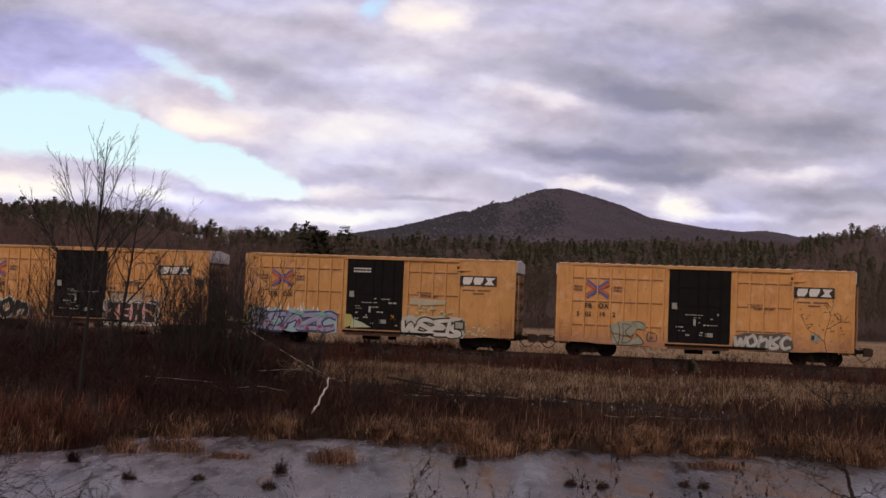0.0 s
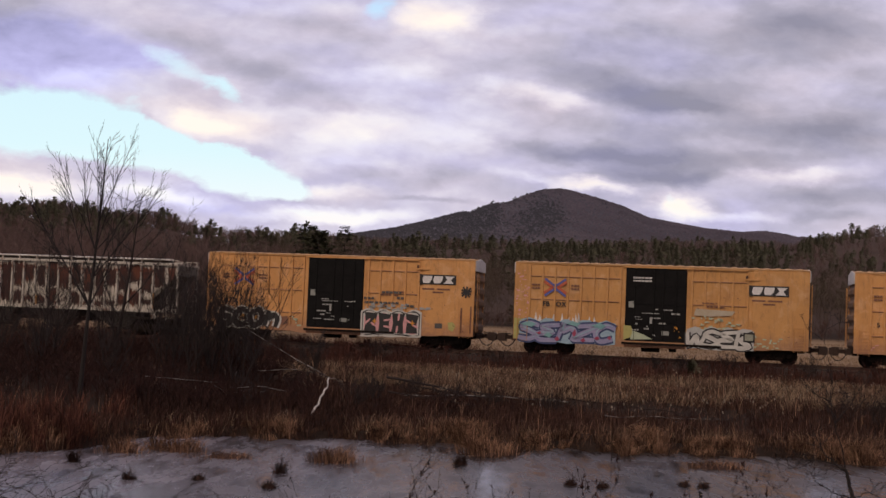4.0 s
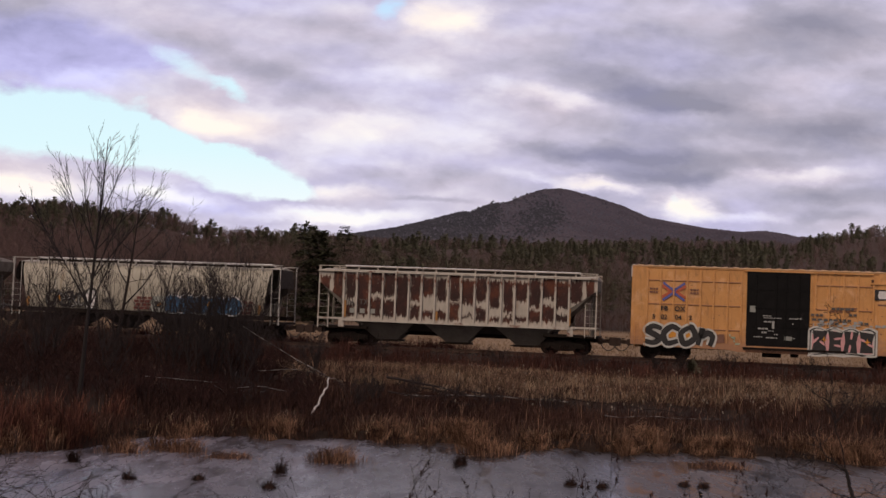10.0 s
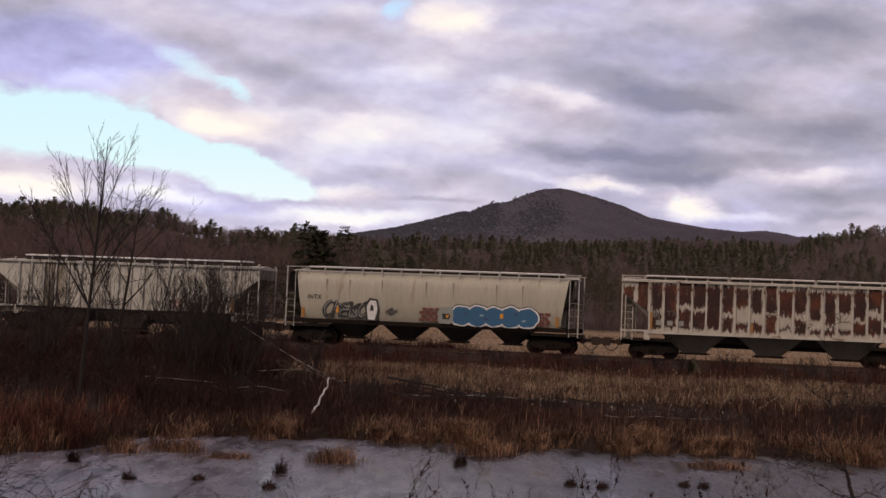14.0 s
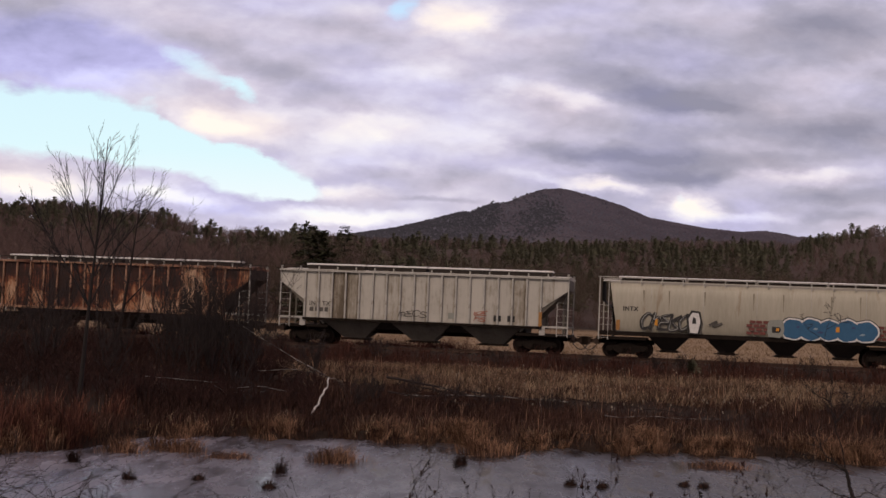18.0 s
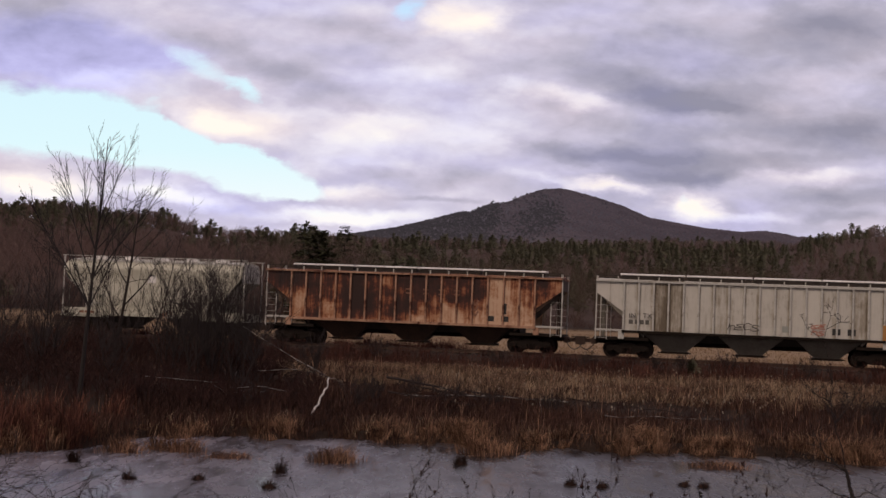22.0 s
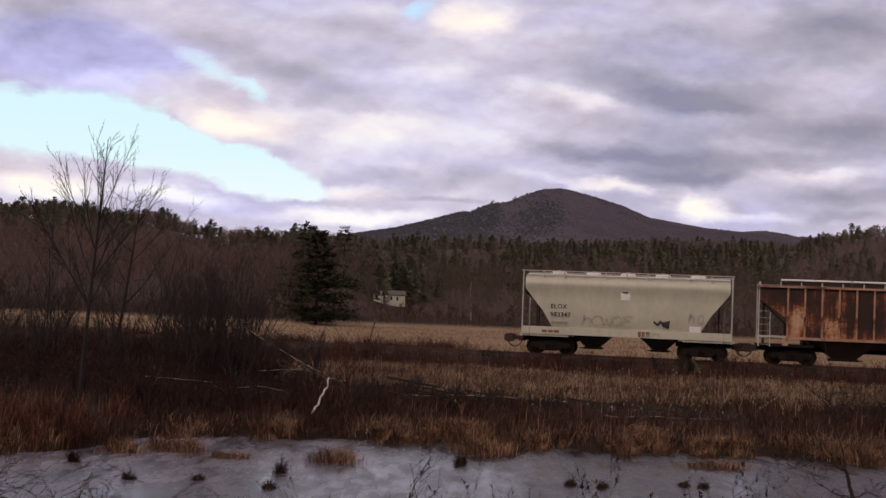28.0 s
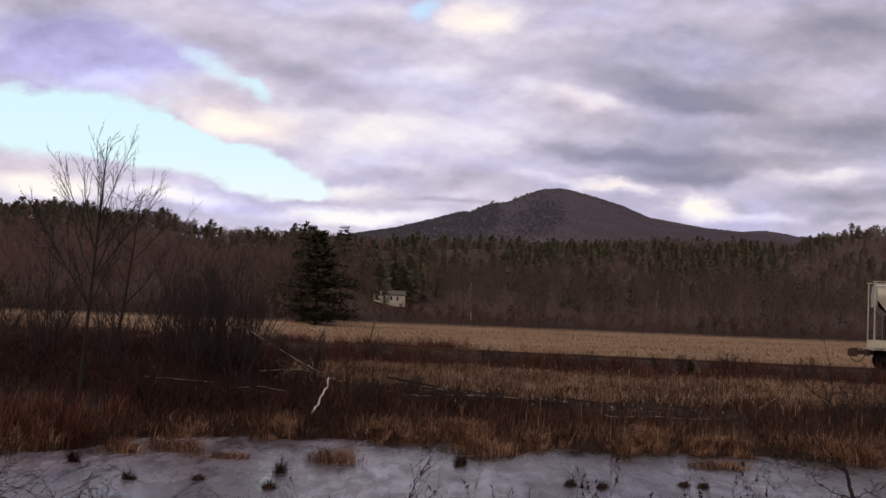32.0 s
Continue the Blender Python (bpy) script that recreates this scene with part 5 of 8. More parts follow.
for z in (4.35, 4.18):
    bars(bm, -1.40, z, (0.22, 0.16, 0.12, 0.2, 0.14), 0.08, -1.652, 0.04)
part("door_warning", bm, WHITE_PAINT, wag)["kind"] = "stuff"
speckle("peeling", wag, 44, -7.9, -7.2, 1.9, 4.6, yp, PINK, 40, 0.04, 0.12)

wag = boxcar("mustard yellow boxcar with two black and white graffiti pieces", 13, -36.98)
smear("graffiti_fill", wag, ORANGE, [(-6.4, 1.2), (-6.3, 1.55), (-4.6, 1.6), (-4.4, 1.25)], yp + 0.002)
piece(wag, 47, (0, 1, 2, 3), -7.15, -3.45, 0.72, 2.02, yp, 0.33, DARK_PAINT, CHALK, None, None, None, 0.16, 1.16)
smear("graffiti_patch", wag, BROWNTAG, [(-3.5, 0.98), (-3.45, 1.45), (-2.95, 1.5), (-2.9, 1.05)], yp)
speckle("graffiti_patch", wag, 55, -2.75, -2.25, 0.8, 1.4, yp, MINT, 7, 0.08, 0.2)
# four heavy black blocks with pink between them
rb = random.Random(52)
smear("graffiti_outline", wag, CHALK, wavy_outline(rb, 1.42, 4.98, 0.56, 2.14, 4, 0.16), yp)
smear("graffiti_shadow", wag, DARK_PAINT, wavy_outline(rb, 1.52, 4.88, 0.64, 2.06, 4, 0.16), yp - 0.005)
smear("graffiti_fill", wag, CHALK, wavy_outline(rb, 1.57, 4.83, 0.69, 2.01, 4, 0.16), yp - 0.010)
smear("graffiti_fill", wag, PINK, wavy_outline(rb, 1.64, 4.74, 0.78, 1.90, 4, 0.20), yp - 0.015)
for k, cuts in enumerate((((0.0, 1.20, 0.36, 1.56), (0.72, 1.12, 0.40, 1.34)), ((0.72, 1.10, 0.34, 1.16), (0.72, 1.54, 0.34, 1.48)), ((0.30, 0.80, 0.36, 1.20), (0.44, 1.90, 0.40, 1.50)), ((0.74, 1.14, 0.40, 1.30), (0.0, 1.56, 0.34, 1.40)))):
    x0, o = 1.64 + 0.80 * k, 0.05 * (k % 2)
    smear("graffiti_shape", wag, DARK_PAINT, [(x0 + o, 0.80), (x0 + 0.72, 0.76 + o), (x0 + 0.66, 1.34), (x0 + 0.78, 1.88 - o), (x0 + 0.02, 1.92), (x0 + 0.10, 1.36)], yp - 0.020 - 0.001 * k)
    for ca, cz, cb, cw in cuts:
        bm = bmesh.new()
        ribbon(bm, [(x0 + ca, cz), (x0 + (ca + cb) / 2, (cz + cw) / 2), (x0 + cb, cw)], 0.13, yp - 0.026 - 0.0005 * k, 0.6)
        part("graffiti_slit", bm, PINK, wag)
for k, (x, z) in enumerate(((2.26, 1.42), (4.46, 1.38))):
    smear("graffiti_spark", wag, ORANGE, [(x - 0.16, z), (x - 0.04, z + 0.05), (x, z + 0.20), (x + 0.04, z + 0.05), (x + 0.16, z), (x + 0.04, z - 0.05), (x, z - 0.20), (x - 0.04, z - 0.05)], yp - 0.030)
speckle("graffiti_haze", wag, 53, 1.6, 5.4, 2.0, 2.36, yp, PALE_TAG, 30, 0.08, 0.2)
bm = bmesh.new()
rb = random.Random(58)
for x, z, n in ((2.6, 3.02, 5), (1.55, 2.66, 3), (1.6, 2.42, 8), (2.6, 2.22, 2), (3.5, 2.72, 2), (4.1, 2.28, 2)):
    bars(bm, x, z, [rb.uniform(0.12, 0.26) for _ in range(n)], 0.13, yp, 0.05)
part("scrawl_bars", bm, SOOT_TAG, wag)["kind"] = "stuff"
part("placard", box(bmesh.new(), 5.75, 6.18, yp - 0.004, yp, 1.16, 1.44), SOOT_TAG, wag)
smear("graffiti_mark", wag, LIME, [(6.55, 1.1), (6.5, 1.5), (6.75, 1.55), (6.95, 1.35), (6.8, 1.0)], yp)
for txt, tx in (("5", -6.80), ("02", -6.34), ("04", -5.58), ("2", -4.84)):
    lettering("wagon_number", txt, tx, 2.20, 0.34, -1.616, DARK_PAINT, wag, 1.05, 0.008)
for a in range(5):
    an = a * 0.63 + 0.2
    r = 0.36 if a % 2 else 0.28
    bm = bmesh.new()
    stroke(bm, [(7.5 - r * math.cos(an), 3.25 - 0.3 * math.sin(an)), (7.5 + r * math.cos(an), 3.25 + 0.3 * math.sin(an))], 0.10, yp - 0.002 * a)
    part("graffiti_star", bm, DARK_PAINT, wag)
part("rust_strip", box(bmesh.new(), 7.2, 7.3, yp - 0.004, yp, 0.95, 2.35), BROWNTAG, wag)
part("rust_strip", box(bmesh.new(), 7.75, 7.83, yp - 0.004, yp, 0.95, 2.45), BROWNTAG, wag)

# -- covered hoppers
LADDER_GREY = surface("grimy_ladder", (0.10, 0.092, 0.08), (0.20, 0.185, 0.16), 2.0, 0.8)


def end_posts(w, half, zt, material, inner=0.62, zb=1.1, rung_mat=None, stile=None):
    """Corner posts, grab irons and ladder rungs at both ends of the near and far side."""
    for s in (-1, 1):
        for sy in (-1, 1):
            y = sy * 1.5
            bm = bmesh.new()
            box(bm, s * half - 0.032, s * half + 0.032, y - 0.032, y + 0.032, zb - 0.3, zt)
            part("corner_post", bm, material, w)
            bm = bmesh.new()
            xi = s * (half - inner)
            box(bm, xi - 0.02, xi + 0.02, y - 0.02, y + 0.02, zb - 0.3, stile or zb + 1.55)
            lad = part("ladder", bm, rung_mat or material, w)
            rung = finish("rung", tube(bmesh.new(), (s * half, y, 0), (xi, y, 0), 0.010, n=6), rung_mat or material)
            for k in range(6):
                part("rung", rung, rung_mat or material, lad, at=pose(0, 0, zb - 0.2 + k * 0.36))


def roof_walk(w, half, z, material, walk_mat=None):
    for y in (-1.45, 1.45):
        part("roof_walk", box(bmesh.new(), -half, half, y - 0.13, y + 0.13, z - 0.02, z + 0.02), walk_mat or material, w, "open steel roof walk")
    bm0 = bmesh.new()
    box(bm0, -0.03, 0.03, -0.06, 0.06, -0.34, -0.02)
    br = finish("walk_bracket", bm0, material)
    n = int(half * 2 / 1.07)
    for i in range(n + 1):
        x = -half + 0.1 + i * (2 * half - 0.2) / n
        for y in (-1.5, 1.5):
            part("walk_bracket", br, material, w, at=pose(x, y, z))


def hopper_bay(x, top_half, bot_half, zt, zb):
    """One discharge hopper: slopes in on all four sides down to its gate."""
    bm = bmesh.new()
    vt = [bm.verts.new((x + sx * top_half, sy * 1.42, zt)) for sx, sy in ((-1, -1), (1, -1), (1, 1), (-1, 1))]
    vb = [bm.verts.new((x + sx * bot_half, sy * 0.62, zb)) for sx, sy in ((-1, -1), (1, -1), (1, 1), (-1, 1))]
    for i in range(4):
        j = (i + 1) % 4
        bm.faces.new((vt[i], vt[j], vb[j], vb[i]))
    bm.faces.new(vb)
    bm.faces.new(vt[::-1])
    return bm


def gate_box(x, half, zb):
    bm = bmesh.new()
    box(bm, x - half - 0.12, x + half + 0.12, -0.75, 0.75, zb - 0.12, zb)
    tube(bm, (x - half - 0.3, -0.8, zb - 0.06), (x + half + 0.3, -0.8, zb - 0.06), 0.03, n=6)
    return bm


def ribbed_hopper(label, s_mid, half, paint, post_mat, bay_mat, trim, posts, z_top, z_sill, hatches, hatch_mat, bays=(-4.05, 0.0, 4.05), end_mat=None, walk_mat=None, lift=0.0):
    w = thing("covered_hopper", label, "hopper wagon", "wagons of the freight train", at=on_track(s_mid))
    slope_in = 1.45
    b0, b1 = -half + slope_in, half - slope_in
    for sy in (-1, 1):
        y0, y1 = sorted((sy * 1.52, sy * 1.47))
        bm = bmesh.new()
        prism(bm, [(-half, z_top), (half, z_top), (half, z_top - 0.62), (b1, z_top - 1.62), (b1, z_sill), (b0, z_sill), (b0, z_top - 1.62), (-half, z_top - 0.62)], y0, y1)
        part("side_sheet", bm, paint, w)
        y0, y1 = sorted((sy * 1.645, sy * 1.521))
        pm = finish("side_post", prism(bmesh.new(), [(-0.05, z_sill), (0.05, z_sill), (0.05, z_top), (-0.05, z_top)], y0, y1), post_mat, 0.01)
        for i in range(posts):
            x = b0 + 0.06 + i * (b1 - b0 - 0.12) / (posts - 1)
            part("side_post", pm, post_mat, w, at=pose(x, 0, 0))
        bm = bmesh.new()
        y0, y1 = sorted((sy * 1.66, sy * 1.45))
        box(bm, -half - 0.05, half + 0.05, y0, y1, z_top, z_top + 0.10)
        part("top_chord", bm, post_mat, w)
        bm = bmesh.new()
        box(bm, b0 - 0.02, b1 + 0.02, y0, y1, z_sill - 0.14, z_sill)
        part("side_sill", bm, trim, w)
        for s in (-1, 1):
            x0, x1 = sorted((s * (half - slope_in), s * (half + 0.05)))
            part("end_sill_bar", box(bmesh.new(), x0, x1, sy * 1.5 - 0.04, sy * 1.5 + 0.04, z_sill - 0.06, z_sill + 0.04), end_mat or post_mat, w)
    bm = bmesh.new()
    prism_x(bm, [(-1.5, z_top), (-1.5, z_top + 0.09), (0, z_top + 0.22), (1.5, z_top + 0.09), (1.5, z_top)], -half, half)
    part("roof", bm, paint, w)
    roof_walk(w, half + 0.05, z_top + 0.33, end_mat or post_mat, walk_mat)
    hx0, hx1 = -half + 1.15, half - 1.0
    step = (hx1 - hx0) / hatches
    for i in range(hatches):
        bm = bmesh.new()
        x0, x1 = hx0 + i * step + 0.05, hx0 + (i + 1) * step - 0.05
        prism_x(bm, [(-0.46, z_top + 0.34 + lift), (-0.46, z_top + 0.40 + lift), (-0.2, z_top + 0.44 + lift), (0.2, z_top + 0.44 + lift), (0.46, z_top + 0.40 + lift), (0.46, z_top + 0.34 + lift)], x0, x1)
        part("trough_hatch", bm, hatch_mat, w, "long weathered trough hatch")
        part("hatch_coaming", box(bmesh.new(), x0 + 0.05, x1 - 0.05, -0.36, 0.36, z_top + 0.12, z_top + 0.339 + lift), DARK_BAY, w)
    for s in (-1, 1):
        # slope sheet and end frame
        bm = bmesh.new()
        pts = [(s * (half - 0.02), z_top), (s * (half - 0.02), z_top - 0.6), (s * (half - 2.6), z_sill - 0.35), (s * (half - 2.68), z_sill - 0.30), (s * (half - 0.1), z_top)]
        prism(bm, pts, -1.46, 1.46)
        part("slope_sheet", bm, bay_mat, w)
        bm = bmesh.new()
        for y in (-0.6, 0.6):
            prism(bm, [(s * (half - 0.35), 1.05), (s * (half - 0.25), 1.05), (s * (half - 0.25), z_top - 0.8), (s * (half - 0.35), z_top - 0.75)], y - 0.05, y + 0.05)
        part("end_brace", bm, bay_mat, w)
        bm = bmesh.new()
        box(bm, min(s * (half - 2.9), s * (half + 0.1)), max(s * (half - 2.9), s * (half + 0.1)), -1.45, 1.45, 0.95, 1.1)
        part("end_platform", bm, STEEL, w)
        bm = bmesh.new()
        x = s * (half - slope_in + 0.05)
        box(bm, x - 0.16, x + 0.16, -1.56, -1.50, 1.02, z_sill - 0.06)
        part("jacking_pad", bm, post_mat, w)
    bm = box(bmesh.new(), -half + 0.1, half - 0.1, -0.33, 0.33, 0.72, 1.0)
    part("center_sill", bm, STEEL, w)
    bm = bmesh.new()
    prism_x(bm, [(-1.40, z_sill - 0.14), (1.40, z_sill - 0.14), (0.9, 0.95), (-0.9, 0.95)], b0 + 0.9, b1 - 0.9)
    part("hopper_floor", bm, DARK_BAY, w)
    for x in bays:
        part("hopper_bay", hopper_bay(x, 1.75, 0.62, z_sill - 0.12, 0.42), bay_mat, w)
        part("discharge_gate", gate_box(x, 0.62, 0.42), STEEL, w)
    end_posts(w, half, z_top + 0.34, end_mat or post_mat, 0.60, z_sill - 0.25)
    for x in (-half + 1.75, half - 1.75):
        add_bogie(w, x)
    add_couplers(w, half + 0.05)
    WAGONS.append((w, s_mid))
    return w


def smooth_hopper(label, s_mid, half, paint, trim, z_top, z_sill, bays, bay_half, hatches, round_hatch, dark_sill):
    """Hopper with smooth curved sides."""
    w = thing("covered_hopper", label, "hopper wagon", "wagons of the freight train", at=on_track(s_mid))
    # cross-section, near side: a gentle bulge
    sec = [(1.38, z_sill), (1.50, z_sill + 0.25), (1.575, z_sill + 0.9), (1.60, z_sill + 1.5), (1.575, z_top - 0.75), (1.52, z_top - 0.45), (1.40, z_top - 0.18), (1.15, z_top - 0.02)]
    if not dark_sill:
        sec = [(1.38, z_sill), (1.46, z_sill + 0.25), (1.50, z_sill + 0.9), (1.51, z_sill + 1.5), (1.51, z_top - 0.78), (1.60, z_top - 0.60), (1.54, z_top - 0.30), (1.15, z_top - 0.02)]
    cut = []   # how far the side reaches at each height: the lower corners sweep in
    for y, z in sec:
        t = (z - z_sill) / (z_top - z_sill)
        cut.append(half - 0.12 - (1.55 * (1 - t / 0.62) ** 0.62 if t < 0.62 else 0.0))
    if dark_sill:
        cut = [half - 0.55 - 0.45 * (1 - (z - z_sill) / (z_top - z_sill)) for y, z in sec]
    for sy in (-1, 1):
        bm = bmesh.new()
        nseg = 12
        rows = []
        for (y, z), c in zip(sec, cut):
            rows.append([bm.verts.new((-c + 2 * c * i / nseg, sy * y, z)) for i in range(nseg + 1)])
        for r0, r1 in zip(rows, rows[1:]):
            for i in range(nseg):
                bm.faces.new((r0[i], r0[i + 1], r1[i + 1], r1[i]))
        o = part("side_sheet", bm, paint, w)
        o.data.shade_smooth()
        # weld seams
        for k in range(1, 6):
            x = -half + 2 * half * k / 6
            bm = bmesh.new()
            for (ya, za), (yb, zb) in zip(sec[1:-1], sec[2:]):
                prism_x(bm, [(sy * (ya + 0.004), za), (sy * (yb + 0.004), zb), (sy * (yb - 0.03), zb), (sy * (ya - 0.03), za)], x - 0.012, x + 0.012)
            part("weld_seam", bm, trim, w)
        bm = bmesh.new()
        y0, y1 = sorted((sy * 1.52, sy * 1.34))
        box(bm, -half, half, y0, y1, z_sill - (0.22 if dark_sill else 0.40), z_sill + 0.02)
        part("side_sill", bm, STEEL if dark_sill else paint, w)
    bm = bmesh.new()
    prism_x(bm, [(-1.16, z_top - 0.03), (0, z_top + 0.10), (1.16, z_top - 0.03)], -half + 0.12, half - 0.12)
    part("roof", bm, paint, w)
    for s in (-1, 1):
        bm = bmesh.new()
        top = [(s * (half - 0.13), y, z) for y, z in ((-1.5, z_top - 0.5), (-1.15, z_top - 0.03), (1.15, z_top - 0.03), (1.5, z_top - 0.5))]
        vs = [bm.verts.new(p) for p in top]
        lo = [bm.verts.new((s * (half - 0.13), -1.5, z_top - 1.1)), bm.verts.new((s * (half - 0.13), 1.5, z_top - 1.1))]
        bt = [bm.verts.new((s * (half - 2.3), -1.36, z_sill)), bm.verts.new((s * (half - 2.3), 1.36, z_sill))]
        bm.faces.new((vs[0], vs[1], vs[2], vs[3], lo[1], lo[0]))
        bm.faces.new((lo[0], lo[1], bt[1], bt[0]))
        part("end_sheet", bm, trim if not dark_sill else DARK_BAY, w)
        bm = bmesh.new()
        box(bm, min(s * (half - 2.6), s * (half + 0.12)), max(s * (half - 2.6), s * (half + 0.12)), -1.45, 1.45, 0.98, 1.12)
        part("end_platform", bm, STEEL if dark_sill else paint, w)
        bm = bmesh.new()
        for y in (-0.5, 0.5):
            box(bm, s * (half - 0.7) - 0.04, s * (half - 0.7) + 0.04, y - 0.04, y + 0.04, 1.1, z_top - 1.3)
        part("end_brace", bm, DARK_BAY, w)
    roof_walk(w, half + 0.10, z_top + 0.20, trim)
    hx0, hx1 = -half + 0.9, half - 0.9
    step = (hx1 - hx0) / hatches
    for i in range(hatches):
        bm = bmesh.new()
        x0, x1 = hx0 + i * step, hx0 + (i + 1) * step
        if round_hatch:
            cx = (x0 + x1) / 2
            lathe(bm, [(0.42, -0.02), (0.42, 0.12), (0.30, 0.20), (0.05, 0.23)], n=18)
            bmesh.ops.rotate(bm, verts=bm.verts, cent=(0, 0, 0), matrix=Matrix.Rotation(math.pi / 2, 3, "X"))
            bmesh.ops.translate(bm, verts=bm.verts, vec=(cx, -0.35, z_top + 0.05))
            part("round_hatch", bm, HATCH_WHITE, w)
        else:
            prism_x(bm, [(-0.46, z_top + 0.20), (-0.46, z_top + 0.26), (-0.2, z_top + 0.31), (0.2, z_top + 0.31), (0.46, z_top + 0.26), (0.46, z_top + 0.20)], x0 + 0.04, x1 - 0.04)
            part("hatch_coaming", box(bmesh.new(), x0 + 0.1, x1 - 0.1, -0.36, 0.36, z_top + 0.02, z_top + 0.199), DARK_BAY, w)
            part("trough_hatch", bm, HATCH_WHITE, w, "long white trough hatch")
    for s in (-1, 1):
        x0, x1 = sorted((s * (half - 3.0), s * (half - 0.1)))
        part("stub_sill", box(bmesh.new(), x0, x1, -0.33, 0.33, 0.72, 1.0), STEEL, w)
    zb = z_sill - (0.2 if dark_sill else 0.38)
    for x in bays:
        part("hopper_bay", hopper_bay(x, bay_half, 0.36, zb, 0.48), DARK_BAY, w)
        part("discharge_gate", gate_box(x, 0.36, 0.48), STEEL, w)
    end_posts(w, half, z_top + 0.18, trim, 0.42 if not dark_sill else 0.50, 1.25, trim if dark_sill else LADDER_GREY, z_top if dark_sill else None)
    for x in (-half + 1.55, half - 1.55):
        add_bogie(w, x)
    add_couplers(w, half + 0.05)
    WAGONS.append((w, s_mid))
    return w


yh = -1.606
h3 = ribbed_hopper("rust-eaten white covered hopper with side posts and three bays", -54.82, 7.97, OLD_WHITE, OLD_WHITE_POST, GREY_BAY, OLD_WHITE_POST, 18, 4.18, 1.52, 3, HATCH_WHITE)
bm = bmesh.new()
for x in (-6.45, 6.42):
    bars(bm, x, 1.6, (0.16,), 0.95, yh, 0)
bars(bm, -1.05, 1.6, (0.12,), 0.5, yh, 0)
part("orange_stripe", bm, STRIPE, h3)
bm = bmesh.new()
bars(bm, -6.1, 1.85, (0.3, 0.3, 0.3), 0.26, -1.526, 0.3)
part("faded_lettering", bm, GREYTAG, h3)["kind"] = "stuff"
lettering("reporting_mark", "IN", -6.30, 2.36, 0.40, -1.650, SOOT_TAG, h3, 1.1, 0.010)
lettering("reporting_mark", "TX", -5.52, 2.36, 0.40, -1.650, SOOT_TAG, h3, 1.1, 0.010)

h4 = smooth_hopper("cream smooth-sided covered hopper with blue and black graffiti", -73.62, 8.45, CREAM, GREY_POST, 4.20, 1.42, (-4.65, -1.55, 1.55, 4.65), 1.12, 4, False, True)
lettering("reporting_mark", "INTX", -7.15, 2.58, 0.32, -1.605, DARK_PAINT, h4, 1.15, 0.01)
piece(h4, 61, (1, 3, 7, 6, 2), -6.1, -3.55, 1.46, 2.64, -1.604, 0.19, DARK_PAINT, None, PALE_TAG, None, None, 0.25, 1.45)
smear("graffiti_patch", h4, DARK_PAINT, [(-3.62, 1.44), (-3.72, 2.3), (-3.45, 2.72), (-2.98, 2.66), (-2.86, 2.1), (-3.0, 1.42)], -1.650)
smear("graffiti_patch", h4, WHITE_PAINT, [(-3.50, 1.50), (-3.60, 2.25), (-3.40, 2.60), (-3.06, 2.56), (-2.96, 2.1), (-3.10, 1.48)], -1.656)
smear("graffiti_patch", h4, DARK_PAINT, [(-3.40, 2.0), (-3.36, 2.35), (-3.22, 2.3), (-3.18, 2.0)], -1.662)
smear("graffiti_spot", h4, ORANGE, [(-5.42, 1.85), (-5.38, 2.15), (-5.26, 2.2), (-5.24, 1.8)], -1.650)
bm = bmesh.new()
ribbon(bm, curve([(-2.5, 1.95), (-2.1, 2.15), (-2.3, 1.9), (-1.8, 2.08)]), 0.15, -1.610)
part("graffiti_mark", bm, SOOT_TAG, h4)
SOOT_DRIP = plain("sooty_drip", (0.27, 0.235, 0.175), 0.8)
rd = random.Random(77)
for k in range(7):
    x, l = -6.4 + 2.05 * k + rd.uniform(-0.6, 0.6), rd.uniform(0.3, 1.3)
    smear("soot_drip", h4, SOOT_DRIP, [(x - 0.03, 3.72), (x + 0.03, 3.74), (x + 0.012, 3.74 - l), (x - 0.006, 3.74 - l)], -1.598)
# bubble piece: five swollen blue shapes with a white rim and a black line between
for k in range(5):
    x0 = 1.35 + k * 0.93
    o = [(x0 + 0.55 + 0.62 * math.cos(2 * math.pi * i / 20) * (1 + 0.06 * math.sin(3 * i)), 1.92 + (0.52 + 0.04 * (k % 2)) * math.sin(2 * math.pi * i / 20) * (1 + 0.05 * math.cos(2 * i + k))) for i in range(20)]
    for nm, mat, gx, gz, dy in (("graffiti_rim", DARK_PAINT, 0.14, 0.13, 0.0), ("graffiti_outline", WHITE_PAINT, 0.09, 0.085, 0.007), ("graffiti_fill", TEAL, 0.0, 0.0, 0.014)):
        smear(nm, h4, mat, [(x + gx * (x - x0 - 0.55) / 0.6, max(1.34, z + gz * (z - 1.92) / 0.5)) for x, z in o], -1.602 - dy - 0.0008 * k)
for k, (x, z, l) in enumerate(((2.15, 2.05, 0.22), (3.05, 1.98, 0.30), (3.3, 1.80, 0.40), (4.15, 2.02, 0.2), (5.0, 2.1, 0.24), (5.45, 1.75, 0.34))):
    smear("graffiti_slit", h4, SKYBLUE if k % 2 else INK_BLUE, [(x - l / 2, z - 0.02), (x, z + 0.07), (x + l / 2, z + 0.03), (x + 0.05, z - 0.06)], -1.628 - 0.001 * k)
smear("graffiti_spot", h4, ORANGE, [(4.08, 1.84), (4.12, 2.12), (4.28, 2.14), (4.30, 1.86)], -1.640)
bm = bmesh.new()
rb = random.Random(9)
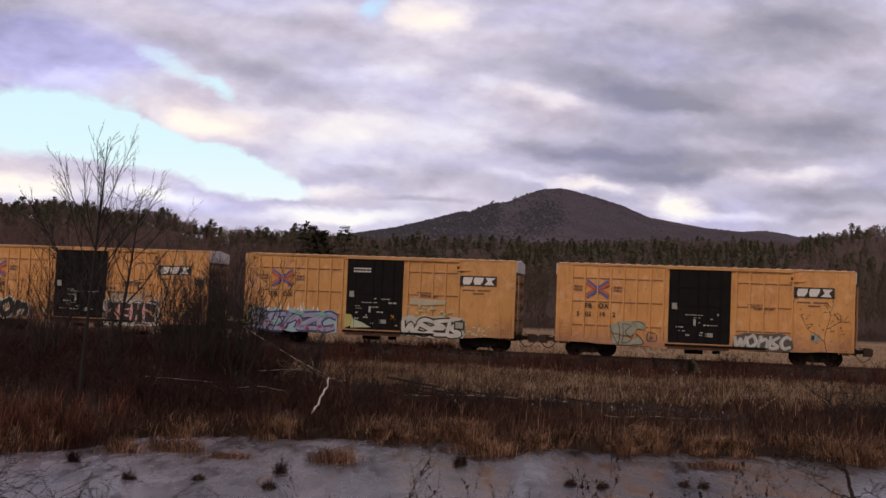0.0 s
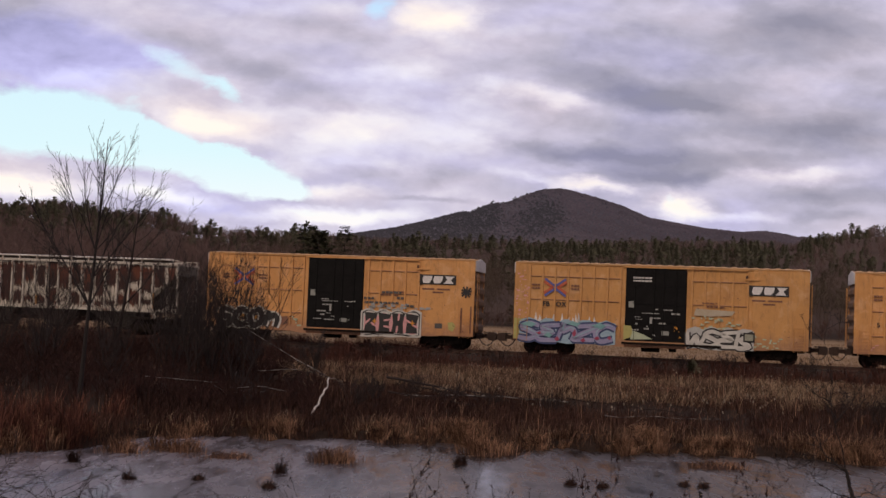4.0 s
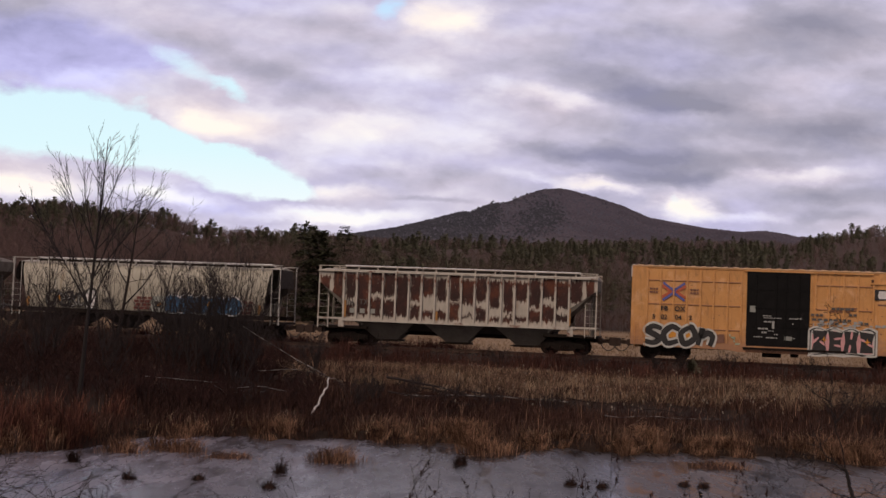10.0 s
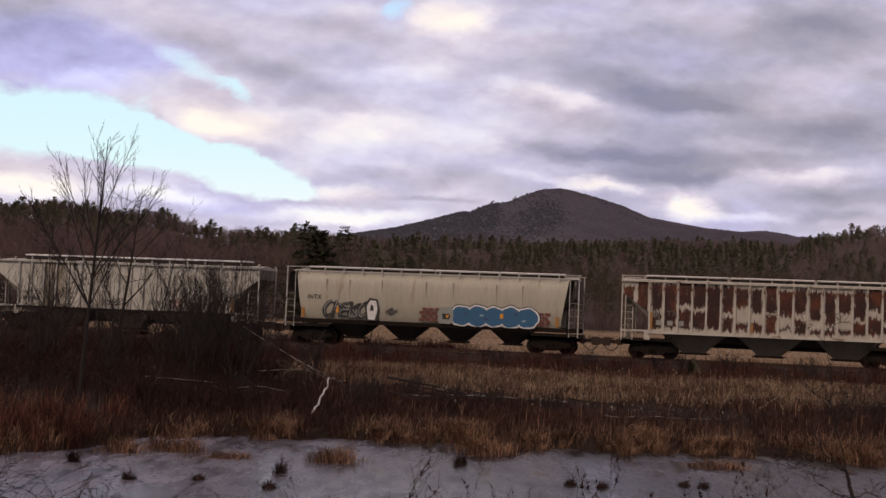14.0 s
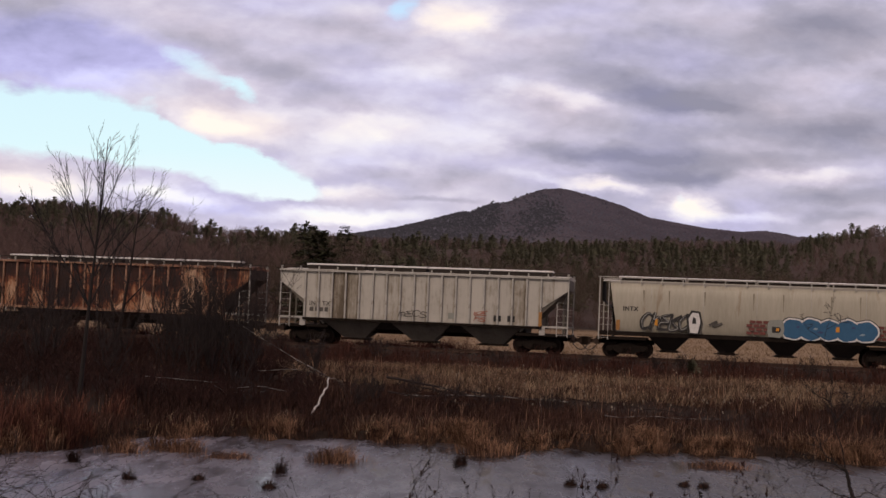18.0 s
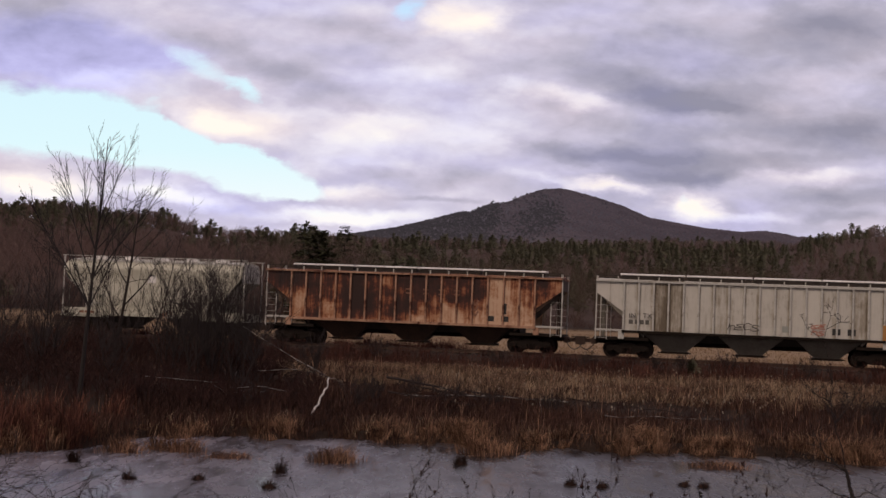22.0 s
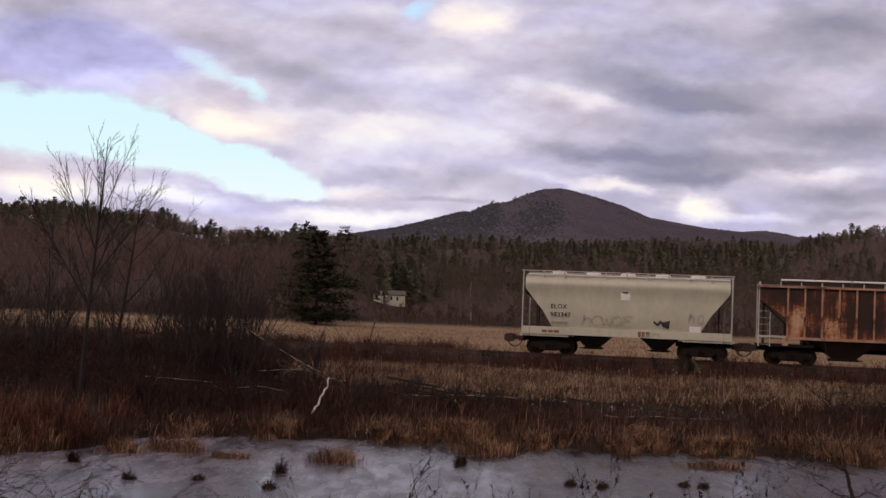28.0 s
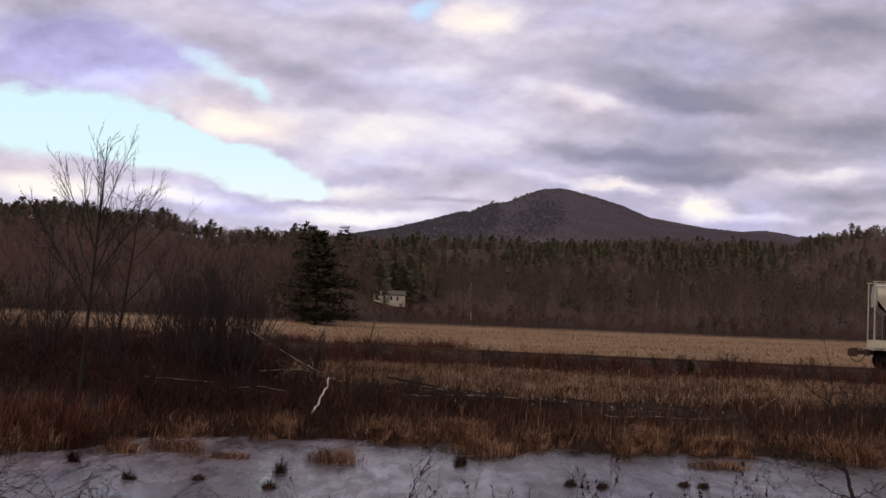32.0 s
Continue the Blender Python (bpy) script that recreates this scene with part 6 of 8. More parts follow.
for r in range(4):
    for c in range(4):
        bars(bm, -0.55 + c * 0.36 + (r % 2) * 0.15 + rb.uniform(0, 0.05), 1.55 + r * 0.2, (0.3,), 0.15, -1.604, 0)
        if c < 3:
            bars(bm, 5.75 + c * 0.36 + (r % 2) * 0.15, 1.50 + r * 0.2, (0.3,), 0.15, -1.604, 0)
part("graffiti_bricks", bm, BRICK_PAINT, h4)["kind"] = "stuff"
bm = bmesh.new()
flat_shape(bm, blob_outline(random.Random(12), 0.5, 1.5, 1.4, 2.4, 18, 0.2), -1.622)
part("graffiti_patch", bm, GREYTAG, h4)
bm = bmesh.new()
flat_shape(bm, blob_outline(random.Random(14), 0.75, 1.3, 1.65, 2.05, 12, 0.3), -1.630)
part("graffiti_patch", bm, DARK_PAINT, h4)
bm = bmesh.new()
flat_shape(bm, blob_outline(random.Random(15), 1.0, 1.2, 1.75, 1.95, 9, 0.3), -1.636)
part("graffiti_spot", bm, ORANGE, h4)
for sx in (-7.5, 7.2):
    part("yellow_stripe", box(bmesh.new(), sx, sx + 0.2, -1.564, -1.56, 1.5, 2.05), STRIPE, h4)

h5 = ribbed_hopper("dirty white covered hopper with side posts and three bays", -92.15, 8.35, DIRTY_WHITE, GREY_POST, GREY_BAY, STEEL, 18, 4.14, 1.50, 4, HATCH_WHITE, walk_mat=DARK_BAY, lift=0.08)
bm = bmesh.new()
bars(bm, -6.55, 1.85, (0.24, 0.2, 0.22, 0.2), 0.24, -1.526, 0.08)
part("faded_number", bm, SOOT_TAG, h5)["kind"] = "stuff"
lettering("reporting_mark", "IN", -6.55, 2.2, 0.36, -1.652, SOOT_TAG, h5, 1.1, 0.006)
lettering("reporting_mark", "TX", -5.78, 2.2, 0.36, -1.652, SOOT_TAG, h5, 1.1, 0.006)
piece(h5, 71, (3, 7, 1, 0), -1.25, 0.42, 1.66, 2.14, -1.650, 0.055, SOOT_TAG, squeeze=1.3)
piece(h5, 73, (6, 7), 3.1, 3.85, 1.93, 2.25, -1.650, 0.06, FADED_RED, squeeze=1.2)
piece(h5, 74, (3, 0), 3.1, 3.8, 1.60, 1.92, -1.650, 0.06, FADED_RED, squeeze=1.2)
bm = bmesh.new()
bars(bm, 4.2, 1.68, (0.42,), 0.34, -1.526)
part("data_panel", bm, DARK_PAINT, h5)
part("data_panel", box(bmesh.new(), 4.98, 5.40, -1.53, -1.526, 1.68, 2.02), DARK_PAINT, h5)
bm = bmesh.new()
bars(bm, 1.6, 1.72, (0.34,), 0.34, -1.526)
part("placard", bm, GREYTAG, h5)
bm = bmesh.new()
bars(bm, 6.75, 1.5, (0.18,), 0.8, -1.650)
part("orange_stripe", bm, STRIPE, h5)

h6 = ribbed_hopper("heavily rusted orange-brown covered hopper with white hatches", -111.0, 8.6, RUST, RUST_POST, RUST_BAY, RUST_POST, 17, 4.12, 1.50, 4, HATCH_WHITE, end_mat=GREY_POST, walk_mat=DARK_BAY, lift=0.08)
bm = bmesh.new()
for x in (-0.3, 0.7, 1.6, 2.5):
    bars(bm, x, 3.05, (0.3,), 0.07, -1.526)
    bars(bm, x, 3.28, (0.3,), 0.07, -1.526)
for k in range(3):
    stroke(bm, [(3.7, 1.95 + 0.3 * k), (3.55, 2.2 + 0.3 * k)], 0.1, -1.526)
    stroke(bm, [(3.75, 1.95 + 0.3 * k), (3.9, 2.2 + 0.3 * k)], 0.1, -1.526)
part("faded_lettering", bm, BROWNTAG, h6)["kind"] = "stuff"
bm = bmesh.new()
bars(bm, 4.4, 1.68, (0.42,), 0.30, -1.526)
part("data_panel", bm, DARK_PAINT, h6)
part("data_panel", box(bmesh.new(), 5.22, 5.64, -1.53, -1.526, 1.68, 1.98), DARK_PAINT, h6)
part("data_panel", box(bmesh.new(), 5.25, 5.51, -1.53, -1.526, 2.1, 2.7), DARK_PAINT, h6)

FADED_GREY = plain("faded_grey_spray", (0.34, 0.33, 0.275))
h7 = smooth_hopper("pale grey two-bay covered hopper with round hatches", -126.70, 5.71, PALE_GREY, GREY_POST, 4.42, 1.50, (-1.85, 1.85), 1.05, 5, True, False)
lettering("reporting_mark", "ELOX", -4.15, 2.55, 0.34, -1.524, DARK_PAINT, h7, 1.12, 0.004)
lettering("wagon_number", "983347", -4.15, 2.10, 0.34, -1.524, DARK_PAINT, h7, 1.12, 0.004)
bm = bmesh.new()
bars(bm, -0.30, 3.12, (0.52,), 0.42, -1.532)
part("white_placard", bm, WHITE_PAINT, h7)
part("white_placard", box(bmesh.new(), 3.45, 4.07, -1.524, -1.520, 1.52, 1.84), WHITE_PAINT, h7)
bm = bmesh.new()
bars(bm, -0.2, 3.5, (0.3,), 0.08, -1.538)
stroke(bm, [(1.55, 2.0), (1.75, 1.85), (1.9, 2.05), (2.1, 1.8)], 0.1, -1.524)
flat_shape(bm, [(2.0, 1.75), (2.35, 1.7), (2.4, 2.1), (2.0, 2.0)], -1.524)
part("graffiti_mark", bm, DARK_PAINT, h7)["kind"] = "stuff"
piece(h7, 81, (3, 1, 4, 2, 7), -2.4, 0.35, 1.58, 2.36, -1.522, 0.035, FADED_GREY, squeeze=1.25)
piece(h7, 83, (3, 2), 3.3, 4.3, 1.90, 2.62, -1.522, 0.05, FADED_GREY, squeeze=0.8)
piece(h7, 85, (6, 3), 1.0, 1.9, 1.10, 1.40, -1.524, 0.05, FADED_GREY)
bm = bmesh.new()
for z in (1.78, 1.66):
    bars(bm, -4.1, z, (0.2, 0.16, 0.24, 0.2), 0.05, -1.522, 0.04)
part("small_stencil", bm, GREYTAG, h7)["kind"] = "stuff"
bm = bmesh.new()
bars(bm, 0.7, 1.14, (0.16, 0.18, 0.2), 0.3, -1.524, 0.04)
bars(bm, -4.6, 1.2, (0.3, 0.25, 0.3), 0.14, -1.524, 0.06)
part("sill_scrawl", bm, BROWNTAG, h7)["kind"] = "stuff"

# ---------------------------------------------------------------- woods


def blade_tree(rs, h, spread, n_limb, n_twig, fine=0.03, trunk=0.008, low=0.25):
    """Bare broad-leaved tree for the woods: slim trunk, rising limbs and many twigs. Returns vertices and triangles."""
    V, F = [], []

    def spike(p, q, w):
        d = q - p
        a = np.cross(d, rs.normal(size=3))
        a = a / (np.linalg.norm(a) + 1e-9) * w
        b = len(V)
        V.extend([p - a, p + a, q])
        F.append((b, b + 1, b + 2))

    r0 = h * trunk + 0.02
    for k in range(3):
        t0, t1 = 2 * math.pi * k / 3, 2 * math.pi * (k + 1) / 3
        b = len(V)
        V.extend([np.array([r0 * math.cos(t0), r0 * math.sin(t0), -0.5]), np.array([r0 * math.cos(t1), r0 * math.sin(t1), -0.5]), np.array([0, 0, h * 0.92])])
        F.append((b, b + 1, b + 2))
    for i in range(n_limb):
        t = low + (0.93 - low) * rs.rand() ** 0.8
        p = np.array([0, 0, h * t])
        az = rs.uniform(0, 2 * math.pi)
        ln = spread * (1.15 - 0.75 * t) * rs.uniform(0.7, 1.3)
        q = p + np.array([math.cos(az) * ln, math.sin(az) * ln, ln * rs.uniform(0.9, 1.9)])
        q[2] = min(q[2], h * 1.02)
        spike(p, q, fine * (1.6 + 1.4 * (1 - t)))
        for j in range(n_twig):
            u = rs.uniform(0.25, 0.95)
            s = p + (q - p) * u
            e = s + np.array([rs.normal() * 0.35, rs.normal() * 0.35, rs.uniform(0.15, 0.8)]) * ln * 0.55
            spike(s, e, fine)
    return np.array(V), np.array(F)


def blade_pine(rs, h, base, tiers):
    """Shaggy conifer: an uneven crown of short boughs, each a spray of narrow fingers."""
    V, F = [], []
    for k in range(3):
        t0, t1 = 2 * math.pi * k / 3, 2 * math.pi * (k + 1) / 3
        b = len(V)
        V.extend([np.array([0.16 * math.cos(t0), 0.16 * math.sin(t0), -0.5]), np.array([0.16 * math.cos(t1), 0.16 * math.sin(t1), -0.5]), np.array([0, 0, h * 0.97])])
        F.append((b, b + 1, b + 2))
    lop, blunt = rs.uniform(0, 2 * math.pi), rs.uniform(0.35, 0.65)
    for i in range(tiers * 6):
        t = 0.06 + 0.92 * rs.rand() ** 0.8
        az = rs.uniform(0, 2 * math.pi)
        rad = base * ((1 - t) ** blunt) * rs.uniform(0.35, 1.15) * (1 + 0.35 * math.cos(az - lop + 5 * t)) + 0.3
        d = np.array([math.cos(az), math.sin(az), rs.uniform(-0.10, 0.40)])
        sd = np.array([-math.sin(az), math.cos(az), 0])
        root = np.array([0, 0, h * t])
        for u, o in ((0.6, 0.9), (0.6, -0.9), (1.0, 0.2), (0.85, -0.4)):
            b = len(V)
            m = root + d * rad * u * rs.uniform(0.2, 0.6)
            e = root + d * rad * u + sd * o * rad * 0.5 + rs.normal(size=3) * 0.15
            th = np.array([0, 0, 0.16 + 0.20 * rs.rand()]) + sd * rs.uniform(0.1, 0.3)
            V.extend([m - th, m + th, e])
            F.append((b, b + 1, b + 2))
    return np.array(V), np.array(F)


def scatter(name, label, templates, spots, material, rs, lo=0.8, hi=1.2, lean=0.04):
    """Joins turned and scaled copies of the templates at the spots into one stretch of wood."""
    VV, FF, base = [], [], 0
    for x, y, z, s in spots:
        V, F = templates[rs.randint(len(templates))]
        a = rs.uniform(0, 2 * math.pi) if lean else rs.uniform(-0.5, 0.5)
        c, sn = math.cos(a), math.sin(a)
        k = s * rs.uniform(lo, hi)
        W = np.empty_like(V)
        W[:, 0] = (V[:, 0] * c - V[:, 1] * sn) * k + x + V[:, 2] * k * rs.normal() * lean
        W[:, 1] = (V[:, 0] * sn + V[:, 1] * c) * k + y
        W[:, 2] = V[:, 2] * k + z
        VV.append(W)
        FF.append(F + base)
        base += len(V)
    ob = new(name, np_mesh(name, np.concatenate(VV), np.concatenate(FF), material))
    return tagged(ob, label, "woods", kind="stuff")


WOOD_GREY = island_mat("bare_wood_twigs", [(0.25, (0.05506, 0.03956, 0.03119)), (0.5, (0.08008, 0.05934, 0.04639)), (0.75, (0.1151, 0.08858, 0.06878))], scale=0.03, patch=0.6)
# bare-twig colour again, retoned: the hillside's shade and haze are in the colour
WOOD_HAZED = island_mat("hazed_wood_twigs", [(0.25, (0.0858, 0.0561, 0.05115)), (0.5, (0.1254, 0.0825, 0.0759)), (0.75, (0.1815, 0.1254, 0.1138))], scale=0.03, patch=0.6)
# paler twigs for the crest, with its haze mixed into the colour
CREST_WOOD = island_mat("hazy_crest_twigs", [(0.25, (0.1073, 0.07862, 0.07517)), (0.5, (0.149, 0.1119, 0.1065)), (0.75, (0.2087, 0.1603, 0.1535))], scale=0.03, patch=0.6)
EDGE_RED = island_mat("dark_red_brush", [(0.25, (0.040, 0.022, 0.019)), (0.5, (0.070, 0.042, 0.036)), (0.75, (0.11, 0.07, 0.06))], scale=0.05, patch=0.5)
# distance haze and the slope's light and shade are mixed into both colours
FAR_BARE = island_mat("leafless_woods_lit_haze", [(0.36, (0.127, 0.101, 0.0978)), (0.5, (0.148, 0.116, 0.114)), (0.64, (0.175, 0.136, 0.134))], scale=0.012, patch=0.75)
FAR_PINE = island_mat("evergreens_shade_haze", [(0.36, (0.0671, 0.0612, 0.0578)), (0.5, (0.0808, 0.0723, 0.068)), (0.64, (0.0963, 0.085, 0.0816))], scale=0.012, patch=0.75)


# the house stands where the slope behind the field has risen to its sill
HOUSE_Y = next(d for d in range(285, 420) if float(height(-0.0405 * d, d)) > 1.76 + 0.0078 * d)


def build_woods():
    rs = np.random.RandomState(21)
    bare = [blade_tree(rs, 13, 3.4, 22, 11, 0.022, 0.0035) for _ in range(8)]
    thin = [blade_tree(rs, 11, 3.2, 14, 8, 0.048, 0.0045) for _ in range(6)]
    crest_tree = [blade_tree(rs, 9, 3.6, 13, 7, 0.105, 0.008, 0.02) for _ in range(6)]
    pine = [blade_pine(rs, 11, rs.uniform(3.8, 6.0), 10) for _ in range(10)]
    brush = [blade_tree(rs, 4.0, 1.9, 11, 9, 0.026) for _ in range(4)]
    near_bare, back_bare, pines, low, left_bare, crest = [], [], [], [], [], []

    def put(lst, a, d, s):
        x, y = a * d, d
        lst.append((x, y, float(height(x, y)) - 0.2, s))

    def over(a, d):
        """Elevation at which a treetop there stands against the hill."""
        return (float(height(a * d, d)) + 6.0 - 1.76) / d

    for _ in range(4300):
        a = rs.uniform(-0.42, 0.42)
        ed, rd = np.interp(a, A_STOPS, EDGE), np.interp(a, RIDGE_A, RIDGE_D)
        u = rs.rand() ** 0.9
        d = ed + 6 + u * (rd - 8 - ed)
        if -0.052 < a < -0.014 and d < HOUSE_Y + 4 and rs.rand() > 0.08:
            continue
        left = a < -0.062
        grove = 0.5 + 0.5 * math.sin(a * 61 + d * 0.013) * math.sin(d * 0.03 + a * 23)
        e, top = over(a, d), np.interp(a, RIDGE_A, RIDGE_E)
        if left:
            # a dark crest of evergreens, leafless trees in the second twig colour below
            high = e > top - (0.016 if a < -0.25 else 0.010)
            p_pine = (0.62 if a < -0.25 else 0.30) * (0.3 + grove) if high else 0.05 * grove
        else:
            p_pine = (0.90 if grove > 0.40 else 0.20) if e > 0.030 + 0.007 * math.sin(a * 43) else 0.02
        if rs.rand() < p_pine:
            put(pines, a, d, (rs.uniform(0.42, 0.68) if high else rs.uniform(0.3, 0.5)) if left else (0.34 + 0.40 * rs.rand() ** 1.2) * (1.0 if a < 0.25 else 0.75))
        elif u < 0.30:
            put(left_bare if a < -0.12 + 0.05 * rs.normal() else near_bare, a, d, rs.uniform(0.7, 1.05))
        else:
            put(back_bare, a, d, rs.uniform(0.50, 0.80) if e < top - 0.008 else rs.uniform(0.34, 0.50))
    # leafless trees close together along the crest
    for _ in range(1700):
        a = rs.uniform(-0.40, 0.40)
        put(crest, a, np.interp(a, RIDGE_A, RIDGE_D) - 60 * rs.rand() ** 1.4, rs.uniform(0.40, 0.70))
    # pines standing over the crest beyond the field, on both sides of the gap
    for a, d, s in ((-0.113, 500, 0.80), (-0.105, 470, 0.78), (-0.100, 480, 0.70), (-0.078, 420, 1.05), (-0.073, 430, 1.0), (-0.135, 520, 0.7), (-0.148, 520, 0.75), (0.311, 690, 0.95), (0.306, 700, 0.8), (0.325, 700, 1.0), (0.331, 690, 0.8), (-0.02, 560, 0.85), (-0.03, 540, 0.85)):
        put(pines, a, d, s)
    # a dark grove behind the house
    for _ in range(46):
        put(pines, rs.uniform(-0.060, -0.010), rs.uniform(HOUSE_Y + 14, HOUSE_Y + 70), rs.uniform(0.5, 0.95))
    for _ in range(1000):
        a = rs.uniform(-0.42, 0.42)
        ed = np.interp(a, A_STOPS, EDGE)
        near = rs.rand() ** 1.5
        put(low, a, ed + 26 * near, (0.35 + 0.8 * near) * rs.uniform(0.7, 1.2))
    scatter("bare_woods", "bare grey-brown trees at the edge of the hayfield", bare, near_bare, WOOD_GREY, rs)
    scatter("left_woods", "brown leafless woods beyond the left of the field, haze in their colour", bare, left_bare, WOOD_HAZED, rs)
    scatter("hillside_woods", "leafless woods climbing the hillside", thin, back_bare, WOOD_HAZED, rs)
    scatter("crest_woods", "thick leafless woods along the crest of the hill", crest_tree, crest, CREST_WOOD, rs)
    scatter("pine_woods", "dark green pines among the leafless trees", pine, pines, NEEDLES, rs)
    scatter("field_edge_brush", "low leafless brush along the field's edge", brush, low, EDGE_RED, rs)
    # the mountain: small crowns, evergreen and bare, seen from over two kilometres
    tiny = []
    for k in range(6):
        V, F = [], []
        for j in range(4):
            p = np.array([rs.uniform(-1.6, 1.6), rs.uniform(-1.6, 1.6), rs.uniform(0.5, 4.0)])
            b = len(V)
            V.extend([p + np.array([-1.6, -0.7, -0.6]), p + np.array([1.6, -0.7, -0.6]), p + np.array([rs.normal() * 0.3, 0.7, 1.2])])
            F.append((b, b + 1, b + 2))
        tiny.append((np.array(V), np.array(F)))
    N = 46000
    a = rs.uniform(-0.16, 0.45, N)
    d = 1150 + 1080 * rs.rand(N) ** 0.7
    zz = height(a * d, d) - 1
    sz = rs.uniform(0.55, 0.95, N) * np.where((d > 2120) & (a < 0.07) & (rs.rand(N) < 0.10), 1.6, 1.0)
    # shaded tone (evergreen) on western shoulder and gullies, lit tone (leafless) on open slope
    mix = 0.30 * np.sin(a * 47 + d * 0.004) * np.sin(d * 0.011 - a * 20) + 0.28 * np.sin(a * 121 + 2) * np.sin(d * 0.006) + 0.16 * rs.normal(size=N) + (0.075 - a) * 9.0
    far = list(zip(a * d, d, zz, sz))
    ever = [p for p, k in zip(far, mix) if k > 0]
    leafless = [p for p, k in zip(far, mix) if k <= 0]
    scatter("mountain_evergreens", "evergreen woods over the distant mountain, shade and haze in their colour", tiny, ever, FAR_PINE, rs, lean=0)
    scatter("mountain_woods", "leafless lilac-brown woods over the distant mountain, light and haze in their colour", tiny, leafless, FAR_BARE, rs, lean=0)


build_woods()

# ---------------------------------------------------------------- grass and brush


def blades(rs, P, hgt, width, lean, droop=0.3, az=None):
    """Bent blades of grass at the points P (n, 3); returns vertices and triangles."""
    n = len(P)
    az = rs.uniform(0, 2 * math.pi, n) if az is None else az
    d = np.stack([np.cos(az), np.sin(az), np.zeros(n)], -1)
    sd = np.stack([-np.sin(az + 0.8), np.cos(az + 0.8), np.zeros(n)], -1) * (width * rs.uniform(0.6, 1.3, n))[:, None]
    h = hgt * rs.uniform(0.55, 1.15, n)
    ln = lean * rs.uniform(0.1, 1.0, n) * h
    up = np.array([0, 0, 1.0])
    mid = P + d * (ln * 0.35)[:, None] + up * (h * 0.6)[:, None]
    tip = P + d * ln[:, None] + up * (h * (1 - droop * rs.rand(n) * np.minimum(1, lean)))[:, None]
    V = np.stack([P - sd, P + sd, mid + sd * 0.7, mid - sd * 0.7, tip], 1).reshape(-1, 3)
    b = np.arange(n)[:, None] * 5
    F = np.concatenate([b + np.array([[0, 1, 2]]), b + np.array([[0, 2, 3]]), b + np.array([[3, 2, 4]])], 0)
    return V, F


SEDGE = island_mat("dry_sedge", [(0.28, (0.0132, 0.0055, 0.00385)), (0.48, (0.100, 0.048, 0.030)), (0.70, (0.45, 0.269, 0.169))], scale=1.3, patch=0.6)
MARSH = island_mat("marsh_grass", [(0.22, (0.0113, 0.00589, 0.00416)), (0.5, (0.0717, 0.0396, 0.0281)), (0.80, (0.288, 0.171, 0.119))], scale=0.16, patch=0.5)
STRAW = island_mat("pale_straw", [(0.22, (0.0344, 0.0221, 0.0148)), (0.5, (0.181, 0.122, 0.0795)), (0.80, (0.5, 0.362, 0.245))], scale=0.2, patch=0.4)
REED = island_mat("red_brown_reeds", [(0.25, (0.00759, 0.002772, 0.002365)), (0.5, (0.0552, 0.02016, 0.01462)), (0.78, (0.242, 0.105, 0.07095))], scale=1.5, patch=0.6)
LITTER = island_mat("shore_litter", [(0.25, (0.014, 0.007, 0.005)), (0.5, (0.050, 0.025, 0.017)), (0.78, (0.15, 0.085, 0.055))], scale=1.1, patch=0.55)
DARK_TUFT = island_mat("rotted_tuft", [(0.25, (0.010, 0.005, 0.004)), (0.5, (0.026, 0.013, 0.010)), (0.8, (0.062, 0.034, 0.026))], scale=1.0, patch=0.4)
HAY = island_mat("dry_hay", [(0.25, (0.166, 0.112, 0.0686)), (0.5, (0.244, 0.171, 0.109)), (0.78, (0.322, 0.234, 0.157))], scale=0.05, patch=0.5)
RUSSET = island_mat("russet_brush", [(0.25, (0.02198, 0.00814, 0.00663)), (0.5, (0.05395, 0.02028, 0.01576)), (0.8, (0.1251, 0.05276, 0.03892))], scale=0.2, patch=0.4)
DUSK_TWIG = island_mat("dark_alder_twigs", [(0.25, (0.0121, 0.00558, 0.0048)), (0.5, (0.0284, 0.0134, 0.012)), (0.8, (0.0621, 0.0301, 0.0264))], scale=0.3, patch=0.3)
DARK_WEED = island_mat("rotted_weed", [(0.25, (0.0148, 0.00674, 0.0056)), (0.5, (0.0396, 0.0189, 0.014)), (0.8, (0.109, 0.0553, 0.042))], scale=0.25, patch=0.4)
FLUFF = plain("cattail_fluff", (0.36, 0.31, 0.25), 0.9)


def view_x(rs, y, margin=0.40):
    return rs.uniform(-margin, margin, len(y)) * y


def clumps(rs, cx, cy, per, spread):
    x = np.repeat(cx, per) + rs.normal(0, spread, len(cx) * per)
    y = np.repeat(cy, per) + rs.normal(0, spread, len(cx) * per)
    return x, y


def tussocks(rs, cx, cy, per, spread):
    """Tufts whose blades fall outwards from the middle, each with its own girth; returns places, bearings and a girth per blade."""
    g = np.repeat(rs.uniform(0.55, 1.45, len(cx)), per)
    az = rs.uniform(0, 2 * math.pi, len(g))
    rr = np.abs(rs.normal(0, spread, len(g))) * g
    return np.repeat(cx, per) + rr * np.cos(az), np.repeat(cy, per) + rr * np.sin(az), az + rs.normal(0, 0.5, len(g)), g


def swath(name, label, category, rs, x, y, hgt, width, lean, material, az=None):
    P = np.stack([x, y, height(x, y) - 0.03], -1)
    V, F = blades(rs, P, hgt, width, lean, az=az)
    ob = new(name, np_mesh(name, V, F, material))
    return tagged(ob, label, category, kind="stuff")


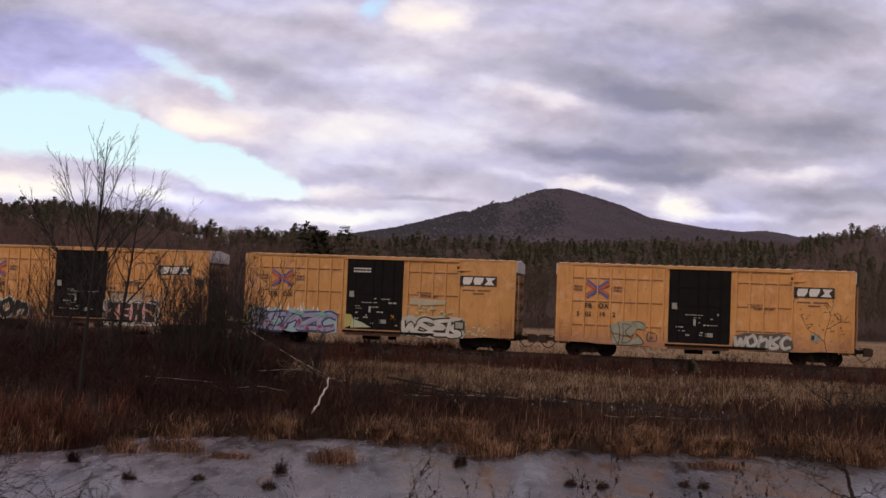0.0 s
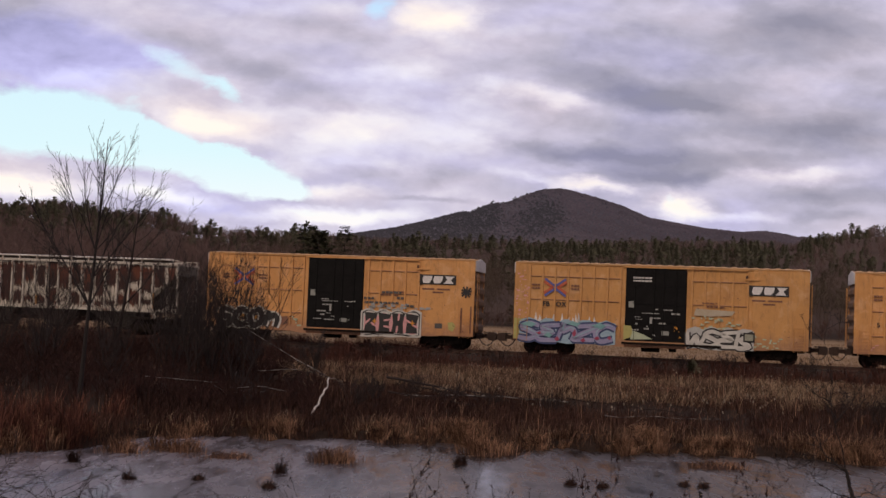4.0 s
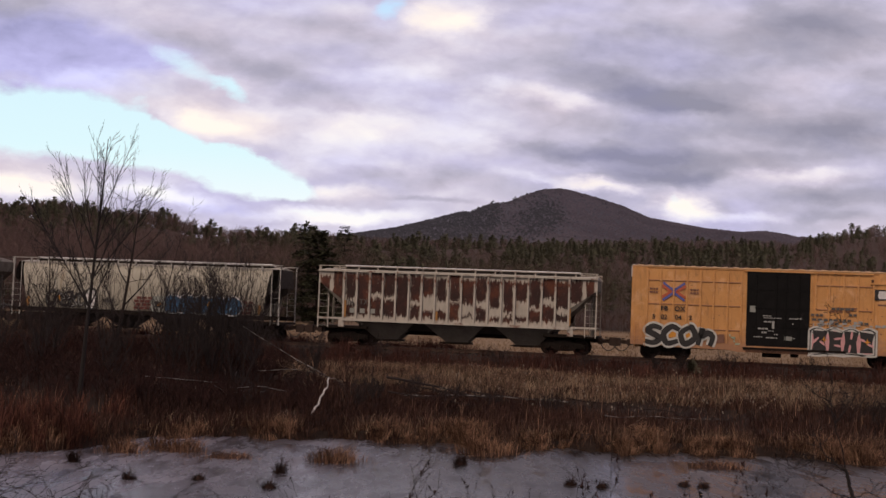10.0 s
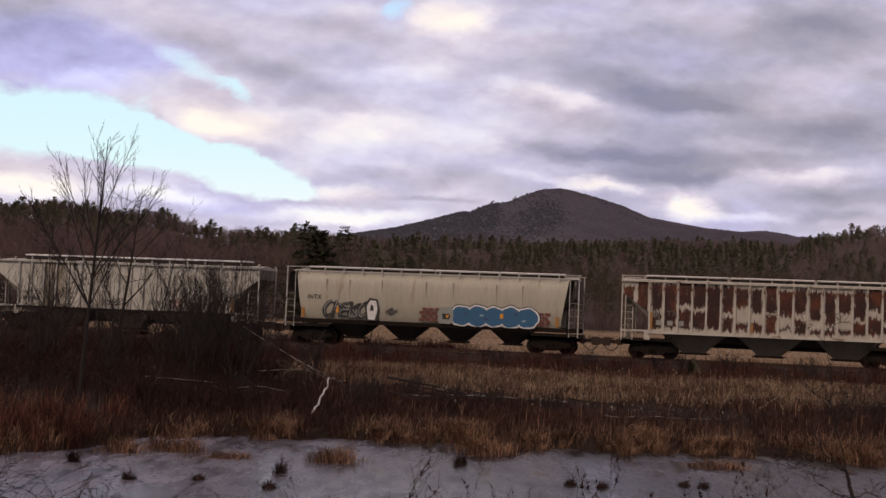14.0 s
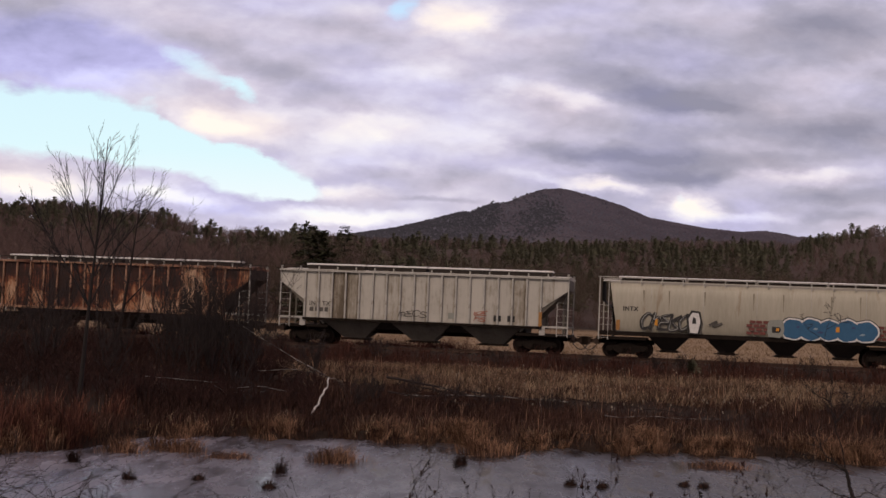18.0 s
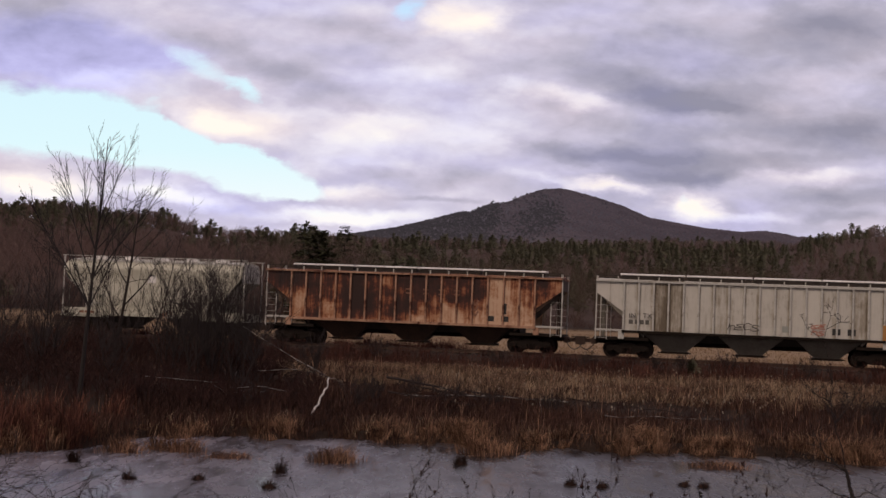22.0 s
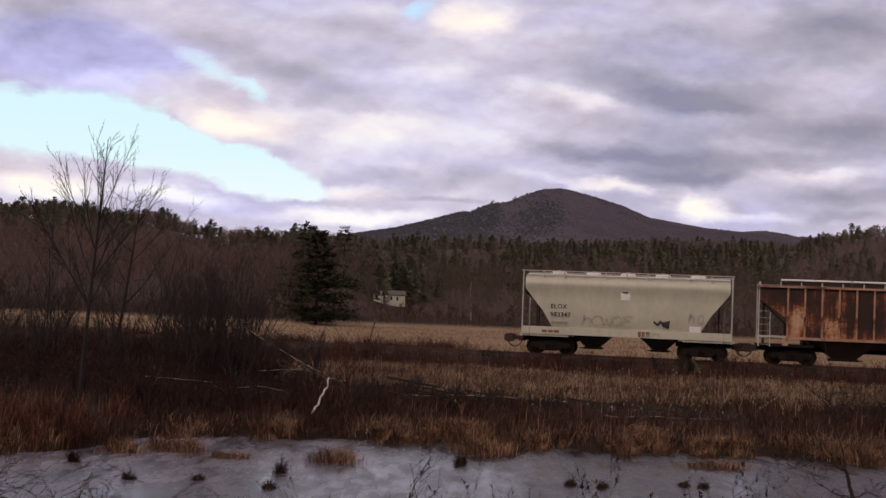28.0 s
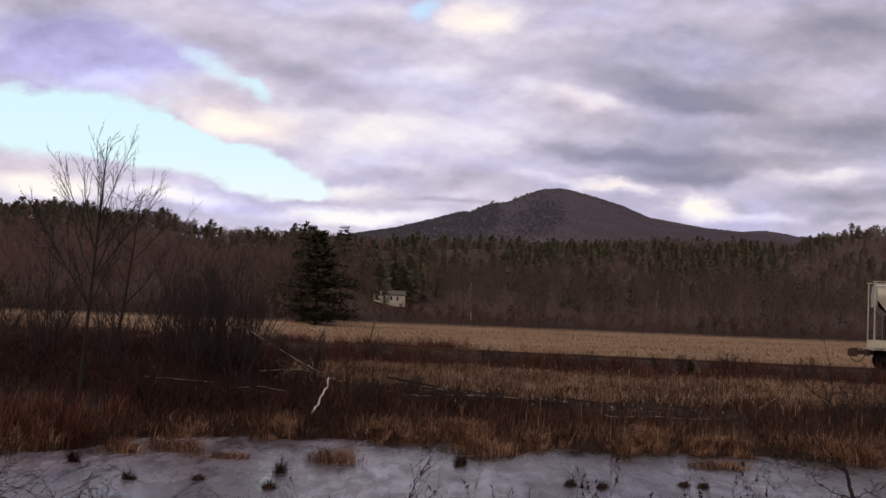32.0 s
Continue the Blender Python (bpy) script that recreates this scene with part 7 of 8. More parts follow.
def thicket(x, y):
    """How far the dark alder thicket has taken over the marsh, 0 to 1."""
    front = 1.2 + 5.0 * smooth((-8.4 - x) / 1.5) + 1.5 * np.sin(x * 0.9) ** 2
    return smooth((-2.4 - x - (y - 44) * 0.17) / 4.0) * smooth((y - shore(x) - front) / 2.2)


def build_grass():
    rs = np.random.RandomState(33)
    # marsh between the pond and the embankment, in clumps
    n = 3600
    cy = rs.uniform(33, 70.5, n)
    cx = view_x(rs, cy)
    keep = (cy > shore(cx) + 0.5) & ~((cx > -8.8) & (cx < -1.6) & (cy < 47) & (rs.rand(n) < 0.8)) & (cx * SN + cy * CS < TRACK_DIST - 5.0) & (rs.rand(n) > 0.85 * thicket(cx, cy))
    cx, cy = cx[keep], cy[keep]
    wet = (cy < 54 + 2 * np.sin(cx * 0.5)) & (cy > shore(cx) + 2.6) & (rs.rand(len(cx)) < 0.86)
    cx, cy = cx[~wet], cy[~wet]
    ch = np.repeat(0.40 + 0.22 * np.sin(cx * 0.8 + 1) * np.sin(cy * 0.6) + 0.22 * rs.rand(len(cx)), 26)
    x, y = clumps(rs, cx, cy, 26, 0.20)
    swath("marsh_grass", "matted dead marsh grass beside the pond", "grass", rs, x, y, np.maximum(ch, 0.22), 0.010, 0.95, MARSH)
    # brighter straw on the drier ground towards the railway
    n = 1800
    cy = rs.uniform(52.5, 68, n)
    cx = rs.uniform(-0.12, 0.40, n) * cy
    keep = (cx * SN + cy * CS < TRACK_DIST - 6.0) & (rs.rand(n) > 0.9 * thicket(cx, cy)) & (np.sin(cx * 0.5) + np.sin(cy * 0.8 + cx * 0.3) > -0.9)
    x, y = clumps(rs, cx[keep], cy[keep], 24, 0.24)
    swath("straw_grass", "pale straw-coloured dead grass in the marsh", "grass", rs, x, y, np.full(len(x), 0.52), 0.009, 1.0, STRAW)
    # loose tall stalks
    n = 5200
    y = rs.uniform(38, 70, n)
    x = view_x(rs, y)
    keep = (y > shore(x) + 0.6) & (x * SN + y * CS < TRACK_DIST - 4.5) & (rs.rand(n) > 0.6 * thicket(x, y)) & ~((x > -8.8) & (x < -1.4) & (y < 47)) & ~((y > 42.5) & (y < 54) & (rs.rand(n) < 0.7))
    x, y = x[keep], y[keep]
    swath("marsh_stalks", "thin upright dead stalks over the marsh grass", "stalks", rs, x, y, np.full(len(x), 0.85), 0.007, 0.25, SEDGE)
    # dark weeds between the clumps, densest behind the sedge
    n = 3600
    cy = rs.uniform(34, 55, n)
    cx = view_x(rs, cy)
    keep = (cy > shore(cx) + np.where(cx < -1.4, 0.0, 1.6)) & (np.sin(cx * 0.33 + 2) + 0.6 * np.sin(cy * 0.7 + cx * 0.2) > np.where(cx < -1.4, -3.0, -0.9) + 0.10 * np.maximum(0, cy - 47)) & (cx > -9.7)
    x, y = clumps(rs, cx[keep], cy[keep], 20, 0.28)
    swath("dark_weeds", "dark rotted weeds low in the marsh", "weeds", rs, x, y, np.full(len(x), 0.50), 0.011, 0.7, DARK_WEED)
    # sedge tussocks along the shore, in bays and points
    cx = rs.uniform(-17, 17, 1500)
    gaps = np.sin(cx * 2.3 + 0.4) + 0.8 * np.sin(cx * 0.9 + 2) + 0.6 * np.sin(cx * 5.1)
    cx = cx[(gaps > -0.15) & ((cx < -8.6) | (cx > -1.8) | (rs.rand(1500) < 0.65))][:520]
    deep = np.abs(rs.normal(0, 1.0, len(cx))) + 1.4 * rs.rand(len(cx)) ** 2 * (cx > 0)
    cy = shore(cx) - 0.25 + deep
    x, y, az, g = tussocks(rs, cx, cy, 90, 0.17)
    top = np.repeat(0.36 + 0.15 * np.sin(cx * 1.7) * np.sin(cx * 0.6 + 1) - 0.12 * ((cx > -8.6) & (cx < -1.8)), 90) * (0.35 + 0.65 * g)
    swath("shore_sedge", "orange-brown dry sedge tussocks along the frozen shore", "grass", rs, x, y, top, 0.0065, 0.85, SEDGE, az + rs.normal(0, 0.8, len(az)))
    # short matted litter over the mud at the water's edge
    lx = rs.uniform(-19, 18, 15000)
    ly = shore(lx) - 0.15 + 2.4 * rs.rand(15000) ** 1.2
    swath("shore_litter", "short matted dead litter at the edge of the ice", "grass", rs, lx, ly, 0.10 + 0.16 * rs.rand(15000), 0.012, 1.6, LITTER)
    # tall bent stalks above the tussocks
    cx2 = np.repeat(cx, 3) + rs.normal(0, 0.3, len(cx) * 3)
    cy2 = np.repeat(cy, 3) + np.abs(rs.normal(0, 0.4, len(cx) * 3))
    swath("bent_stalks", "pale bent stalks standing over the sedge", "stalks", rs, cx2, cy2, np.full(len(cx2), 0.62), 0.006, 0.9, STRAW)
    # red-brown reeds on the point in front of the thicket
    cx = np.concatenate([rs.uniform(-21, -8.9, 360), rs.uniform(-20, -9, 30)])
    cy = shore(cx) + 0.2 + 6.8 * rs.rand(390) ** 1.1 * np.where(cx < -8.8, 1.0, 0.30)
    keep = np.hypot(cx + 4.2, (cy - 42.0) * 0.4) > 0.8
    keep &= np.sin(cx * 1.1 + 1) + np.sin(cy * 0.9 + cx * 0.4) + 0.7 * np.sin(cx * 3.1) > -0.25
    cx, cy = cx[keep], cy[keep]
    x, y, az, g = tussocks(rs, cx, cy, 60, 0.17)
    hh = np.repeat(0.30 + 0.95 * rs.rand(len(cx)) ** 1.7, 60) * (0.6 + 0.4 * g)
    swath("reed_bed", "red-brown dead reeds between pond and thicket", "reeds", rs, x, y, hh, 0.0085, 0.6, REED, rs.uniform(0, 6.28, len(x)))
    # hay beyond the track
    n = 60000
    y = 78 + 320 * rs.rand(n) ** 1.6
    x = view_x(rs, y)
    nn = x * SN + y * CS
    ed = np.interp(x / y, A_STOPS, EDGE)
    keep = (nn > TRACK_DIST + 3.2) & (y < ed + 8)
    x, y = x[keep], y[keep]
    swath("hayfield_grass", "pale golden dead grass on the open field", "grass", rs, x, y, 0.30 + 0.10 * np.sin(x * 0.2) * np.sin(y * 0.13), 0.010 + 0.0002 * y, 0.9, HAY)
    # russet brush over the embankment's shoulder and foot
    cs = rs.uniform(-62, 42, 2300)
    co = -1.75 - 5.8 * rs.rand(2300) ** 1.5
    c2 = rs.uniform(-62, 42, 200)
    o2 = rs.uniform(2.4, 4.2, 200)
    c3, o3 = rs.uniform(-46, -15, 820), 2.6 + 7.5 * rs.rand(820) ** 1.5
    cs, co = np.concatenate([cs, c2, c3]), np.concatenate([co, o2, o3])
    nn = TRACK_DIST + co
    hh = np.repeat(0.50 + 0.22 * np.sin(cs * 0.9) * np.sin(cs * 0.23 + 1) + 0.75 * rs.rand(len(cs)) ** 4 + np.where((co > 2.3) & (cs < -13), 0.45 * rs.rand(len(cs)), 0.0), 20)
    x, y = clumps(rs, cs * CS + nn * SN, -cs * SN + nn * CS, 20, 0.22)
    swath("embankment_brush", "dark russet brush along the railway embankment", "brush", rs, x, y, hh, 0.010, 0.8, RUSSET)
    # dark alder undergrowth over the left of the marsh
    T = [blade_tree(rs, 1.9, 0.80, 13, 8, 0.009) for _ in range(6)]
    n = 3000
    yy = rs.uniform(38.5, 69, n)
    xx = rs.uniform(-0.42, 0.08, n) * yy
    keep = (rs.rand(n) < thicket(xx, yy)) & (xx * SN + yy * CS < TRACK_DIST - 4.0 - 5.5 * smooth((xx + 12) / 5))
    xx, yy = xx[keep], yy[keep]
    sc = 0.26 + 0.34 * rs.rand(len(xx)) + 0.18 * np.sin(xx * 0.6) * np.sin(yy * 0.5)
    x2, y2 = rs.uniform(-2.5, 13.0, 420), rs.uniform(44.2, 51.0, 420)
    keep = (y2 > shore(x2) + 3.2) & (np.sin(x2 * 0.8 + 1) + np.sin(y2 * 0.9 + x2 * 0.4) > -0.5 + 0.12 * np.maximum(0, x2 - 4))
    xx, yy, sc = np.concatenate([xx, x2[keep]]), np.concatenate([yy, y2[keep]]), np.concatenate([sc, 0.14 + 0.22 * rs.rand(int(keep.sum()))])
    spots = list(zip(xx, yy, height(xx, yy) - 0.05, sc))
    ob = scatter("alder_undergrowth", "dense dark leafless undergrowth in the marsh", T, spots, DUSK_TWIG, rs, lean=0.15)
    ob["category"] = "brush"
    # cattail heads that have burst into fluff
    bm = bmesh.new()
    for k in range(230):
        yy = rs.uniform(46, 66)
        xx = rs.uniform(0.0, 0.36) * yy
        z = float(height(xx, yy))
        r = rs.uniform(0.010, 0.024)
        hh = rs.uniform(0.35, 0.7)
        tube(bm, (xx, yy, z + hh), (xx + rs.normal() * 0.03, yy, z + hh + rs.uniform(0.04, 0.10)), r, r * 0.6, 5)
    ob = new("cattail_heads", finish("cattail_heads", bm, FLUFF))
    tagged(ob, "pale burst cattail heads over the marsh grass", "cattails", kind="stuff")


build_grass()


def tuft(name, label, x, y, r, h, n, material, seed):
    """A clump frozen into the ice: a low mound of matted roots with its blades."""
    rs = np.random.RandomState(seed)
    t = thing(name, label, "grass tuft", "tufts in the frozen pond", at=pose(x, y, -2.0))
    bm = bmesh.new()
    ring = [[bm.verts.new((r * k * (1 + 0.2 * math.sin(3 * a + seed)) * math.cos(a), r * k * 0.8 * math.sin(a), z)) for a in np.linspace(0, 2 * math.pi, 13)[:-1]] for k, z in ((0.62, -0.03), (0.42, 0.05), (0.18, 0.085))]
    for lo, hi in zip(ring, ring[1:]):
        for k in range(12):
            bm.faces.new((lo[k], lo[(k + 1) % 12], hi[(k + 1) % 12], hi[k]))
    bm.faces.new(ring[-1])
    part("root_mound", bm, DARK_TUFT, t)
    px, py = rs.normal(0, r * 0.42, n), rs.normal(0, r * 0.34, n)
    P = np.stack([px, py, np.full(n, -0.04)], -1)
    V, F = blades(rs, P, h * np.clip(1.25 - (0.6 if r > 0.3 else 1.25) * np.hypot(px, py) / r, 0.12, 1.2), 0.007, 0.9, az=np.arctan2(py, px) + rs.normal(0, 0.9, n))
    part("foliage", np_mesh("foliage", V, F, material), material, t)["kind"] = "stuff"
    return t


for i, (x, y, r, h, n) in enumerate(((-2.56, 33.6, 0.75, 0.50, 620), (-8.0, 33.9, 0.6, 0.50, 420), (-5.3, 33.7, 0.9, 0.22, 380), (7.7, 36.0, 1.1, 0.3, 560), (1.4, 37.0, 1.1, 0.55, 760), (-6.6, 34.6, 0.6, 0.55, 420), (-7.3, 34.9, 0.4, 0.45, 240))):
    tuft("sedge_tuft", "orange-brown sedge tuft standing in the pond ice", x, y, r, h, n, SEDGE, 100 + i)
for i, (x, y, h) in enumerate(((-3.58, 30.9, 0.26), (-8.53, 31.4, 0.24), (-5.15, 29.1, 0.12), (-3.49, 28.2, 0.14), (0.68, 34.3, 0.22), (3.18, 30.8, 0.14), (3.9, 30.6, 0.12), (5.97, 31.6, 0.10), (-6.6, 28.7, 0.16), (6.4, 31.5, 0.12))):
    tuft("dead_stump_tuft", "small dark dead tuft frozen into the ice", x, y, 0.22, h * 2.0, 190, DARK_TUFT, 200 + i)


# ---------------------------------------------------------------- single trees and shrubs
class Limbs:
    """Collects tapered, bent branches as tubes."""

    def __init__(self, seed):
        self.r = np.random.RandomState(seed)
        self.V, self.F = [], []
        self.tip = 0.003

    def tube(self, pts, r0, r1, n=4):
        m = len(pts)
        b = len(self.V)
        for i, p in enumerate(pts):
            t = pts[min(i + 1, m - 1)] - pts[max(i - 1, 0)]
            t = t / (np.linalg.norm(t) + 1e-9)
            u = np.cross(t, (0.3, 0.9, 0.2))
            u = u / (np.linalg.norm(u) + 1e-9)
            v = np.cross(t, u)
            rr = r0 + (r1 - r0) * i / (m - 1)
            for k in range(n):
                a = 2 * math.pi * k / n
                self.V.append(p + (u * math.cos(a) + v * math.sin(a)) * rr)
        for i in range(m - 1):
            for k in range(n):
                k2 = (k + 1) % n
                self.F.append((b + i * n + k, b + i * n + k2, b + (i + 1) * n + k2, b + (i + 1) * n + k))

    def path(self, p, d, ln, bend, up, seg=5):
        pts = [p]
        for _ in range(seg):
            d = d + self.r.normal(size=3) * bend + np.array([0, 0, up])
            d = d / np.linalg.norm(d)
            p = p + d * ln / seg
            pts.append(p)
        return pts

    def grow(self, p, d, ln, r, level, kids, shrink=0.55, open_=0.8, up=0.10, bend=0.13, store=None):
        pts = self.path(p, d, ln, bend, up, (2, 4, 5)[min(level, 2)])
        self.tube(pts, r, r * 0.35 if level else self.tip, 6 if r > 0.04 else 3)
        if store is not None:
            store.append(pts)
        if level <= 0:
            return
        for k in range(kids[0]):
            t = 0.28 + 0.7 * (k + self.r.rand()) / kids[0]
            i = min(int(t * (len(pts) - 1)), len(pts) - 2)
            q = pts[i] + (pts[i + 1] - pts[i]) * (t * (len(pts) - 1) - i)
            base = pts[i + 1] - pts[i]
            base = base / np.linalg.norm(base)
            side = self.r.normal(size=3)
            side = side - base * side.dot(base)
            side = side / (np.linalg.norm(side) + 1e-9)
            nd = base + side * open_ * self.r.uniform(0.6, 1.2)
            nd = nd / np.linalg.norm(nd)
            self.grow(q, nd, ln * shrink * self.r.uniform(0.6, 1.15) * (1.1 - 0.4 * t), r * (1 - 0.6 * t) * 0.5 + self.tip, level - 1, kids[1:] or kids, shrink, open_, up, bend)

    def mesh(self, name, material):
        return np_mesh(name, self.V, self.F, material)


def bare_tree(name, label, category, at, h, r, seed, material, kids, levels=3, stems=1, lean=(0, 0), open_=0.7, up=0.12, shrink=0.5, first=0.3, group="", splay=0.25, straight=0.02, leaves=0, limbs=(), bend=0.13):
    x, y = at
    z = float(height(x, y)) - 0.1
    t = thing(name, label, category, group, at=pose(x, y, z))
    L = Limbs(seed)
    C = Limbs(seed + 1)
    C.tip = L.tip = min(0.003, max(0.0014, r * 0.25))
    for k in range(stems):
        az = L.r.uniform(0, 6.28)
        d = np.array([lean[0] + (splay * math.cos(az) if stems > 1 else 0), lean[1] + (splay * math.sin(az) if stems > 1 else 0), 1.0])
        d = d / np.linalg.norm(d)
        hh = h * (L.r.uniform(0.7, 1.05) if stems > 1 else 1)
        p0 = np.array([L.r.normal() * 0.12, L.r.normal() * 0.12, 0.0]) if stems > 1 else np.zeros(3)
        pts = L.path(p0, d, hh, straight if stems == 1 else 0.07, 0.02, 10)
        L.tube(pts, r, r * 0.12, 7 if r > 0.05 else 4)
        nk = kids[0]
        for i in range(nk):
            t0 = first + (0.97 - first) * (i + C.r.rand()) / nk
            f = t0 * 10
            j = min(int(f), 9)
            q = pts[j] + (pts[j + 1] - pts[j]) * (f - j)
            a2 = C.r.uniform(0, 6.28)
            nd = np.array([math.cos(a2) * open_, math.sin(a2) * open_, 0.75])
            nd = nd / np.linalg.norm(nd)
            C.grow(q, nd, hh * shrink * (1.05 - 0.75 * t0) * C.r.uniform(0.7, 1.2) + 0.2, r * (1 - t0) * 0.55 + 2 * C.tip, levels - 1, kids[1:], 0.55, 0.6, up, bend)
    # main limbs: where they leave the stem, and their reach
    for t0, dx, dy, dz in limbs:
        q = pts[min(int(t0 * 10), 9)]
        v = np.array([dx, dy, dz])
        C.grow(q, v / np.linalg.norm(v), float(np.linalg.norm(v)), r * (1 - t0) * 0.5 + 2 * C.tip, 2, (9, 5), 0.36, 0.50, 0.03, 0.05)
    part("trunk", L.mesh("trunk", material), material, t)
    part("crown", C.mesh("crown", material), material, t)
    if leaves:
        # a few shrivelled leaves still hang from the twigs
        tips = np.array(C.V)[C.r.randint(0, len(C.V), leaves)]
        V = (tips[:, None, :] + C.r.normal(size=(leaves, 4, 3)) * np.array([0.011, 0.011, 0.024])).reshape(-1, 3)
        o = np_part("dead_leaves", V, np.arange(leaves * 4).reshape(-1, 4), DUSK_TWIG, t)
        o["kind"] = "stuff"
    return t


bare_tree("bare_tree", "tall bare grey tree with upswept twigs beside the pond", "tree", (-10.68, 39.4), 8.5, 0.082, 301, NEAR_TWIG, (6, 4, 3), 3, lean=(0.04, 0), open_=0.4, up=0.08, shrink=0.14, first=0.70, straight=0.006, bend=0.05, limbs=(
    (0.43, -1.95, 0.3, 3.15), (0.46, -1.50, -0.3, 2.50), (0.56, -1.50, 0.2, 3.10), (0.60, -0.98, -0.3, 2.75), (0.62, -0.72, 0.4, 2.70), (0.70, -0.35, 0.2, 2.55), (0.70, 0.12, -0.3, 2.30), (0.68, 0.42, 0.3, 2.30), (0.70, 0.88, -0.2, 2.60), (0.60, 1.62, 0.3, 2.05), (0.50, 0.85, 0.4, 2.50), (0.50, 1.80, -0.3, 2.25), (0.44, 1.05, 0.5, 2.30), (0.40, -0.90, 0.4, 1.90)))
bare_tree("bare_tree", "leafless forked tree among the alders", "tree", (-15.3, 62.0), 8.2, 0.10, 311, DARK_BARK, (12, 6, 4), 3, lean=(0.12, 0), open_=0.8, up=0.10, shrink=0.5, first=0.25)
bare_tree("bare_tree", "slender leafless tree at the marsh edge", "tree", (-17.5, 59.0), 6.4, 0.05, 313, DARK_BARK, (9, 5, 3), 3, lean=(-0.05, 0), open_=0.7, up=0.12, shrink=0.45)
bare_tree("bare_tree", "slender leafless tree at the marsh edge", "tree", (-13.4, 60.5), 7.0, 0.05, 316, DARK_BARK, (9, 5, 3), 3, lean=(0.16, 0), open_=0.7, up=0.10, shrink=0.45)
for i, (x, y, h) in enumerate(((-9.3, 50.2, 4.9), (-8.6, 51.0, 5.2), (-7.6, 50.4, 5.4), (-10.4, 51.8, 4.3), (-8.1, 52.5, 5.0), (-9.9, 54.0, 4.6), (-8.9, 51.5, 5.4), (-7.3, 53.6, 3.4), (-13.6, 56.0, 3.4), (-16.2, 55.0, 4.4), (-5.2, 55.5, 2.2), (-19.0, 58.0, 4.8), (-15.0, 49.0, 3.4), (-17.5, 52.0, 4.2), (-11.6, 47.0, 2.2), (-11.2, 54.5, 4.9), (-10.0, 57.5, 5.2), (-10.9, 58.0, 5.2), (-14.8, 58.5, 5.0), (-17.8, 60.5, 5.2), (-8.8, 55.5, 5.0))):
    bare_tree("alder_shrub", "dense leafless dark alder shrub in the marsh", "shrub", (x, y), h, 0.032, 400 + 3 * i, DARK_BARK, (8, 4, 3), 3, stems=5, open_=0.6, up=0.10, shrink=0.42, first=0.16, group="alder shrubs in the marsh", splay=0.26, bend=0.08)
for i, (x, y, h) in enumerate(((-5.2, 49, 1.5), (-3.0, 47, 1.2), (-2.3, 49, 1.4), (-1.0, 50, 1.2), (0.5, 48.5, 1.0), (2.0, 48.0, 0.9), (4.2, 47.5, 0.9), (14.3, 46.5, 1.5), (15.2, 45.6, 1.4), (-6.5, 46, 1.3))):
    bare_tree("alder_shrub", "low dark leafless shrub in the marsh grass", "shrub", (x, y), h, 0.014, 500 + 3 * i, DARK_BARK, (6, 4, 3), 3, stems=6, open_=0.8, up=0.05, shrink=0.5, first=0.15, group="alder shrubs in the marsh", splay=0.5)
# shrubs close to the track
for i, (s, off, h) in enumerate(((0.8, -3.2, 1.3), (-11.5, -3.6, 1.2), (-3.0, -3.3, 1.0), (-24, -3.5, 1.7), (-27.5, -3.4, 1.9), (5.0, -3.2, 1.2), (-18, -4.0, 1.6), (-6.5, -3.0, 1.1), (-1.5, -2.9, 1.0))):
    n = TRACK_DIST + off
    bare_tree("track_shrub", "leafless russet shrub beside the railway", "shrub", (s * CS + n * SN, -s * SN + n * CS), h, 0.016, 600 + 3 * i, DARK_BARK, (6, 5, 3), 3, stems=5, open_=0.8, up=0.06, shrink=0.5, first=0.15, group="shrubs along the railway", splay=0.4)
for i, (s, off, h) in enumerate(((-39.2, -3.4, 2.1), (-38.2, -3.9, 2.3), (-37.2, -3.2, 2.0), (-36.2, -3.8, 1.9), (-35.2, -3.3, 1.6), (-40.2, -3.7, 2.3), (-34.2, -3.6, 1.4))):
    n = TRACK_DIST + off
    bare_tree("track_shrub", "dense dark red leafless brush beside the railway", "shrub", (s * CS + n * SN, -s * SN + n * CS), h, 0.014, 640 + 3 * i, EDGE_RED, (7, 4, 2), 3, stems=7, open_=0.7, up=0.08, shrink=0.45, first=0.12, group="shrubs along the railway", splay=0.4, bend=0.08)
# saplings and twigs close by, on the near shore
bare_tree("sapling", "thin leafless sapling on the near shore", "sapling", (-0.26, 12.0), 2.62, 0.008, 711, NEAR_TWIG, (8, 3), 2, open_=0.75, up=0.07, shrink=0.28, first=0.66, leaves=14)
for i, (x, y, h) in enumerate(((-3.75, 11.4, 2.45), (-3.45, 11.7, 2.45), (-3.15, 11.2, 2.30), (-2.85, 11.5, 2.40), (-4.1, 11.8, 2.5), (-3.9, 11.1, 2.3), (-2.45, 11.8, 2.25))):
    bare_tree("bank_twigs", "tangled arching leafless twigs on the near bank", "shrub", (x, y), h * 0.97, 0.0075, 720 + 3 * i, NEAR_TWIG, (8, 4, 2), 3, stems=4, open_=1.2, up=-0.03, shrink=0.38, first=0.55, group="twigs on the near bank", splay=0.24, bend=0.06)
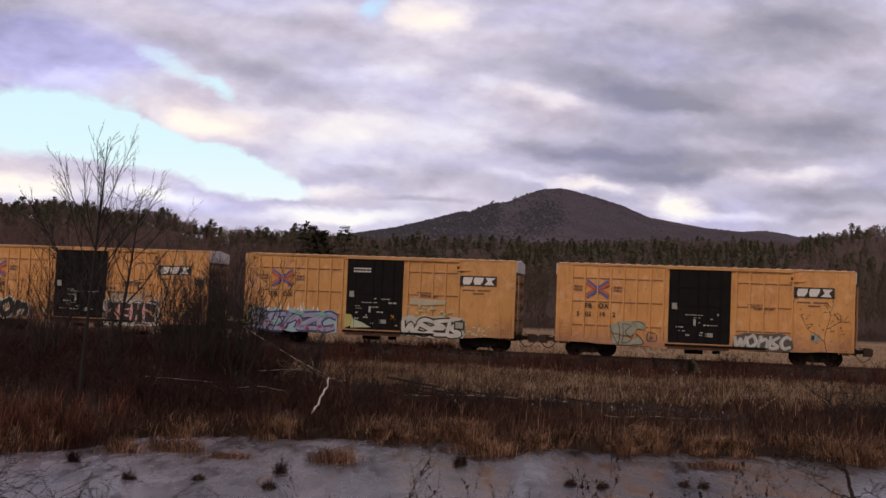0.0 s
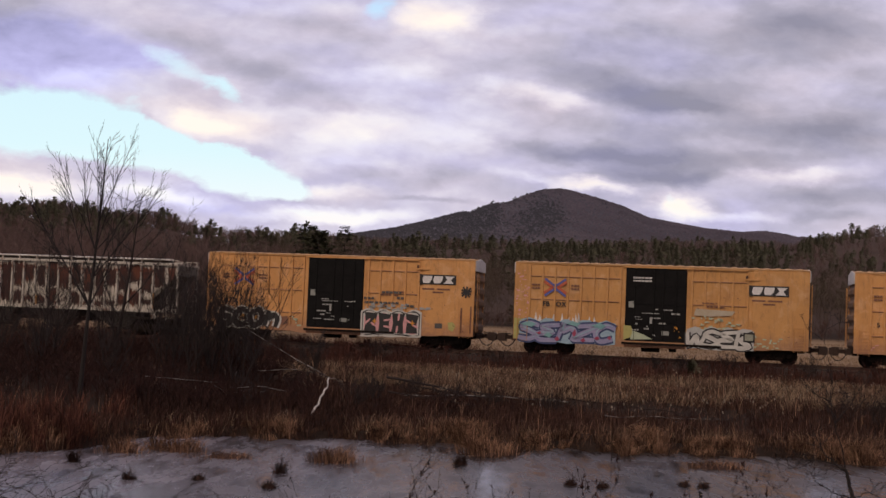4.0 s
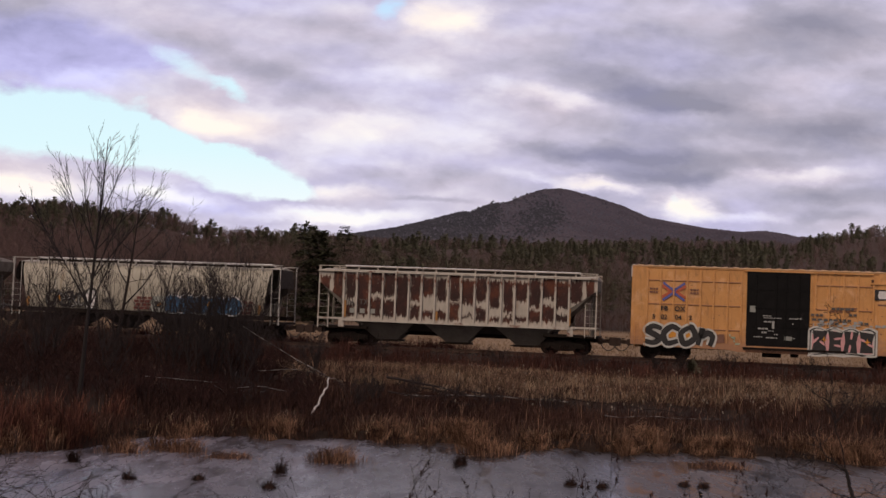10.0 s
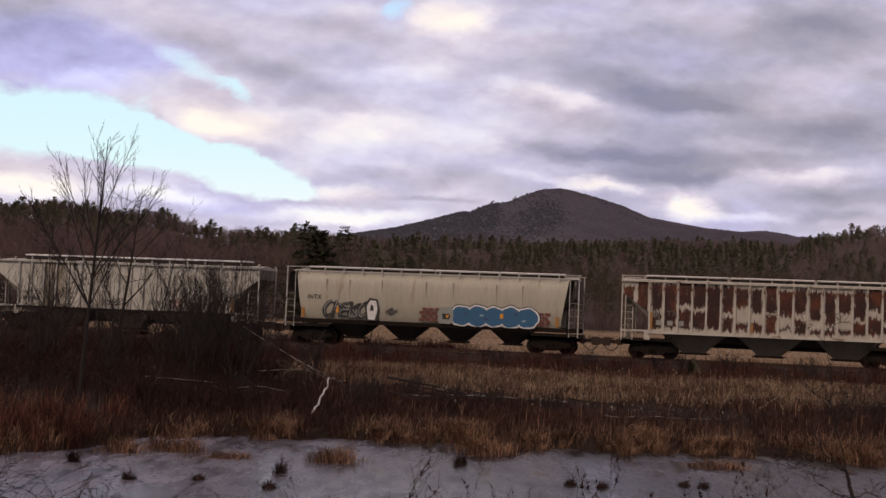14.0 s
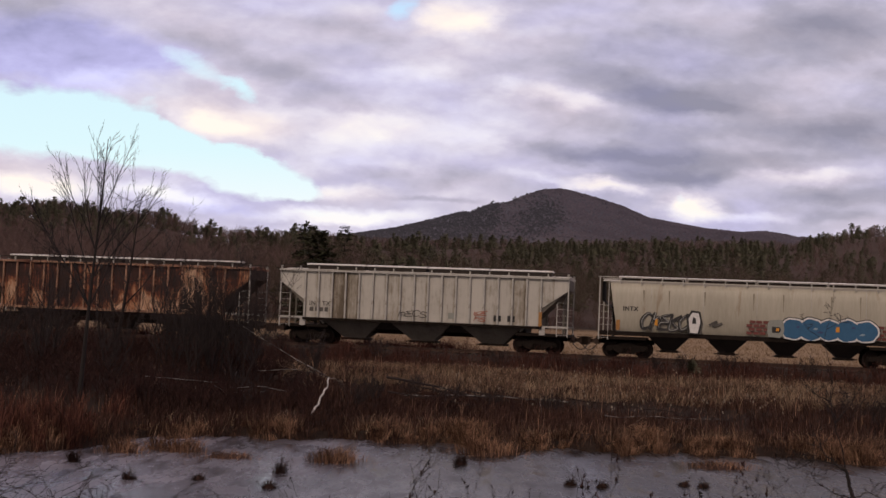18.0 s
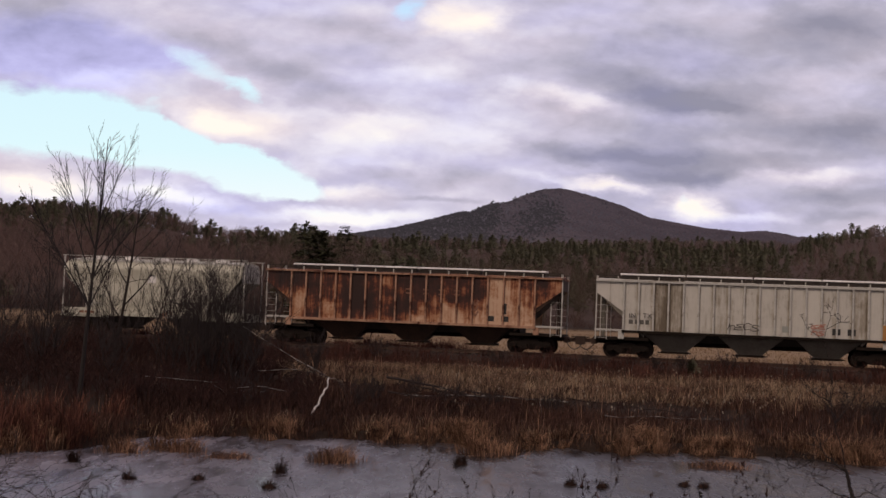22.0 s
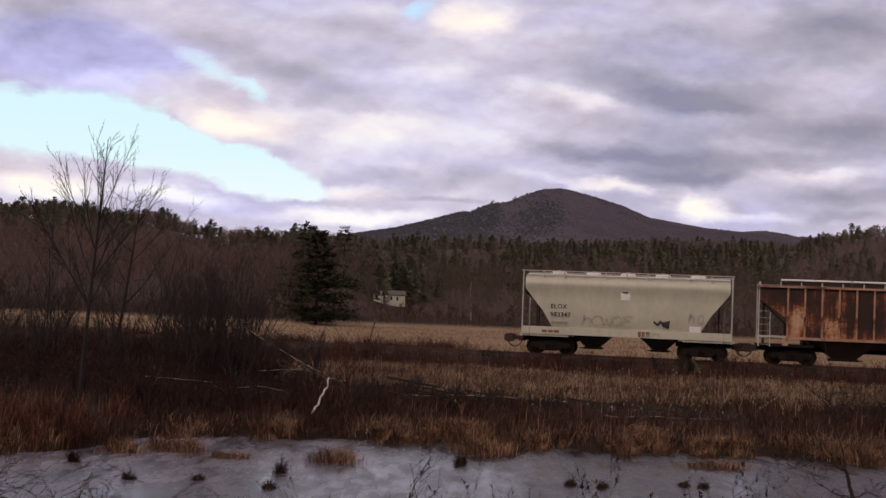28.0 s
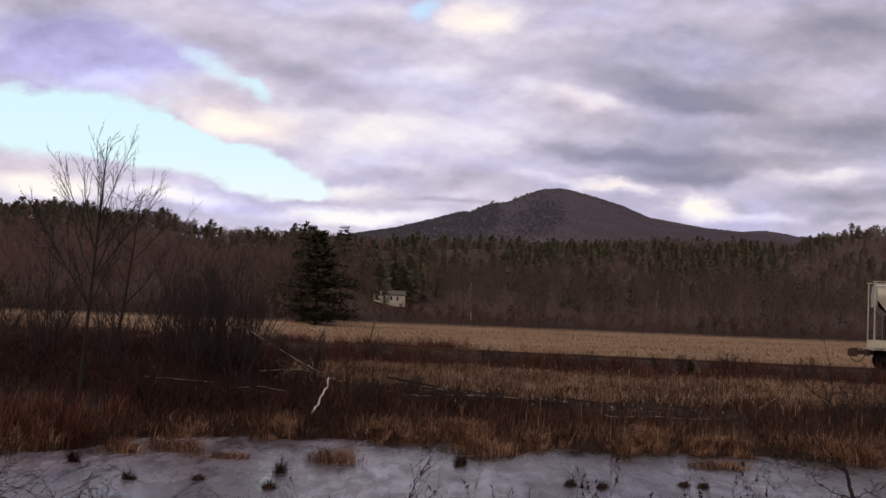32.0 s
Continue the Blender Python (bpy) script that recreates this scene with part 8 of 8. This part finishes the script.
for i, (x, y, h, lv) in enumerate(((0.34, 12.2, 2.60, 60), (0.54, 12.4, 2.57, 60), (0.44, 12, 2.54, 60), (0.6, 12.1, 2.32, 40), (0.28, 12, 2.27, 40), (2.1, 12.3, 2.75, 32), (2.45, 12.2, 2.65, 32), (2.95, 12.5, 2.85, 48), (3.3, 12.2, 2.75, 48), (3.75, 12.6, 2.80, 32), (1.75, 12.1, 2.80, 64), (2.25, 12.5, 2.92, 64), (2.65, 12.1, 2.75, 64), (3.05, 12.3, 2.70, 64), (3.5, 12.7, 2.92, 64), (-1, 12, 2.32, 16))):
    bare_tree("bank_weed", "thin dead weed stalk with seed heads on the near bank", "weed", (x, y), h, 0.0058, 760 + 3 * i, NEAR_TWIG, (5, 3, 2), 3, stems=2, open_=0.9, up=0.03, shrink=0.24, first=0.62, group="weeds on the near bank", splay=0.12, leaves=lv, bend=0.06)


def stem(name, pts, r0, r1, material, parent, seed, wob=0.02):
    L = Limbs(seed)
    P = [np.array(p, float) for p in pts]
    Q = []
    for p, q in zip(P, P[1:]):
        for k in range(3):
            Q.append(p + (q - p) * k / 3 + (L.r.normal(size=3) * wob if (k or Q) else 0))
    Q.append(P[-1])
    L.tube(Q, r0, r1, 6)
    return part(name, L.mesh(name, material), material, parent)


def crooked_sapling():
    """A bent stem on the near shore: its head has gone over to one side, thin shoots stand up from it."""
    x, y = 4.45, 14.0
    z = float(height(x, y)) - 0.05
    t = thing("sapling", "crooked leafless sapling bent over on the near shore", "sapling", at=pose(x, y, z))
    top = 0.33 - z
    stem("trunk", [(0, 0, 0), (0.03, 0, top - 0.75), (-0.03, 0, top - 0.28), (-0.075, 0, top - 0.10), (-0.11, 0, top)], 0.024, 0.017, NEAR_TWIG, t, 701, 0.006)
    arms = (((-0.11, 0, 0), (-0.20, 0.03, 0.05), (-0.42, 0.05, 0.08), (-0.62, 0.08, 0.04)), ((-0.20, 0.03, 0.05), (-0.33, 0.1, 0.17), (-0.37, 0.1, 0.38)), ((-0.11, 0, 0), (-0.16, -0.05, 0.22), (-0.27, -0.1, 0.50), (-0.31, -0.1, 0.72), (-0.30, -0.1, 0.98)), ((-0.31, -0.1, 0.72), (-0.44, -0.1, 0.76), (-0.66, -0.12, 0.96)), ((-0.27, -0.1, 0.50), (-0.12, -0.1, 0.66), (0.02, -0.15, 0.92)), ((-0.42, 0.05, 0.08), (-0.56, 0.1, 0.0), (-0.72, 0.1, -0.03)), ((0.0, 0, -0.28), (0.16, 0.05, -0.24), (0.34, 0.1, -0.30)), ((0.0, 0, -0.30), (-0.26, -0.1, -0.22), (-0.46, -0.1, -0.12), (-0.50, -0.1, -0.02)), ((-0.30, -0.1, 0.98), (-0.40, -0.1, 1.35), (-0.35, -0.1, 1.58), (-0.31, -0.1, 1.78)), ((-0.40, -0.1, 1.35), (-0.56, -0.1, 1.46), (-0.66, -0.1, 1.62)), ((-0.37, -0.1, 1.48), (-0.24, -0.1, 1.55), (-0.16, -0.1, 1.58)))
    for i, pts in enumerate(arms):
        r = 0.012 if i == 0 else 0.007 if i < 8 else 0.0032
        stem("branch", [(a, b, c + top) for a, b, c in pts], r, 0.003 if i < 8 else 0.0014, NEAR_TWIG, t, 730 + 11 * i, 0.008)
    rs = np.random.RandomState(707)
    C = Limbs(708)
    C.tip = 0.0018
    for i, pts in enumerate(arms):
        for k in range(5):
            a, b = pts[-2], pts[-1]
            u = rs.rand()
            q = np.array([a[m] + (b[m] - a[m]) * u for m in range(3)]) + np.array([0, 0, top])
            v = np.array([rs.normal() * 0.7 - 0.1, rs.normal() * 0.3, rs.uniform(-0.1, 0.9)])
            C.grow(q, v / np.linalg.norm(v), rs.uniform(0.10, 0.26) * (1.0 if i < 8 else 0.5), 0.004 if i < 8 else 0.0025, 1, (3,), 0.5, 0.6, 0.03, 0.08)
    part("crown", C.mesh("crown", NEAR_TWIG), NEAR_TWIG, t)


crooked_sapling()


def fallen_birch():
    t = thing("fallen_birch", "broken white birch stem fallen across dark brush", "fallen tree", at=pose(-4.16, 43.0, -1.63))
    stem("stem", [(0, 0, -0.12), (0.22, 0.2, 0.30), (0.34, 0.3, 0.66), (0.52, 0.6, 0.98), (0.58, 0.7, 1.26)], 0.040, 0.028, BIRCH, t, 801, 0.022)
    stem("leaning_stem", [(0.58, 0.7, 1.26), (-0.6, 1.8, 1.75), (-2.85, 4.0, 2.80)], 0.015, 0.006, DULL_BIRCH, t, 802, 0.012)
    stem("side_branch", [(1.03, 0.8, 1.16), (0.58, 0.7, 1.26), (-0.31, 1.5, 1.45), (-2.16, 2.5, 1.30)], 0.010, 0.004, DULL_BIRCH, t, 803, 0.02)


fallen_birch()


def fallen_branch(label, pts, r, material, seed):
    x0, y0, z0 = pts[0]
    t = thing("fallen_branch", label, "branch", "fallen branches in the marsh", at=pose(x0, y0, z0))
    stem("stem", [(x - x0, y - y0, z - z0) for x, y, z in pts], r, r * 0.5, material, t, seed)
    rs = np.random.RandomState(seed)
    for k in range(4):
        x, y, z = pts[0]
        u = rs.uniform(0.1, 0.9)
        p = np.array([(pts[-1][i] - pts[0][i]) * u for i in range(3)])
        q = p + np.array([rs.normal() * 0.5, rs.normal() * 0.5, -rs.uniform(0.2, 0.5)])
        stem("snag", [p, q], r * 0.5, r * 0.2, material if k % 2 else DARK_BARK, t, seed + k)


fallen_branch("long pale fallen birch branch over marsh grass", [(-1.22, 49.0, -1.16), (0.56, 49.0, -1.10), (3.28, 49.0, -1.06), (4.9, 48.0, -1.12)], 0.020, DULL_BIRCH, 811)
fallen_branch("dark fallen trunk in the marsh grass", [(-2.1, 55.0, -0.80), (0.14, 52.0, -0.95), (1.64, 50.0, -1.2)], 0.055, DARK_BARK, 821)
for i, pts in enumerate((((-0.6, 51.0, -0.95), (1.8, 49.5, -1.15), (4.2, 48.2, -1.3)), ((1.2, 50.2, -0.98), (3.4, 49.2, -1.12), (6.2, 47.6, -1.3)), ((-1.8, 48.2, -1.0), (0.2, 47.4, -1.2), (2.2, 46.6, -1.42)), ((4.8, 49.0, -1.02), (6.8, 48.4, -1.14), (9.0, 47.2, -1.32)))):
    fallen_branch("dark fallen branch tangled in the marsh weeds", pts, 0.028, DARK_BARK, 861 + 7 * i)
fallen_branch("pale fallen branch half hidden in sedge", [(5.6, 44.0, -1.26), (7.3, 44.0, -1.24), (9.84, 44.5, -1.26)], 0.009, DULL_BIRCH, 831)
fallen_branch("short pale fallen branch in dark brush", [(-10.4, 47.0, -0.75), (-9.0, 47.1, -0.8), (-7.8, 47.0, -0.85)], 0.008, BIRCH, 841)
fallen_branch("short pale fallen branch in dark brush", [(-7.2, 46.0, -0.95), (-6.4, 46.1, -0.9), (-5.2, 46.0, -1.0)], 0.008, BIRCH, 851)


def big_pine(at, h, reach, seed, tiers, label, sprays=46):
    """White pine: level plates of needles on long boughs, with gaps between them."""
    x, y = at
    z = float(height(x, y)) - 0.3
    t = thing("pine_tree", label, "tree", at=pose(x, y, z))
    part("trunk", tube(bmesh.new(), (0, 0, 0), (0, 0, h * 0.97), h * 0.018, 0.04, 8), DARK_BARK, t)
    rs = np.random.RandomState(seed)
    V, F = [], []
    L = Limbs(seed + 1)
    for i in range(tiers):
        u = 0.04 + 0.94 * (i + 0.9 * rs.rand()) / tiers
        n = 6 if u < 0.8 else 4
        for k in range(n):
            az = 6.283 * (k + rs.uniform(-0.4, 0.4)) / n + 1.7 * i
            ln = reach * (1 - u) ** 0.52 * (0.62 + 0.38 * min(1, u / 0.22)) * rs.uniform(0.45, 1.3) + 0.35
            rise = rs.uniform(-0.10, 0.10) + 0.35 * max(0, u - 0.7)
            d = np.array([math.cos(az), math.sin(az), rise])
            root = np.array([0, 0, h * u])
            bough = [root, root + d * ln * 0.5 + np.array([0, 0, 0.05 * ln]), root + d * ln]
            L.tube(bough, 0.05, 0.015, 3)
            sd = np.array([-math.sin(az), math.cos(az), 0])
            for q in range(int(sprays * (0.35 + ln / reach))):
                w = 0.18 + 0.82 * rs.rand() ** 0.7
                c = root + d * ln * w + sd * rs.normal() * 0.20 * ln * w + np.array([0, 0, rs.normal() * 0.24 + 0.05 * math.sin(3 * w) * ln])
                s = rs.uniform(0.16, 0.42)
                b = len(V)
                V.extend([c + rs.normal(size=3) * s * np.array([1, 1, 0.45]) for _ in range(3)])
                F.append((b, b + 1, b + 2))
    part("boughs", L.mesh("boughs", DARK_BARK), DARK_BARK, t)
    np_part("crown", V, F, PINE_DARK, t, "plates of dark green needles")
    return t


big_pine((-22.7, 241.0), 17.6, 8.2, 901, 20, "large dark white pine with uneven tiers at the field edge", 100)
big_pine((-28.8, 385.0), 16.5, 4.6, 905, 12, "dark pine rising above the ridge", 30)
big_pine((-37.8, 380.0), 15.0, 4.0, 906, 12, "dark pine rising above the ridge", 30)
big_pine((-41.5, 390.0), 14.0, 3.8, 907, 11, "dark pine rising above the ridge", 30)


def low_evergreen():
    x, y = 13.45, 70.0
    z = float(height(x, y))
    t = thing("young_spruce", "small dark young spruce beside the railway", "shrub", at=pose(x, y, z - 0.05))
    part("trunk", tube(bmesh.new(), (0, 0, 0), (0, 0, 1.0), 0.03, 0.01, 6), DARK_BARK, t)
    V, F = blade_pine(np.random.RandomState(5), 8.0, 2.6, 26)
    np_part("crown", V * np.array([0.2, 0.2, 0.105]), F[3:], NEEDLES, t)


low_evergreen()


def pale_birch(at, h, lean, seed):
    x, y = at
    t = thing("birch_tree", "slim white birch trunk at the field's edge", "tree", "birches at the field edge", at=pose(x, y, float(height(x, y)) - 0.2))
    L = Limbs(seed)
    pts = [np.array([lean * u * h, 0, u * h]) + L.r.normal(size=3) * 0.06 for u in np.linspace(0, 1, 7)]
    L.tube(pts, 0.09, 0.03, 6)
    part("trunk", L.mesh("trunk", BIRCH), BIRCH, t)
    C = Limbs(seed + 1)
    for k in range(7):
        q = pts[-1] * (0.5 + 0.5 * C.r.rand())
        C.grow(q, np.array([C.r.normal() * 0.5, C.r.normal() * 0.5, 0.8]), h * 0.3, 0.03, 1, (4,), up=0.1)
    part("crown", C.mesh("crown", BARK), BARK, t)


pale_birch((7.6, 325.0), 9.5, -0.03, 911)
pale_birch((63.5, 388.0), 8.0, 0.08, 913)
pale_birch((72.0, 396.0), 9.0, 0.03, 915)


def marker_post():
    x, y = -4.4, 80.0
    t = thing("marker_post", "thin leaning wooden stake beyond the railway", "post", at=pose(x, y, float(height(x, y)), 0, 14, 0))
    part("stake", tube(bmesh.new(), (0, 0, -0.1), (0, 0, 2.05), 0.04, 0.03, 6), DARK_BARK, t)
    part("sign", box(bmesh.new(), -0.09, 0.09, -0.08, -0.05, 1.88, 2.08), BARK, t)


marker_post()


def house():
    a, y = -0.0425, HOUSE_Y
    x, z = a * y, float(height(a * y, y)) + 1.0
    t = thing("house", "cream clapboard house with dark roof among bare trees", "house", at=pose(x, y, z, 0, 0, 6) @ Matrix.Scale(0.78 * y / 376.0, 4))
    bm = bmesh.new()
    prism(bm, [(-4.0, -2.0), (1.0, -2.0), (1.0, 2.4), (-1.5, 3.6), (-4.0, 2.4)], 0, 7)
    part("gable_wing", bm, SIDING, t)
    bm = bmesh.new()
    box(bm, 1.0, 7.5, 1.0, 7.0, -2.0, 2.0)
    part("side_wing", bm, SIDING, t)
    bm = bmesh.new()
    prism(bm, [(-4.3, 2.25), (-1.5, 3.62), (-1.5, 3.85), (-4.45, 2.4)], -0.3, 7.3)
    prism(bm, [(1.3, 2.25), (-1.5, 3.62), (-1.5, 3.85), (1.45, 2.4)], -0.3, 7.3)
    part("gable_roof", bm, SHINGLE, t)
    bm = bmesh.new()
    prism_x(bm, [(0.6, 2.2), (4.0, 3.9), (7.4, 2.2)], 1.05, 7.8)
    part("side_roof", bm, SHINGLE, t)
    for wx, wz, wy in ((-3.0, 0.9, 0.0), (-0.2, 0.9, 0.0), (2.4, 0.9, 1.0), (4.6, 0.9, 1.0)):
        bm = box(bmesh.new(), wx - 0.5, wx + 0.5, wy - 0.06, wy + 0.02, wz - 0.8, wz + 0.8)
        wn = part("window", bm, WHITE_PAINT, t)
        part("pane", box(bmesh.new(), wx - 0.4, wx + 0.4, wy - 0.08, wy - 0.062, wz - 0.7, wz + 0.7), GLASS, wn)
    part("chimney", box(bmesh.new(), -3.05, -2.75, 3.0, 3.3, 2.5, 5.6), SIDING, t)


house()
for i, (a, d, h) in enumerate(((-0.0345, 322, 3.2), (-0.0300, 321, 3.6), (-0.0268, 322, 3.0), (-0.0225, 323, 3.4))):
    bare_tree("yard_shrub", "leafless brown shrub in front of the house", "shrub", (a * d, d), h, 0.06, 950 + 3 * i, BARK, (7, 4), 2, stems=5, open_=0.8, up=0.06, shrink=0.5, first=0.15, group="shrubs round the house", splay=0.45)

# ---------------------------------------------------------------- what moves
TRAVEL = (
    (0.0, 0.0), (1.0, 3.952), (2.0, 7.923), (3.0, 11.871), (4.2, 16.66), (5.5, 21.895), (6.5, 25.982), (7.5, 30.070), (8.5, 34.225), (9.5, 38.409),
    (10.5, 42.644), (11.5, 46.932), (12.5, 51.252), (13.5, 55.651), (14.5, 60.077), (15.5, 64.57), (16.5, 69.094), (17.5, 73.637), (18.5, 78.179), (19.5, 82.727),
    (20.5, 87.26), (21.5, 91.860), (22.5, 96.472), (23.5, 101.089), (24.5, 105.703), (25.5, 110.357), (26.5, 115.0), (27.5, 119.657), (28.5, 124.331), (29.5, 129.035),
    (30.5, 133.70), (31.5, 138.405), (32.0, 140.761))
WHEEL_R = 0.445


def travelled(t):
    ts, ds = zip(*TRAVEL)
    return float(np.interp(t, ts, ds))


def motions():
    for w, s_mid in WAGONS:
        walk(w, [(t, on_track(s_mid + d)) for t, d in TRAVEL])
    turns = [(i * 4 / 30, math.degrees(travelled(i * 4 / 30) / WHEEL_R)) for i in range(241)]
    for w, wx in WHEELS:
        walk(w, [(t, pose(wx, 0, WHEEL_R, 0, a % 360.0, 0)) for t, a in turns])
    # the clouds drift slowly to the right
    walk(backdrop, [(0.0, pose(-32, 0, 0)), (16.0, pose(0, 0, 0)), (32.0, pose(32, 0, 0))])


motions()
